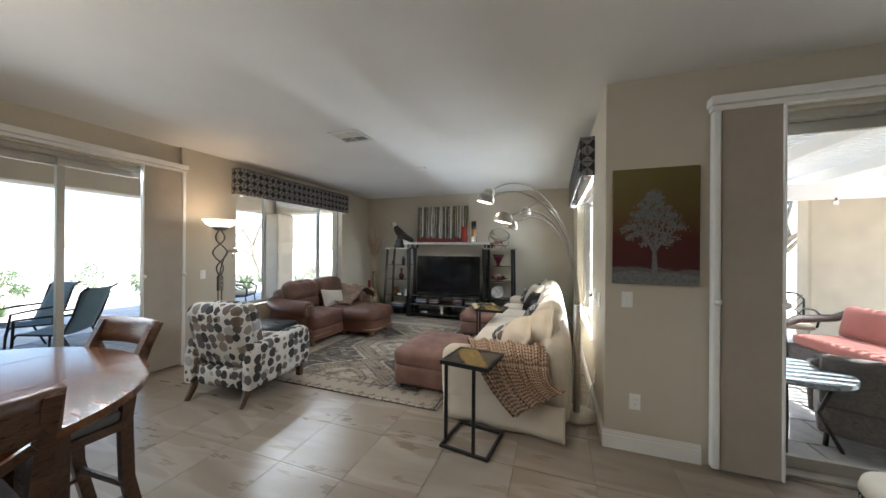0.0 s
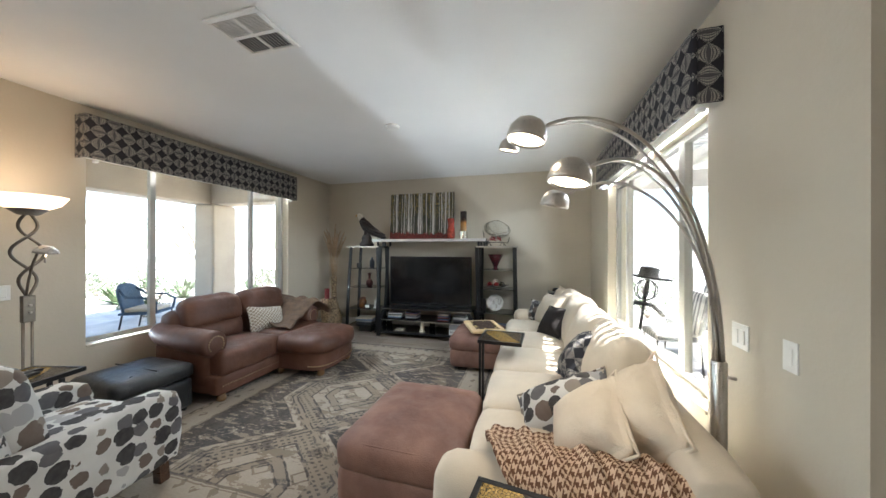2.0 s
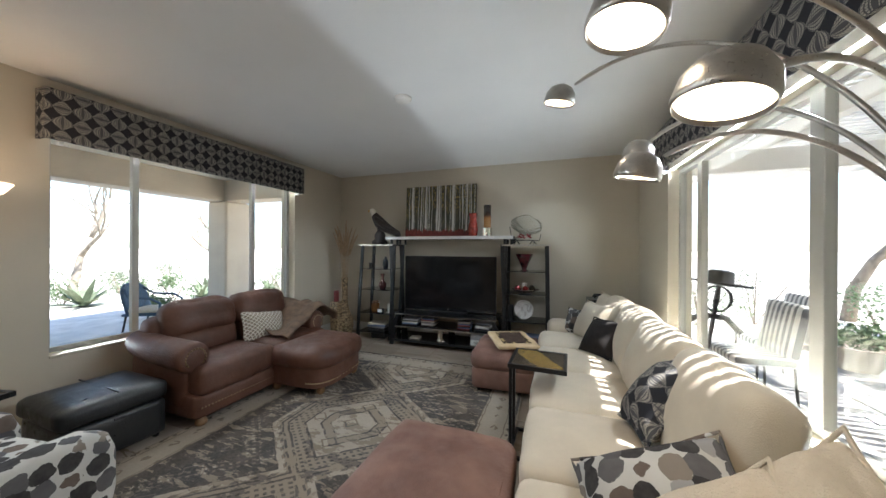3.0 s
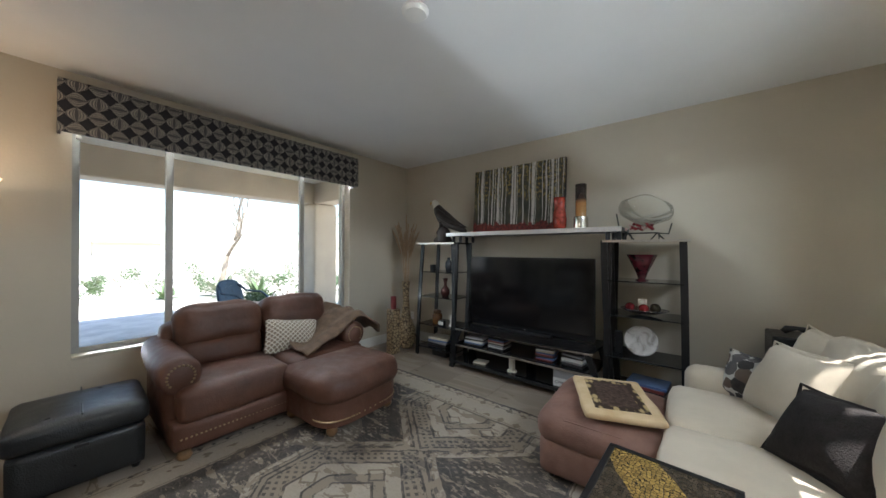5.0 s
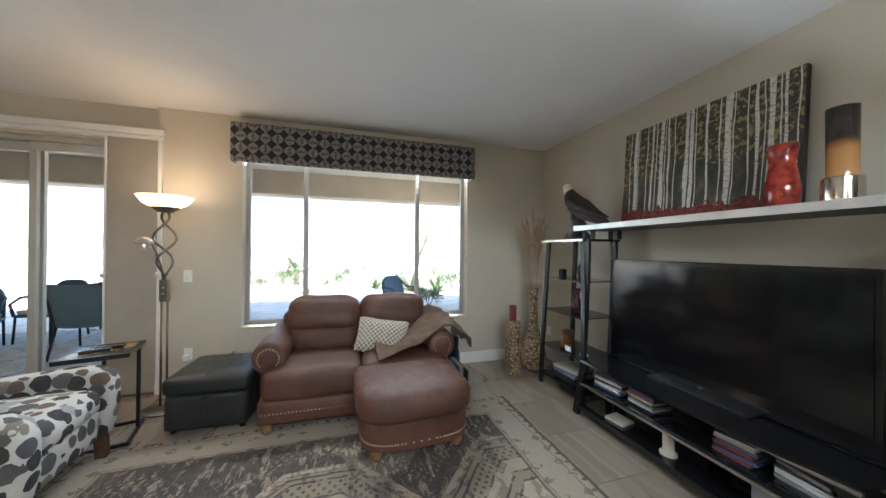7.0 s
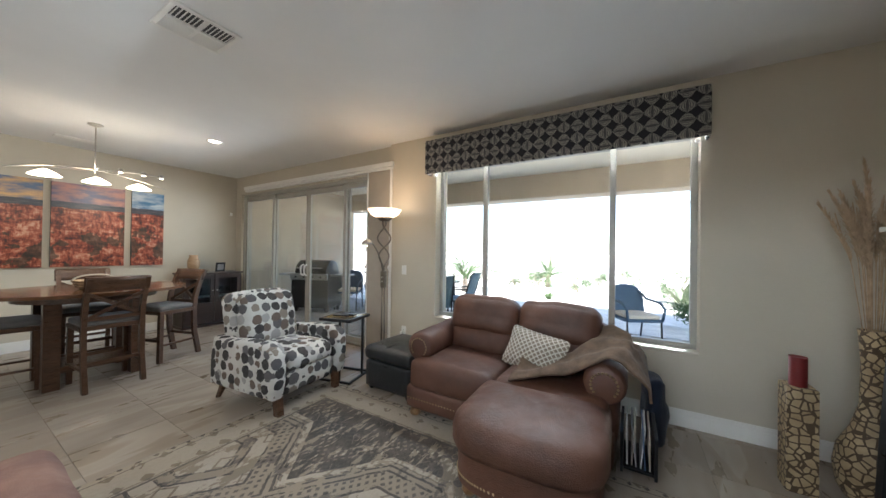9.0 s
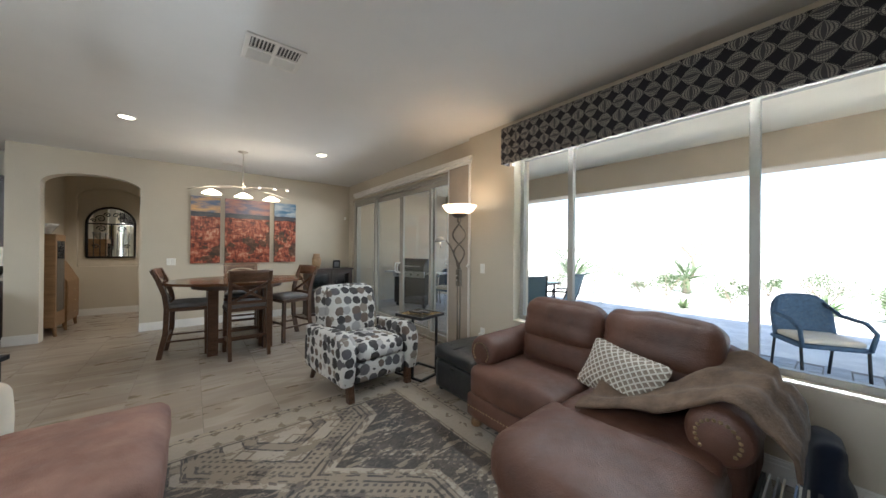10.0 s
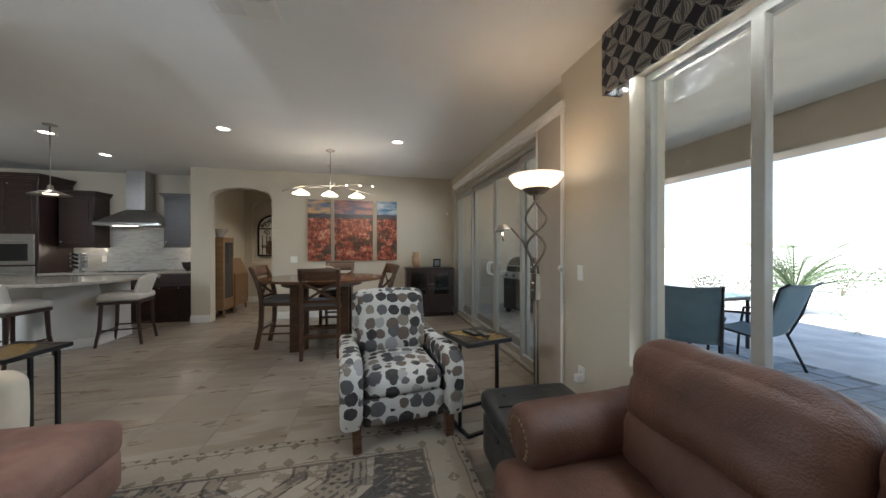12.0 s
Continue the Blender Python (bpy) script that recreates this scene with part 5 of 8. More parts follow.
# two extra uprights at the bridge's ends
for x in (-2.84, -1.10):
    up = thing("bridge_upright", pose(x, 6.66, 0), "black bowed steel upright beside the television", "upright")
    sg = -1 if x < -2 else 1
    for y in (0.0, 0.30):
        part("upright", slat(B(), [(sg * (-0.03 + 0.075 * (1 - i / 8) ** 1.5), y, 1.505 * i / 8) for i in range(9)], 0.055, 0.024), BLACKSTEEL, up)


def m_birch():
    """Autumn birches: pale trunks on dark woods, red undergrowth, yellow leaves."""
    m = Mat("birch_painting", 0.5)
    o = m.xyz()
    x, z = o[0], o[2]
    bend = m.math('MULTIPLY', m.math('SUBTRACT', m.noise(2.2, m.mapped((4, 1, 1)), 2), 0.5), 0.05)
    xb = m.math('ADD', x, bend)
    trunk = None
    for k, (freq, wid, ph) in enumerate(((4.3, 0.13, 0.1), (7.1, 0.11, 0.35), (12.7, 0.09, 0.72))):
        f = m.math('FRACT', m.math('ADD', m.math('MULTIPLY', xb, freq), ph))
        t = m.math('LESS_THAN', f, wid)
        trunk = t if trunk is None else m.math('MAXIMUM', trunk, t)
    back = m.ramp(m.noise(13, m.mapped((1, 1, 0.6)), 6, 0.7), [(0.3, (0.012, 0.014, 0.010)), (0.55, (0.05, 0.05, 0.035)), (0.7, (0.14, 0.12, 0.05))])
    gold = m.math('MULTIPLY', m.math('GREATER_THAN', m.noise(30, detail=4), 0.54), m.math('GREATER_THAN', m.math('ADD', z, m.math('MULTIPLY', m.noise(5), 0.5)), 0.25))
    back = m.mix(m.math('MULTIPLY', gold, 0.75), back, (0.34, 0.25, 0.07))
    bark = m.ramp(m.noise(26, m.mapped((1, 1, 3)), 4, 0.7), [(0.36, (0.14, 0.13, 0.115)), (0.48, (0.58, 0.56, 0.52)), (0.8, (0.72, 0.70, 0.66))])
    c = m.mix(trunk, back, bark)
    hill = m.math('ADD', z, m.math('MULTIPLY', m.noise(11, detail=6, rough=0.7), 0.30))
    red = m.ramp(m.noise(34, detail=5, rough=0.7), [(0.38, (0.035, 0.006, 0.005)), (0.52, (0.16, 0.016, 0.012)), (0.68, (0.34, 0.06, 0.04))])
    c = m.mix(m.math('LESS_THAN', hill, -0.155), c, red)
    m.color(c)
    return m.bump(m.noise(60, detail=3), 0.3, 0.004).m


cv = thing("painting", pose(-2.20, 7.04, 1.627, -4), "unframed canvas of white birches over red undergrowth", "painting")
part("canvas", box(B(), -0.60, 0.60, -0.02, 0.02, 0.0, 0.84, 0.004), plain("canvas_edge", (0.05, 0.045, 0.04), 0.8), cv)
part("picture", box(B(), -0.597, 0.597, -0.5, -0.4985, -0.417, 0.417), m_birch(), cv, "", False, pose(0, 0.4765, 0.42))

REDGLASS = plain("red_swirl_glass", (0.28, 0.035, 0.022), 0.1, 0, var=0.7, scale=22)
vs = solo("vase", lathe(B(), [(0, 0), (0.055, 0), (0.068, 0.04), (0.072, 0.12), (0.060, 0.20), (0.052, 0.25), (0.060, 0.31), (0.066, 0.345), (0.060, 0.345), (0.046, 0.25), (0.055, 0.12), (0.04, 0.02), (0, 0.015)], 24), REDGLASS,
          "swirled red glass vase", "vase", pose(-1.60, 6.86, 1.627), True)
ch = thing("candle_holder", pose(-1.385, 6.86, 1.627), "hurricane candle holder, chrome foot and amber-black glass", "candle holder")
part("foot", lathe(B(), [(0, 0), (0.068, 0), (0.070, 0.05), (0.068, 0.125), (0.062, 0.13), (0, 0.13)], 24), plain("chrome", (0.6, 0.57, 0.52), 0.12, 1.0), ch, "", 40)
am = Mat("amber_glass", 0.12)
am.color(am.ramp(am.xyz()[2], [(0.13, (0.42, 0.22, 0.08)), (0.26, (0.35, 0.16, 0.05)), (0.31, (0.03, 0.015, 0.01)), (0.45, (0.015, 0.01, 0.008))]))
part("shade", lathe(B(), [(0.052, 0.128), (0.054, 0.46), (0.050, 0.46), (0.048, 0.13)], 24), am.m, ch, "amber glass darkening to black", True)

# glass platter on a wire easel
pl = thing("glass_bowl", pose(-0.85, 6.83, 1.507), "clear wavy glass bowl of red potpourri on a wire easel", "bowl")


def bowl_fn(u, v):
    a, r = 2 * math.pi * u, 0.185 * v
    return Vector((r * 1.15 * math.cos(a), r * math.sin(a), 0.55 * r * r / 0.215 * 1.3 + 0.012 * v * math.sin(5 * a)))


part("bowl", sheet(B(), bowl_fn, 40, 8, 0.004), glass("thin_glass", (0.97, 0.98, 0.98), 0.6), pl, "", True, pose(0.0, 0.06, 0.205, 52, 0, 0) @ pose(0, 0, 0, 0, 14, 0))
easel = B()
tube(easel, [(-0.20, -0.04, 0.25), (-0.17, -0.07, 0.10), (-0.10, -0.08, 0.06), (0.10, -0.08, 0.06), (0.20, -0.05, 0.05), (0.22, -0.02, 0.14)], 0.006, 6)
for x in (-0.1, 0.12):
    tube(easel, [(x, -0.08, 0.06), (x - 0.05, -0.05, 0.0)], 0.006, 6)
    tube(easel, [(x, -0.08, 0.06), (x + 0.05, -0.1, 0.0)], 0.006, 6)
    tube(easel, [(x, -0.08, 0.06), (x, 0.1, 0.05), (x, 0.16, 0.0)], 0.006, 6)
part("easel", easel, BLACKSTEEL, pl, "bent black wire easel", True)
bm = B()
for i in range(46):
    a, r = random.uniform(0, 6.28), random.uniform(0.0, 0.10)
    c = Vector((r * math.cos(a) * 1.3, -0.055 + random.uniform(-0.02, 0.02), 0.095 + r * abs(math.sin(a)) * 0.55))
    bmesh.ops.create_icosphere(bm, subdivisions=1, radius=random.uniform(0.011, 0.017), matrix=Matrix.Translation(c))
pot = Mat("potpourri", 0.5)
pot.color(pot.ramp(pot.node("ShaderNodeNewGeometry").outputs["Random Per Island"], [(0.0, (0.28, 0.015, 0.02)), (0.5, (0.16, 0.01, 0.015)), (0.75, (0.55, 0.38, 0.34)), (1.0, (0.4, 0.03, 0.04))], 'CONSTANT'))
tagged(part("potpourri", bm, pot.m, pl, "red and pink beads", True), kind="stuff")


def eagle(m):
    """A carved eagle on a rock, as one plain shape."""
    bm = B()
    lathe(bm, [(0, 0), (0.085, 0), (0.09, 0.03), (0.06, 0.07), (0.065, 0.11), (0.04, 0.16), (0.0, 0.17)], 9, (0, 0, 0), 0.15, 4)
    tube(bm, [(-0.118, 0, 0.435), (-0.105, 0, 0.415), (-0.085, 0, 0.375), (-0.055, 0, 0.325), (-0.01, 0, 0.265), (0.06, 0, 0.205), (0.14, 0, 0.16), (0.22, 0, 0.125), (0.255, 0, 0.112)], [0.010, 0.032, 0.036, 0.054, 0.070, 0.060, 0.040, 0.030, 0.012], 14)
    for s in (-1, 1):
        tube(bm, [(-0.06, s * 0.050, 0.335), (-0.01, s * 0.068, 0.285), (0.07, s * 0.060, 0.225), (0.15, s * 0.040, 0.185), (0.245, s * 0.016, 0.15)], [0.018, 0.040, 0.036, 0.022, 0.005], 10)
        tube(bm, [(-0.01, s * 0.025, 0.22), (-0.015, s * 0.03, 0.15)], [0.026, 0.016], 8)
    tube(bm, [(-0.115, 0, 0.418), (-0.148, 0, 0.412), (-0.163, 0, 0.394)], [0.018, 0.011, 0.003], 8)
    em = Mat("carved_eagle", 0.55)
    o = em.xyz()
    dark = em.ramp(em.noise(60, em.mapped((1, 1, 2)), 4), [(0.35, (0.012, 0.009, 0.008)), (0.7, (0.05, 0.035, 0.028))])
    head = em.math('MULTIPLY', em.math('GREATER_THAN', em.math('SUBTRACT', o[2], o[0]), 0.438), em.math('GREATER_THAN', o[2], 0.3))
    beak = em.math('MULTIPLY', em.math('LESS_THAN', o[0], -0.137), em.math('LESS_THAN', o[2], 0.425))
    em.color(em.mix(beak, em.mix(head, dark, (0.72, 0.69, 0.62)), (0.5, 0.3, 0.05)))
    em.bump(em.noise(70, detail=3), 0.5, 0.006)
    return solo("eagle_statue", bm, em.m, "carved dark eagle statue with a white head", "statue", m, True)


eagle(pose(-3.16, 6.84, 1.507, 0, 0, 8) @ Matrix.Scale(1.36, 4))
solo("remote_control", slab(0.15, 0.045, 0.014, 0.004), BLACKSTEEL, "small black remote on the bridge shelf", "remote", pose(-2.86, 6.80, 1.625, 0, 0, 15))

# ornaments in the towers
solo("glass_goblet", lathe(B(), [(0, 0), (0.045, 0), (0.05, 0.006), (0.028, 0.012), (0.04, 0.06), (0.075, 0.14), (0.115, 0.235), (0.110, 0.235), (0.06, 0.12), (0.02, 0.03), (0, 0.028)], 30, (0, 0, 0), 0.06, 6),
     plain("ruby_glass", (0.055, 0.006, 0.010), 0.08, 0, var=0.7, scale=14), "ruby art glass flared vase with a clear foot", "vase", pose(-0.85, 6.83, 1.14), True)
dish = thing("fruit_dish", pose(-0.85, 6.82, 0.83), "leaf-shaped dish of red glass balls round a white candle", "dish")
part("dish", sheet(B(), lambda u, v: Vector((0.19 * v * math.cos(6.2832 * u) * (1 + 0.1 * math.cos(6.2832 * u)), 0.13 * v * math.sin(6.2832 * u), 0.006 + 0.045 * v * v)), 28, 5, 0.006), plain("pewter", (0.3, 0.28, 0.27), 0.25, 0.9), dish, "", True)
for i, (x, y, r, c) in enumerate(((-0.09, -0.02, 0.042, 0), (0.02, -0.055, 0.042, 0), (0.10, 0.0, 0.045, 1))):
    part("glass_ball", lathe(B(), [(r * math.sin(math.pi * k / 10), r - r * math.cos(math.pi * k / 10)) for k in range(11)], 16, (x, y, 0.022)),
         plain("ball_glass_%s" % ("red", "green")[c], ((0.2, 0.015, 0.02), (0.06, 0.05, 0.03))[c], 0.12, 0.5, var=0.5, scale=30), dish, "", True)
part("candle", lathe(B(), [(0, 0), (0.035, 0), (0.035, 0.115), (0.028, 0.113), (0, 0.11)], 16, (0.0, 0.045, 0.02)), plain("white_wax", (0.72, 0.68, 0.6), 0.5, var=0.03), dish, "white pillar candle", 40)
ag = Mat("agate", 0.15)
ag.color(ag.ramp(ag.noise(9, detail=6, dist=1.0), [(0.3, (0.18, 0.15, 0.13)), (0.5, (0.5, 0.48, 0.46)), (0.7, (0.62, 0.6, 0.58))]))
solo("plate", lathe(B(), [(0, 0), (0.10, 0.004), (0.128, 0.016), (0.132, 0.022), (0.12, 0.018), (0.0, 0.012)], 28), ag.m, "grey marbled stone plate on edge", "plate", pose(-0.85, 6.78, 0.60, 74, 0, 0) @ pose(0, 0, 0, 0, 0, 20) , True)
solo("ornament_tower", box(B(), -0.03, 0.03, -0.02, 0.02, 0, 0.20, 0.006), BLACKSTEEL, "slim black speaker on the glass shelf", "speaker", pose(-1.03, 6.80, 0.46))


def book_stack(m, rows, label, w=0.2, d=0.17, category="books"):
    """A stack of flat cases or books; rows of (thickness, colour, turn)."""
    s = thing("stack", m, label, category)
    z = 0.0
    for i, (t, c, rot) in enumerate(rows):
        b = part("case", box(B(), -w / 2, w / 2, -d / 2, d / 2, 0, t - 0.001, 0.0015, 1), c, s, "", False, pose(random.uniform(-0.008, 0.008), random.uniform(-0.008, 0.008), z, 0, 0, rot))
        z += t
    return s


PAPERS = [plain("case_" + n, c, 0.35, var=0.15) for n, c in (("black", (0.02, 0.02, 0.022)), ("white", (0.6, 0.6, 0.58)), ("blue", (0.08, 0.14, 0.28)), ("red", (0.20, 0.05, 0.045)), ("grey", (0.24, 0.24, 0.25)), ("cream", (0.5, 0.45, 0.36)))]


def rows(n, t, seed):
    r = random.Random(seed)
    return [(t * r.uniform(0.8, 1.2), PAPERS[r.choice((0, 0, 1, 1, 4, 4, 5, 2, 3))], r.uniform(-7, 7)) for _ in range(n)]


book_stack(pose(-2.50, 6.66, 0.298, 0, 0, 5), rows(7, 0.015, 1), "stack of film cases on the stand's shelf", 0.24, 0.18)
book_stack(pose(-2.20, 6.66, 0.298, 0, 0, -4), rows(8, 0.016, 2), "stack of film cases on the stand's shelf", 0.20, 0.17)
book_stack(pose(-1.66, 6.66, 0.298, 0, 0, 3), rows(8, 0.016, 3), "stack of film cases on the stand's shelf", 0.18, 0.16)
book_stack(pose(-1.38, 6.66, 0.298, 0, 0, -8), rows(7, 0.016, 4), "stack of film cases on the stand's shelf", 0.20, 0.17)
game = book_stack(pose(-1.45, 6.62, 0.098, 0, 0, 2), [(0.085, PAPERS[1], 0), (0.085, PAPERS[4], 2)], "two stacked game boxes, one lettered", 0.22, 0.16, "box")
txt = bpy.data.curves.new("lettering", 'FONT')
txt.body, txt.size, txt.align_x, txt.extrude = "CRIBBAGE", 0.038, 'CENTER', 0.0006
tob = new("lettering", txt)
dg = bpy.context.evaluated_depsgraph_get()
tme = bpy.data.meshes.new_from_object(tob.evaluated_get(dg))
bpy.data.objects.remove(tob)
tme.materials.append(PAPERS[0])
lob = new("lettering", tme)
lob.parent, lob.matrix_basis = game, pose(0, -0.083, 0.03, 90, 0, 0)
cd = solo("candle", lathe(B(), [(0, 0), (0.05, 0), (0.05, 0.012), (0.033, 0.014), (0.033, 0.15), (0.026, 0.148), (0, 0.146)], 16), plain("ivory_wax", (0.66, 0.6, 0.5), 0.5, var=0.03), "ivory pillar candle on a glass coaster", "candle", pose(-2.02, 6.60, 0.098), 40)
solo("disc_case", slab(0.15, 0.13, 0.02, 0.003), PAPERS[5], "pale flat case lying on the lower shelf", "case", pose(-2.42, 6.62, 0.098, 0, 0, 8))
book_stack(pose(-3.14, 6.78, 0.121, 0, 0, 3), rows(5, 0.026, 6), "stack of books on the tower's lower shelf", 0.30, 0.22)
solo("storage_box", box(B(), -0.12, 0.12, -0.1, 0.1, 0, 0.09, 0.006), PAPERS[0], "black box beneath the display tower", "box", pose(-3.12, 6.80, 0.0))
solo("decanter", lathe(B(), [(0, 0), (0.04, 0), (0.062, 0.05), (0.06, 0.09), (0.022, 0.14), (0.02, 0.19), (0.036, 0.24), (0.032, 0.24), (0.014, 0.19), (0, 0.15)], 20), plain("smoke_ruby", (0.09, 0.03, 0.028), 0.12, 0.3, var=0.4, scale=18), "dark ruby glass flask vase", "vase", pose(-3.08, 6.78, 0.79), True)
solo("glass_bottle", lathe(B(), [(0, 0), (0.035, 0), (0.045, 0.06), (0.045, 0.12), (0.02, 0.16), (0.018, 0.19), (0, 0.19)], 18), plain("dark_bottle", (0.035, 0.04, 0.05), 0.1, 0.2, var=0.4, scale=18), "dark glass bottle ornament", "bottle", pose(-3.04, 6.80, 1.12), True)
solo("speaker", box(B(), -0.03, 0.03, -0.03, 0.03, 0, 0.09, 0.008), BLACKSTEEL, "small black cube speaker", "speaker", pose(-3.28, 6.76, 1.12))
jar = thing("jar_candle", pose(-3.20, 6.76, 0.42), "amber glass jar candle with a dark lid", "candle")
part("jar", lathe(B(), [(0, 0), (0.062, 0), (0.068, 0.02), (0.068, 0.12), (0.05, 0.14), (0, 0.14)], 20), plain("amber_jar", (0.12, 0.05, 0.015), 0.1, 0, var=0.3), jar, "", True)
part("lid", lathe(B(), [(0, 0.14), (0.056, 0.14), (0.056, 0.17), (0.02, 0.185), (0, 0.185)], 20), WALNUT, jar, "", True)
solo("candle", lathe(B(), [(0, 0), (0.04, 0), (0.04, 0.012), (0.026, 0.014), (0.026, 0.14), (0, 0.138)], 14), plain("white_candle", (0.7, 0.68, 0.62), 0.5, var=0.03), "white candle in the display tower", "candle", pose(-2.94, 6.74, 0.42), 40)
clock = thing("desk_clock", pose(-3.06, 6.68, 0.42), "small white-faced desk clock", "clock")
part("case", box(B(), -0.05, 0.05, -0.02, 0.03, 0, 0.07, 0.012), BLACKSTEEL, clock)
part("face", box(B(), -0.04, 0.04, -0.024, -0.021, 0.012, 0.058, 0.003), PLATE, clock)
book_stack(pose(-0.80, 6.80, 0.16, 0, 0, -5), rows(4, 0.022, 8), "stack of magazines on the tower's low shelf", 0.30, 0.24)
pc = solo("pencil_holder", lathe(B(), [(0, 0), (0.045, 0), (0.045, 0.11), (0.04, 0.11), (0.04, 0.01), (0, 0.01)], 16), BLACKSTEEL, "black mesh pencil cup on the floor", "cup", pose(-0.95, 6.62, 0.0), 40)

sub = thing("subwoofer", pose(0.12, 6.86, 0.0), "black subwoofer behind the sofa's end", "speaker")
part("cabinet", box(B(), -0.16, 0.16, -0.16, 0.16, 0.02, 0.80, 0.012), BLACKSTEEL, sub)
for x in (-0.12, 0.12):
    part("foot", lathe(B(), [(0, 0), (0.02, 0), (0.02, 0.02), (0, 0.02)], 10, (x, -0.1, 0)), BLACKSTEEL, sub)
    part("foot", lathe(B(), [(0, 0), (0.02, 0), (0.02, 0.02), (0, 0.02)], 10, (x, 0.1, 0)), BLACKSTEEL, sub)
gp = solo("headset", tube(B(), [(-0.07, 0, 0.02), (-0.05, 0, 0.045), (0.0, 0.01, 0.055), (0.05, 0, 0.045), (0.07, 0, 0.02)], [0.02, 0.026, 0.014, 0.026, 0.02], 10), BLACKSTEEL, "black headphones lying on the subwoofer", "headphones", pose(0.1, 6.82, 0.80), True)

# tall vases in the corner
def m_crackle():
    m = Mat("crackled_vase", 0.6)
    e = m.voronoi(24, rnd=0.9, feature='DISTANCE_TO_EDGE')
    cell = m.ramp(m.noise(10, detail=3), [(0.3, (0.30, 0.21, 0.11)), (0.7, (0.48, 0.36, 0.21))])
    m.color(m.mix(m.math('LESS_THAN', e, 0.09), cell, (0.075, 0.045, 0.022)))
    return m.bump(e, 0.5, 0.006).m


CRACKLE = m_crackle()
solo("floor_vase", lathe(B(), [(0, 0), (0.11, 0), (0.135, 0.05), (0.15, 0.16), (0.135, 0.27), (0.085, 0.39), (0.052, 0.52), (0.046, 0.75), (0.056, 0.93), (0.06, 0.95), (0.048, 0.95), (0.036, 0.75), (0, 0.6)], 28), CRACKLE,
     "tall crackled tan floor vase", "vase", pose(-3.78, 6.74, 0), True)
sq = thing("pedestal_candle", pose(-3.70, 6.42, 0), "tall crackled square pedestal with a red candle", "candle holder")
part("pedestal", poly(B(), [(-0.065, -0.065), (0.065, -0.065), (0.065, 0.065), (-0.065, 0.065)], 0, 0.60), CRACKLE, sq)
part("candle", lathe(B(), [(0, 0.6), (0.04, 0.6), (0.04, 0.77), (0.03, 0.766), (0, 0.76)], 18), plain("red_wax", (0.14, 0.012, 0.012), 0.45, var=0.15), sq, "dark red pillar candle", 40)
STRAW = plain("dried_grass", (0.42, 0.30, 0.19), 0.9, var=0.3, scale=20)
pg = thing("pampas_grass", pose(-3.78, 6.74, 0.93), "dried tan pampas grass plumes in the floor vase", "dried plant")
r7 = random.Random(7)
for i in range(22):
    a, lean, hgt = r7.uniform(0, 6.28), r7.uniform(0.03, 0.19), r7.uniform(0.66, 0.98)
    top = Vector((lean * math.cos(a), lean * math.sin(a), hgt))
    bm = B()
    tube(bm, [(0.01 * math.cos(a), 0.01 * math.sin(a), -0.25), top * 0.5, top * 0.9], 0.0025, 4)
    droop = Vector((math.cos(a), math.sin(a), -0.4)) * 0.05
    for k in range(260):
        s = r7.uniform(0.0, 1.0)
        b = top * (0.52 + 0.48 * s) + droop * s * s
        b2 = r7.uniform(0, 6.28)
        wide = 0.034 * math.sin(math.pi * (0.12 + 0.80 * s)) * r7.uniform(0.5, 1.2)
        out = Vector((math.cos(b2), math.sin(b2), 0)) * wide + Vector((0, 0, r7.uniform(0.03, 0.06))) + droop * s * 0.3
        w = Vector((-math.sin(b2), math.cos(b2), 0)) * 0.0032
        bm.faces.new([bm.verts.new(b - w), bm.verts.new(b + w), bm.verts.new(b + out)])
    part("plume", bm, STRAW, pg, recalc=False)


# ---- lamps of the living room ----
tor = thing("floor_lamp", pose(-3.80, 3.10, 0), "bronze twisted floor lamp with a lit bowl and reading arm", "floor lamp")
part("base", lathe(B(), [(0, 0), (0.145, 0), (0.15, 0.008), (0.14, 0.02), (0.05, 0.032), (0, 0.034)], 32), DARKNICKEL, tor, "", True)
for s in (-1, 1):
    part("pole", tube(B(), [(0, s * 0.022, 0.03), (0, s * 0.022, 0.95)], 0.0085, 8), DARKNICKEL, tor, "", True)
part("switch_box", box(B(), -0.02, 0.022, -0.032, 0.032, 0.93, 1.12, 0.006), DARKNICKEL, tor)
for z in (1.0, 1.05):
    part("knob", lathe(B(), [(0, 0), (0.009, 0), (0.009, 0.014), (0, 0.014)], 10), NICKEL, tor, "", True, pose(0.022, 0, z, 0, 90, 0))
for ph in (0, math.pi):
    pts = []
    for i in range(41):
        u = i / 40
        r = 0.012 + 0.075 * math.sin(math.pi * u) ** 0.9 * (0.6 + 0.5 * u)
        a = ph + u * 2.6 * math.pi
        pts.append((r * math.cos(a), r * math.sin(a), 1.11 + 0.60 * u))
    part("twisted_stem", tube(B(), pts, 0.0095, 8), DARKNICKEL, tor, "", True)
part("collar", lathe(B(), [(0, 1.70), (0.05, 1.70), (0.095, 1.735), (0.10, 1.742), (0, 1.742)], 24), DARKNICKEL, tor, "", True)
part("bowl", lathe(B(), [(0.0, 1.735), (0.10, 1.744), (0.155, 1.775), (0.195, 1.835), (0.190, 1.836), (0.15, 1.783), (0.09, 1.755), (0, 1.75)], 36), BOWLGLOW, tor, "lit frosted glass bowl", True)
arm = part("reading_arm", tube(B(), [(0.0, -0.01, 1.10), (0.03, -0.01, 1.22), (0.10, -0.015, 1.36), (0.18, -0.02, 1.45), (0.22, -0.02, 1.455)], 0.0075, 8), DARKNICKEL, tor, "", True)
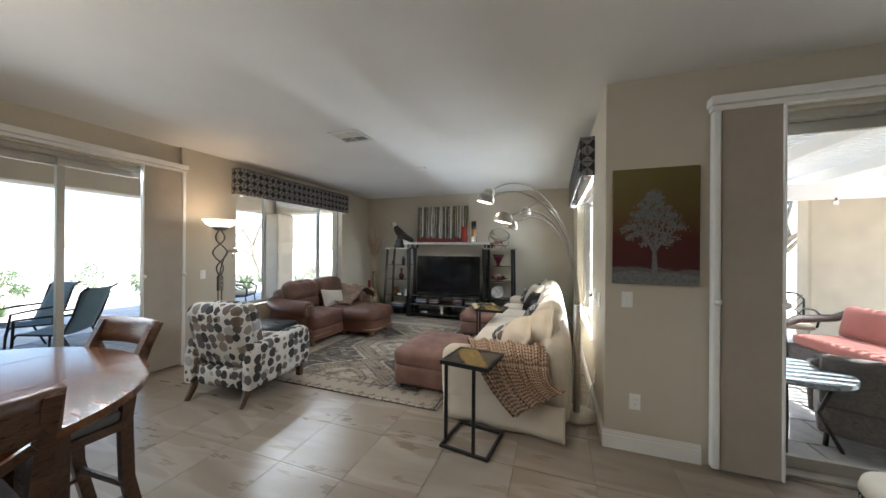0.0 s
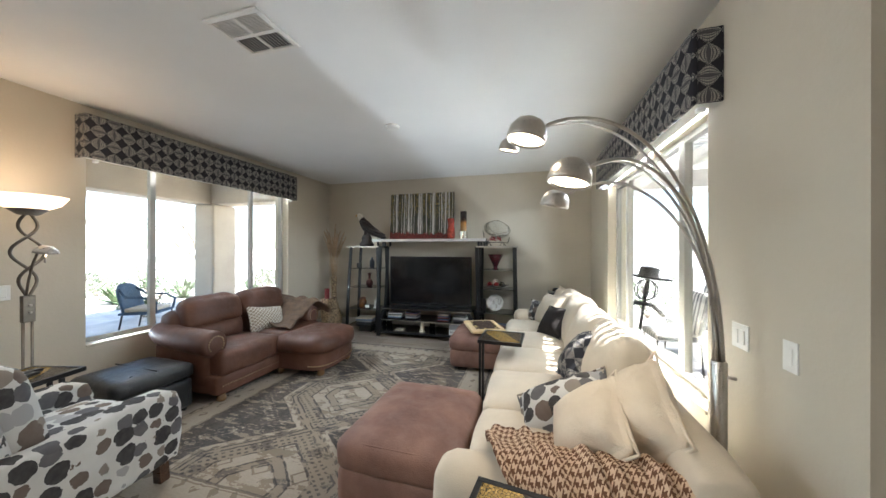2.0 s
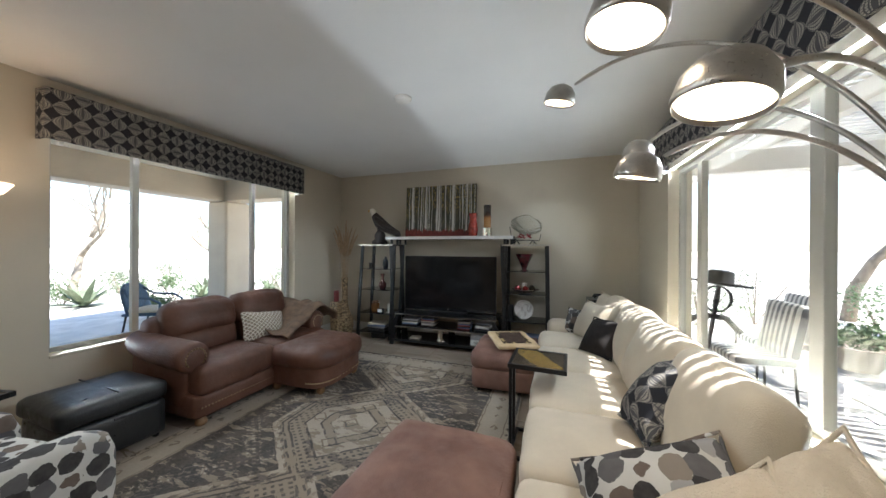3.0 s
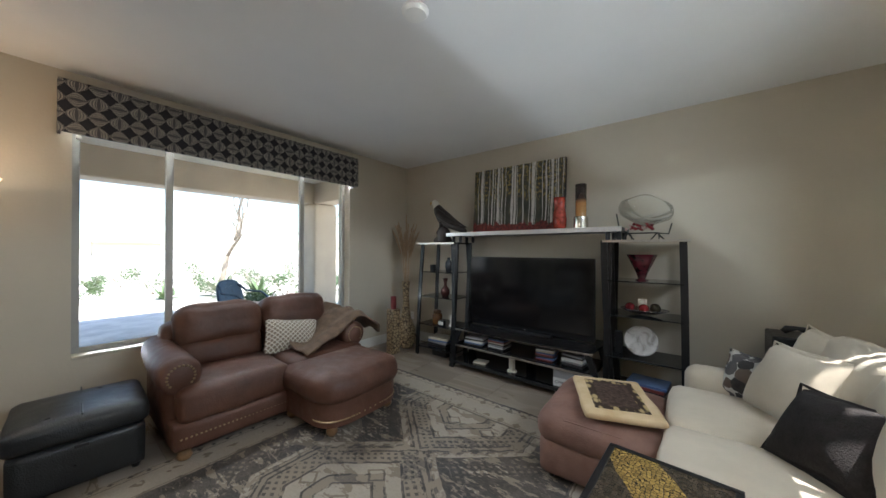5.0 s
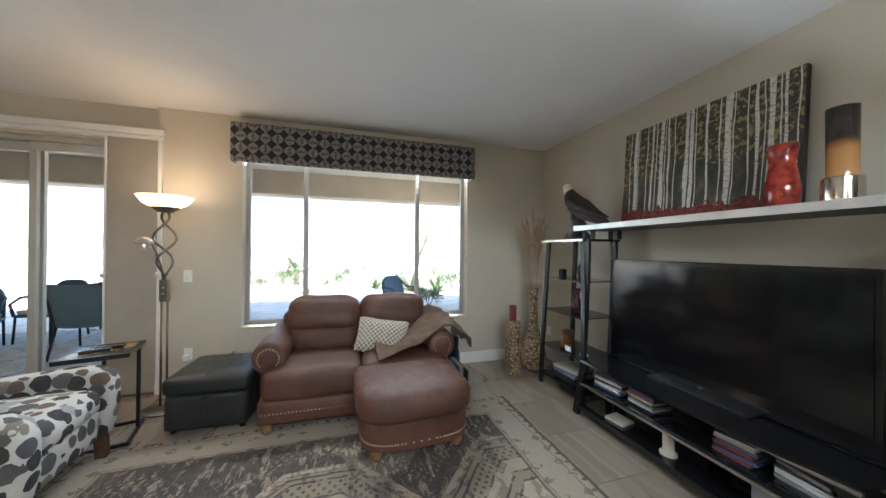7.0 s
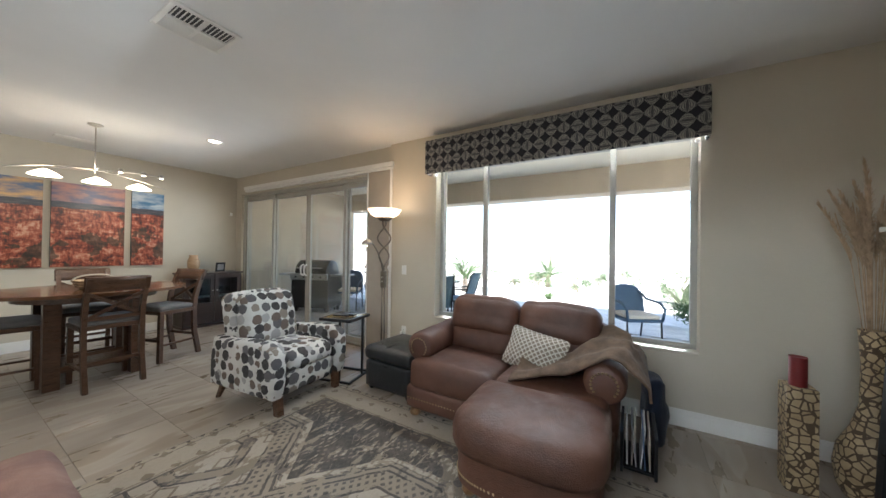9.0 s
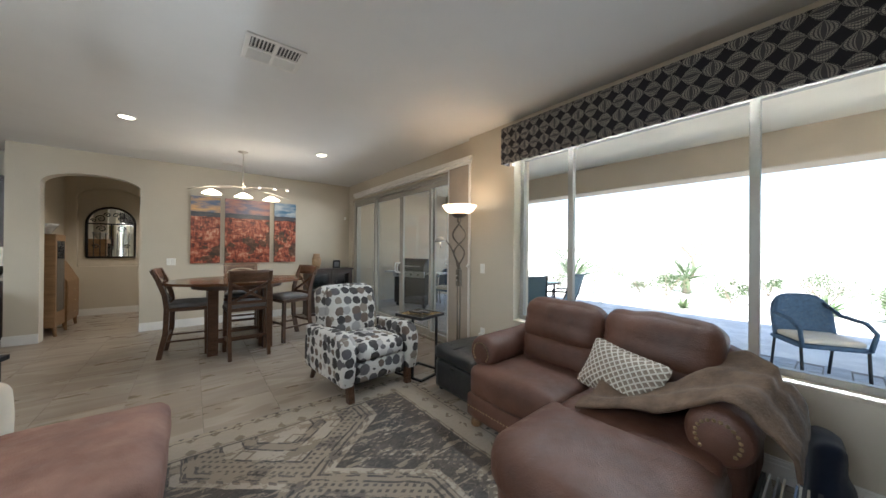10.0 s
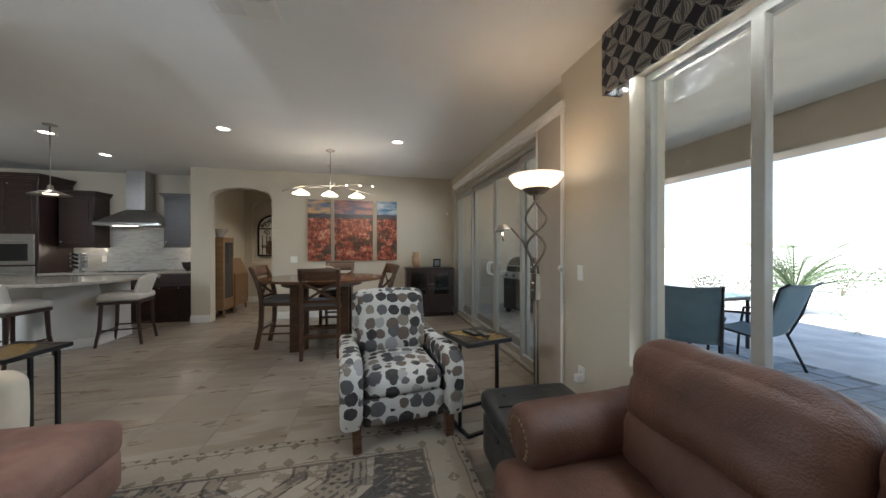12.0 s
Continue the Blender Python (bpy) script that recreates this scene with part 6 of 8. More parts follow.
part("reading_shade", lathe(B(), [(0.0, 0.05), (0.03, 0.045), (0.055, 0.018), (0.062, 0.0), (0.057, 0.0), (0.0, 0.04)], 20), NICKEL, arm, "small nickel dome shade", True, pose(0.255, -0.02, 1.43, 0, 12, 0))
part("bulb", lathe(B(), [(0, 0.004), (0.045, 0.004), (0.045, 0.008), (0, 0.008)], 16), WARMGLOW, arm, "lit bulb", False, pose(0.255, -0.02, 1.43, 0, 12, 0))
part("finger_bar", tube(B(), [(0.255, -0.02, 1.42), (0.245, -0.02, 1.36)], 0.006, 6), NICKEL, arm, "", True)
lamp("torchiere_light", 'POINT', 0.95, (1.0, 0.84, 0.66), pose(-3.80, 3.10, 1.86), size=0.06)
lamp("reading_light", 'SPOT', 1.2, (1.0, 0.75, 0.5), look((-3.545, 3.08, 1.42), (-3.545, 3.08, 0)), cone=100)

AX, AY = 0.449, 3.305
arc = thing("arc_floor_lamp", pose(AX, AY, 0), "brushed nickel arc floor lamp with five lit dome heads", "floor lamp")
part("base", lathe(B(), [(0, 0), (0.17, 0), (0.175, 0.01), (0.165, 0.028), (0.03, 0.034), (0, 0.034)], 36), NICKEL, arc, "", True)
part("post", lathe(B(), [(0, 0.03), (0.029, 0.03), (0.029, 0.985), (0.026, 0.99), (0, 0.99)], 20), NICKEL, arc, "", 40)
part("set_screw", tube(B(), [(0.02, -0.02, 0.93), (0.045, -0.035, 0.93)], 0.007, 8), NICKEL, arc, "", True)
HEADS = [((-0.777, -0.268, 1.945), 0.080, 0), ((-0.894, 0.496, 2.14), 0.068, 1), ((-0.615, -0.272, 1.765), 0.083, 2), ((-0.522, 0.777, 1.945), 0.070, 3), ((-0.628, 0.301, 1.748), 0.078, 4)]
for (hx, hy, hz), r, i in HEADS:
    a = i * 1.2566
    p0 = Vector((0.016 * math.cos(a), 0.016 * math.sin(a), 0.985))
    p3 = Vector((hx, hy, hz))
    flat = Vector((hx, hy, 0)).normalized()
    p3 = p3 - flat * r * 0.95 + Vector((0, 0, 0.02))
    p1 = flat * (0.02 * Vector((hx, hy, 0)).length) + Vector((0.01, 0, 0.985 + (hz - 0.985) * 0.74))
    p2 = p3 - flat * (Vector((hx, hy, 0)).length * 0.48) + Vector((0, 0, 0.16))
    pts = [(1 - t) ** 3 * p0 + 3 * (1 - t) ** 2 * t * p1 + 3 * (1 - t) * t * t * p2 + t ** 3 * p3 for t in (k / 28 for k in range(29))]
    armp = part("arm", tube(B(), pts, [0.0075] * 26 + [0.009, 0.009, 0.006], 8), NICKEL, arc, "", True)
    tilt = pose(hx, hy, hz) @ Matrix.Rotation(radians(14), 4, flat.cross(Vector((0, 0, 1))))
    part("dome", lathe(B(), [(0.0, 0.62 * r), (0.35 * r, 0.58 * r), (0.7 * r, 0.38 * r), (0.93 * r, 0.02 * r), (1.0 * r, -0.45 * r), (0.97 * r, -0.62 * r), (0.93 * r, -0.62 * r), (0.92 * r, 0.0), (0.6 * r, 0.35 * r), (0, 0.5 * r)], 28), NICKEL, armp, "brushed nickel dome", True, tilt)
    part("diffuser", lathe(B(), [(0, -0.50 * r), (0.9 * r, -0.50 * r), (0.9 * r, -0.44 * r), (0, -0.44 * r)], 24), WARMGLOW, armp, "lit frosted disc", False, tilt)
    lamp("arc_light", 'SPOT', 1.2, (1.0, 0.78, 0.55), look((AX + hx, AY + hy, hz - 0.6 * r), (AX + hx + flat.x * 0.2, AY + hy + flat.y * 0.2, 0)), cone=120)

# ---- ceiling fixtures ----
def vent(m, w, d, n, label):
    v = thing("ceiling_vent", m, label, "vent")
    f = 0.03
    part("backing", box(B(), -w / 2 + f, w / 2 - f, -d / 2 + f, d / 2 - f, -0.003, -0.001), plain("vent_dark", (0.10, 0.10, 0.10), 0.8), v)
    for a in ((-w / 2, w / 2, -d / 2, -d / 2 + f), (-w / 2, w / 2, d / 2 - f, d / 2), (-w / 2, -w / 2 + f, -d / 2 + f, d / 2 - f), (w / 2 - f, w / 2, -d / 2 + f, d / 2 - f)):
        part("frame", box(B(), *a, -0.014, -0.001, 0.003, 1), WHITE, v)
    part("divider", box(B(), -w / 2 + f, w / 2 - f, -0.012, 0.012, -0.013, -0.004), WHITE, v)
    part("divider", box(B(), -0.01, 0.01, -d / 2 + f, d / 2 - f, -0.0135, -0.0045), WHITE, v)
    for half in (-1, 1):
        for k in range(n):
            x = -w / 2 + f + (w - 2 * f) * (k + 0.5) / n
            y0, y1 = (0.016, d / 2 - f) if half > 0 else (-d / 2 + f, -0.016)
            if half > 0:
                part("slat", box(B(), -0.006, 0.006, y0, y1, -0.0015, 0.0015), WHITE, v, "", False, pose(x, 0, -0.009, 0, 40, 0))
            else:
                yy = y0 + (y1 - y0) * (k + 0.5) / n
                part("slat", box(B(), -w / 2 + f, w / 2 - f, -0.007, 0.007, -0.0015, 0.0015), WHITE, v, "", False, pose(0, yy, -0.009, 35, 0, 0))
    return v


vent(pose(-1.90, 3.215, H), 0.37, 0.34, 14, "white ceiling air vent with slats")
vent(pose(-2.02, -0.57, H), 0.36, 0.14, 10, "white ceiling air vent near the dining wall")
solo("smoke_detector", lathe(B(), [(0, 0), (0.075, 0), (0.075, -0.012), (0.06, -0.028), (0.0, -0.032)], 28), PLATE, "round white smoke detector on the ceiling", "detector", pose(-1.70, 4.73, H - 0.0005), 40)
# The last row is an added, unseen light that only brightens the hall.
for i, (x, y, e) in enumerate(((-0.89, 0.99, 6.5), (-2.95, 0.95, 5.5), (1.28, 0.40, 5.0), (1.34, -0.56, 2.6), (-1.0, -2.3, 30))):
    c = thing("recessed_light", pose(x, y, H), "lit recessed ceiling light with a white trim", "ceiling light", "recessed ceiling lights")
    part("trim", lathe(B(), [(0.062, -0.002), (0.085, -0.002), (0.086, -0.006), (0.064, -0.010), (0.062, -0.002)], 28), WHITE, c, "", True)
    part("lens", lathe(B(), [(0, -0.004), (0.063, -0.004), (0.063, -0.007), (0, -0.007)], 24), CANGLOW, c, "lit lens")
    lamp("can_light", 'SPOT', e, (1.0, 0.89, 0.74), look((x, y, H - 0.02), (x, y, 0)), cone=130, size=0.06)
for x, y in ((-6.0, 1.5), (-6.0, 4.7)):
    c = thing("recessed_light", pose(x, y, 3.0), "lit recessed light in the patio ceiling", "ceiling light", "recessed ceiling lights")
    part("trim", lathe(B(), [(0.062, -0.002), (0.085, -0.002), (0.086, -0.006), (0.064, -0.010), (0.062, -0.002)], 24), WHITE, c, "", True)
    part("lens", lathe(B(), [(0, -0.004), (0.063, -0.004), (0.063, -0.007), (0, -0.007)], 20), CANGLOW, c, "lit lens")


# ---- wall plates ----
def plate(m, n, label, kind):
    """A cover plate whose face looks along +x, with n rockers, or two sockets for n = 0."""
    p = thing("light_switch" if kind == "switch" else "outlet", m, label, kind)
    w = 0.072 if n < 2 else 0.118
    part("cover", box(B(), 0.0, 0.006, -w / 2, w / 2, -0.058, 0.058, 0.003), PLATE, p)
    for k in range(n):
        y = (k - (n - 1) / 2) * 0.046
        part("rocker", box(B(), 0.006, 0.010, y - 0.016, y + 0.016, -0.033, 0.033, 0.002, 1), PLATE, p)
    if n == 0:
        for z in (-0.02, 0.02):
            s = part("socket", lathe(B(), [(0, 0.0), (0.016, 0.0), (0.016, 0.003), (0, 0.003)], 16), PLATE, p, "", False, pose(0.0055, 0, z, 0, 90, 0))
            for y in (-0.006, 0.006):
                part("slot", box(B(), 0.0086, 0.0092, y - 0.0012, y + 0.0012, z - 0.004, z + 0.005), BLACKSTEEL, p)
    return p


plate(pose(X_WIN, 3.12, 1.12), 1, "white rocker switch on the tan wall", "switch")
ow = plate(pose(X_WIN, 3.13, 0.36), 0, "white outlet with a plug-in adapter", "outlet")
part("adapter", box(B(), 0.009, 0.05, -0.03, 0.02, -0.055, -0.004, 0.006), PLATE, ow)
plate(pose(0.765, Y_T, 1.115, 0, 0, -90), 1, "white rocker switch below the tree picture", "switch")
plate(pose(0.82, Y_T, 0.365, 0, 0, -90), 0, "white double outlet above the baseboard", "outlet")
plate(pose(X_E, 3.48, 1.06, 0, 0, 180), 2, "white double rocker switch by the window", "switch")
plate(pose(X_E, 3.19, 1.06, 0, 0, 180), 1, "white rocker switch by the wall's corner", "switch")
plate(pose(X_E, 3.47, 0.30, 0, 0, 180), 0, "white outlet behind the arc lamp", "outlet")
plate(pose(-1.18, Y_D, 1.10, 0, 0, 90), 2, "white double switch beside the arch", "switch")
plate(pose(-4.02, Y_N, 0.36, 0, 0, -90), 0, "white outlet in the room's corner", "outlet")
solo("wall_sensor", box(B(), 0, 0.02, -0.02, 0.02, -0.03, 0.03, 0.004), PLATE, "small white sensor on the dining wall", "sensor", pose(-4.12, Y_D, 2.02, 0, 0, 90))
solo("power_cord", tube(B(), [(0.61, 3.46, 0.28), (0.57, 3.47, 0.15), (0.56, 3.5, 0.03), (0.52, 3.42, 0.008), (0.47, 3.40, 0.02)], 0.004, 6), PLATE, "white power cord of the arc lamp", "cord", None, True)


# ---- tree picture ----
def m_metalpic():
    m = Mat("painted_metal", 0.28, 0.75)
    o = m.xyz()
    z = m.math('ADD', o[2], m.math('MULTIPLY', m.noise(5, m.mapped((1, 1, 3)), 4, 0.6, 1.0), 0.10))
    c = m.ramp(m.math('ADD', m.math('DIVIDE', z, 0.9), 0.45), [(0.16, (0.12, 0.115, 0.11)), (0.175, (0.062, 0.017, 0.017)), (0.40, (0.085, 0.026, 0.019)), (0.52, (0.115, 0.06, 0.026)), (0.68, (0.145, 0.10, 0.036)), (1.0, (0.165, 0.135, 0.05))])
    m.color(c)
    return m.bump(m.noise(70, m.mapped((0.2, 1, 1)), 3), 0.25, 0.003).m


SILVERLEAF = plain("etched_silver", (0.19, 0.187, 0.185), 0.55, 0.7, var=0.25, scale=40, bump=0.3)
tp = thing("tree_picture", pose(0.932, Y_T - 0.002, 1.655), "painted metal picture of a silver tree at sunset", "picture")
part("panel", box(B(), -0.27, 0.27, -0.024, 0.0, -0.42, 0.42, 0.002, 1), m_metalpic(), tp)
bm = B()
fr = random.Random(3)
def twig(p, a, ln, w, depth):
    q = (p[0] + ln * math.sin(a), p[1] + ln * math.cos(a))
    nx, nz = math.cos(a) * w, -math.sin(a) * w
    poly(bm, [(p[0] - nx, p[1] - nz), (q[0] - nx * 0.6, q[1] - nz * 0.6), (q[0] + nx * 0.6, q[1] + nz * 0.6), (p[0] + nx, p[1] + nz)], -0.0262 - 0.0001 * depth, -0.0245, 'y')
    if depth:
        for da in (-0.42, 0.02, 0.42):
            twig(q, a * 0.8 + da + fr.uniform(-0.12, 0.12), ln * fr.uniform(0.62, 0.8), w * 0.55, depth - 1)
twig((0.0, -0.345), 0.0, 0.16, 0.020, 4)
part("tree", bm, SILVERLEAF, tp, "etched silver trunk and limbs")
bm = B()
for j in range(95):
    zc = -0.13 + 0.37 * fr.random() ** 1.25
    wide = 0.195 * (1.0 - max(0.0, zc + 0.02) / 0.30) if zc > -0.02 else 0.195 - 0.5 * (-0.02 - zc)
    xc = -0.01 + fr.uniform(-1, 1) * max(wide, 0.02)
    for i in range(15):
        x, z = xc + fr.gauss(0, 0.014), zc + fr.gauss(0, 0.011)
        s, t = fr.uniform(0.004, 0.009), fr.uniform(0, 1)
        poly(bm, [(x + s * math.cos(t + k * 1.257) * (1 if k % 2 else 0.7), z + s * math.sin(t + k * 1.257)) for k in range(5)], -0.0268 - 0.0004 * fr.random(), -0.0245, 'y')
tagged(part("leaves", bm, SILVERLEAF, tp, "etched silver leaves"), kind="stuff")
part("ground_band", poly(B(), [(-0.268, -0.418), (0.268, -0.418), (0.268, -0.355), (0.15, -0.33), (0.0, -0.335), (-0.14, -0.322), (-0.268, -0.345)], -0.0265, -0.0245, 'y'), SILVERLEAF, tp, "etched silver ground")

# ---- dining corner ----
DT = Vector((-1.96, 0.64, 0))
dt = thing("dining_table", pose(DT.x, DT.y, 0), "round dark wooden counter-height dining table with post legs", "table")
a_n = 48
edge = [(0.80 * math.cos(2 * math.pi * i / a_n), 0.64 * math.sin(2 * math.pi * i / a_n)) for i in range(a_n)]
bm = poly(B(), edge, 0.885, 0.915)
bmesh.ops.bevel(bm, geom=[e for e in bm.edges if abs(e.verts[0].co.z - e.verts[1].co.z) < 1e-5], offset=0.008, segments=2, profile=0.5, affect='EDGES')
part("tabletop", bm, TABLEWOOD, dt, "polished reddish-brown top", 20)
for x in (-0.25, 0.25):
    part("leaf_seam", box(B(), x - 0.0015, x + 0.0015, -0.60, 0.60, 0.9135, 0.9156), ESPRESSO, dt)
part("apron", lathe(B(), [(0.50, 0.82), (0.52, 0.82), (0.52, 0.884), (0.50, 0.884), (0.50, 0.82)], 32), WALNUT, dt, "", 40)
for x in (-0.30, 0.30):
    for y in (-0.26, 0.26):
        part("leg", poly(B(), [(x - 0.055, y - 0.055), (x + 0.055, y - 0.055), (x + 0.055, y + 0.055), (x - 0.055, y + 0.055)], 0, 0.882), WALNUT, dt)
part("lower_shelf", box(B(), -0.245, 0.245, -0.20, 0.20, 0.16, 0.19, 0.004), WALNUT, dt)
for y in (-0.26, 0.26):
    part("stretcher", box(B(), -0.244, 0.244, y - 0.02, y + 0.02, 0.14, 0.20, 0.003), WALNUT, dt)


def dining_chair(m):
    """Counter chair with an X back; it looks along +y."""
    c = thing("dining_chair", m, "dark wooden counter chair with a crossed back and grey seat", "chair", "chairs round the table")
    for s in (-1, 1):
        part("leg", bar(B(), (s * 0.20, 0.19, 0.58), (s * 0.205, 0.20, 0.0), 0.042), WALNUT, c)
        pts = [(-0.26, 0.0), (-0.20, 0.30), (-0.19, 0.60), (-0.21, 0.76), (-0.27, 0.94), (-0.325, 1.06)]
        bm = B()
        rings = [[bm.verts.new((s * 0.205 + a * 0.019, y + b * 0.026, z)) for a, b in ((-1, -1), (1, -1), (1, 1), (-1, 1))] for y, z in pts]
        for p, q in zip(rings, rings[1:]):
            for k in range(4):
                bm.faces.new((p[k], p[(k + 1) % 4], q[(k + 1) % 4], q[k]))
        bm.faces.new(rings[0][::-1])
        bm.faces.new(rings[-1])
        part("back_post", bm, WALNUT, c)
        part("side_stretcher", bar(B(), (s * 0.205, 0.185, 0.20), (s * 0.205, -0.20, 0.20), 0.02, 0.03), WALNUT, c)
    part("foot_rail", box(B(), -0.186, 0.186, 0.187, 0.207, 0.24, 0.275, 0.003), WALNUT, c)
    part("foot_rail", box(B(), -0.186, 0.186, -0.215, -0.195, 0.24, 0.27, 0.003), WALNUT, c)
    part("seat_frame", box(B(), -0.23, 0.23, -0.19, 0.22, 0.56, 0.605, 0.008), WALNUT, c)
    part("seat", soft(0.44, 0.40, 0.06, 0.025, 8, (0, 0, 0.012), (0, 0.02, 0.630)), SEATGREY, c, "grey padded seat", True)
    part("top_rail", sheet(B(), lambda u, v: Vector(((u - 0.5) * 0.47, -0.285 - 0.045 * (1 - (2 * u - 1) ** 2) - 0.04 * v, 0.935 + 0.135 * v)), 10, 3, 0.024), WALNUT, c, "", True)
    part("cross_bar", bar(B(), (-0.185, -0.215, 0.68), (0.185, -0.285, 0.91), 0.03, 0.018), WALNUT, c)
    part("cross_bar", bar(B(), (0.185, -0.20, 0.68), (-0.185, -0.27, 0.91), 0.03, 0.018), WALNUT, c)
    part("lower_rail", box(B(), -0.186, 0.186, -0.215, -0.195, 0.655, 0.69, 0.003), WALNUT, c)
    return c


dc = dining_chair(pose(-2.0, 1.02, 0, 0, 0, 183))
copy_thing(dc, pose(-1.43, 0.55, 0, 0, 0, 84))
copy_thing(dc, pose(-2.06, -0.04, 0, 0, 0, -4))
copy_thing(dc, pose(-2.60, 0.60, 0, 0, 0, -72))
WICKER = plain("woven_basket", (0.30, 0.20, 0.11), 0.8, var=0.4, scale=30, bump=0.8, bscale=90)
bk = thing("basket", pose(-1.98, 0.66, 0.915), "woven oval basket with a looped handle on the table", "basket")
part("body", lathe(B(), [(0, 0), (0.10, 0), (0.14, 0.04), (0.165, 0.09), (0.155, 0.09), (0.13, 0.045), (0.09, 0.012), (0, 0.012)], 28), WICKER, bk, "", True)
for k in range(3):
    z = 0.03 + 0.025 * k
    part("weave_ring", tube(B(), [((0.134 + 0.012 * k) * math.cos(a), (0.134 + 0.012 * k) * math.sin(a), z) for a in (2 * math.pi * i / 28 for i in range(29))], 0.009, 6), WICKER, bk, "", True)
part("handle", tube(B(), [(0.16 * math.cos(a), 0.02, 0.085 + 0.06 * math.sin(a)) for a in (math.pi * i / 14 for i in range(15))], 0.008, 6), PAPERS[5], bk, "pale bent handle", True)

# chandelier
chd = thing("chandelier", pose(-2.02, 0.36, H), "brushed nickel chandelier with curved arms and lit shades", "chandelier")
part("canopy", lathe(B(), [(0, -0.001), (0.065, -0.001), (0.065, -0.012), (0.02, -0.028), (0, -0.03)], 24), NICKEL, chd, "", True)
part("rod", tube(B(), [(0, 0, -0.02), (0, 0, -0.56)], 0.007, 8), NICKEL, chd, "", True)
wave = lambda x, ph: 0.07 * math.sin(x * 4.2 + ph)
part("arm", tube(B(), [(x, wave(x, 0.0) + 0.08, -0.53 - 0.10 * (x / 0.6) ** 2) for x in (-0.62 + 1.24 * i / 24 for i in range(25))], 0.008, 8), NICKEL, chd, "", True)
part("arm", tube(B(), [(x, -wave(x, 0.3) - 0.10, -0.50 - 0.03 * math.sin(x * 3)) for x in (-0.62 + 1.0 * i / 24 for i in range(25))], 0.007, 8), NICKEL, chd, "", True)
for x in (0.37, 0.0, -0.37):
    y = wave(x, 0.0) + 0.08
    part("stem", tube(B(), [(x, y, -0.53 - 0.10 * (x / 0.6) ** 2), (x, y, -0.60)], 0.006, 6), NICKEL, chd)
    part("shade", lathe(B(), [(0.018, 0.05), (0.03, 0.045), (0.075, 0.018), (0.115, -0.012), (0.11, -0.014), (0.0, -0.022)], 28, (x, y, -0.66)), emit("shade_glow", (1.0, 0.86, 0.66), 2.2) if x == 0.37 else bpy.data.materials["shade_glow"], chd, "lit frosted disc shade", True)
# Small knobs along the rear arm; the glowing disc under each is added.
for x in (-0.60, -0.42, -0.22, -0.03):
    y = -wave(x, 0.3) - 0.10
    sp = part("spot_head", lathe(B(), [(0, 0.03), (0.018, 0.025), (0.026, 0.0), (0.026, -0.02), (0, -0.02)], 14, (x, y, -0.47)), NICKEL, chd, "small nickel knob on the rear arm", True)
    part("knob_glow", lathe(B(), [(0, -0.0212), (0.02, -0.0212), (0.02, -0.024), (0, -0.024)], 12, (x, y, -0.47)), CANGLOW, sp, "lit lens")
lamp("chandelier_light", 'POINT', 2.2, (1.0, 0.88, 0.72), pose(-1.65, 0.45, 1.98), size=0.08)
lamp("chandelier_light", 'POINT', 2.2, (1.0, 0.88, 0.72), pose(-2.40, 0.45, 1.98), size=0.08)
# Added fill that brightens the canyon prints; no fixture there gives it.
lamp("print_fill_light", 'SPOT', 5, (1.0, 0.86, 0.66), look((-2.5, 0.22, 2.24), (-2.62, Y_D, 1.95)), cone=50)


def m_canyon(seed):
    """Red rock spires under a stormy sunset sky."""
    m = Mat("canyon_photo_%s" % "abc"[seed], 0.4)
    o = m.xyz()
    z, x = o[2], o[0]
    rock = m.noise(4.6, m.mapped((1.2, 1, 2.6), (0, 0, 0), (seed * 3.1, 0, seed)), 8, 0.68, 0.6)
    spire = m.noise(16, m.mapped((2.2, 1, 0.7), (0, 0, 0), (seed * 2, 0, 0)), 5, 0.6)
    c = m.ramp(m.math('ADD', m.math('MULTIPLY', rock, 0.6), m.math('MULTIPLY', spire, 0.4)), [(0.38, (0.022, 0.008, 0.010)), (0.46, (0.15, 0.030, 0.018)), (0.52, (0.34, 0.082, 0.04)), (0.58, (0.52, 0.24, 0.15)), (0.66, (0.62, 0.42, 0.32))])
    dark = m.math('MULTIPLY', m.math('GREATER_THAN', m.noise(3.0, m.mapped((1, 1, 1), (0, 0, 0), (seed * 5.3, 1, 0)), 4), 0.56), m.math('LESS_THAN', z, 0.2))
    c = m.mix(m.math('MULTIPLY', dark, 0.75), c, (0.022, 0.028, 0.018))
    far = m.ramp(m.noise(9, m.mapped((1, 1, 9)), 3), [(0.4, (0.03, 0.035, 0.05)), (0.7, (0.09, 0.085, 0.09))])
    hz = m.math('ADD', z, m.math('MULTIPLY', m.noise(5, detail=3), 0.05))
    c = m.mix(m.math('GREATER_THAN', hz, 0.255), c, far)
    cloud = m.noise(3.4, m.mapped((1, 1, 3.2), (0, 0, 0), (seed * 4.0, 0, 2)), 6, 0.6)
    sky_c = (((0.62, 0.36, 0.14), (0.10, 0.14, 0.22)), ((0.42, 0.20, 0.16), (0.10, 0.10, 0.16)), ((0.05, 0.15, 0.27), (0.42, 0.46, 0.5)))[seed]
    skyc = m.ramp(cloud, [(0.4, sky_c[1]), (0.62, sky_c[0])])
    c = m.mix(m.math('GREATER_THAN', hz, 0.335), c, skyc)
    m.color(c)
    return m.m


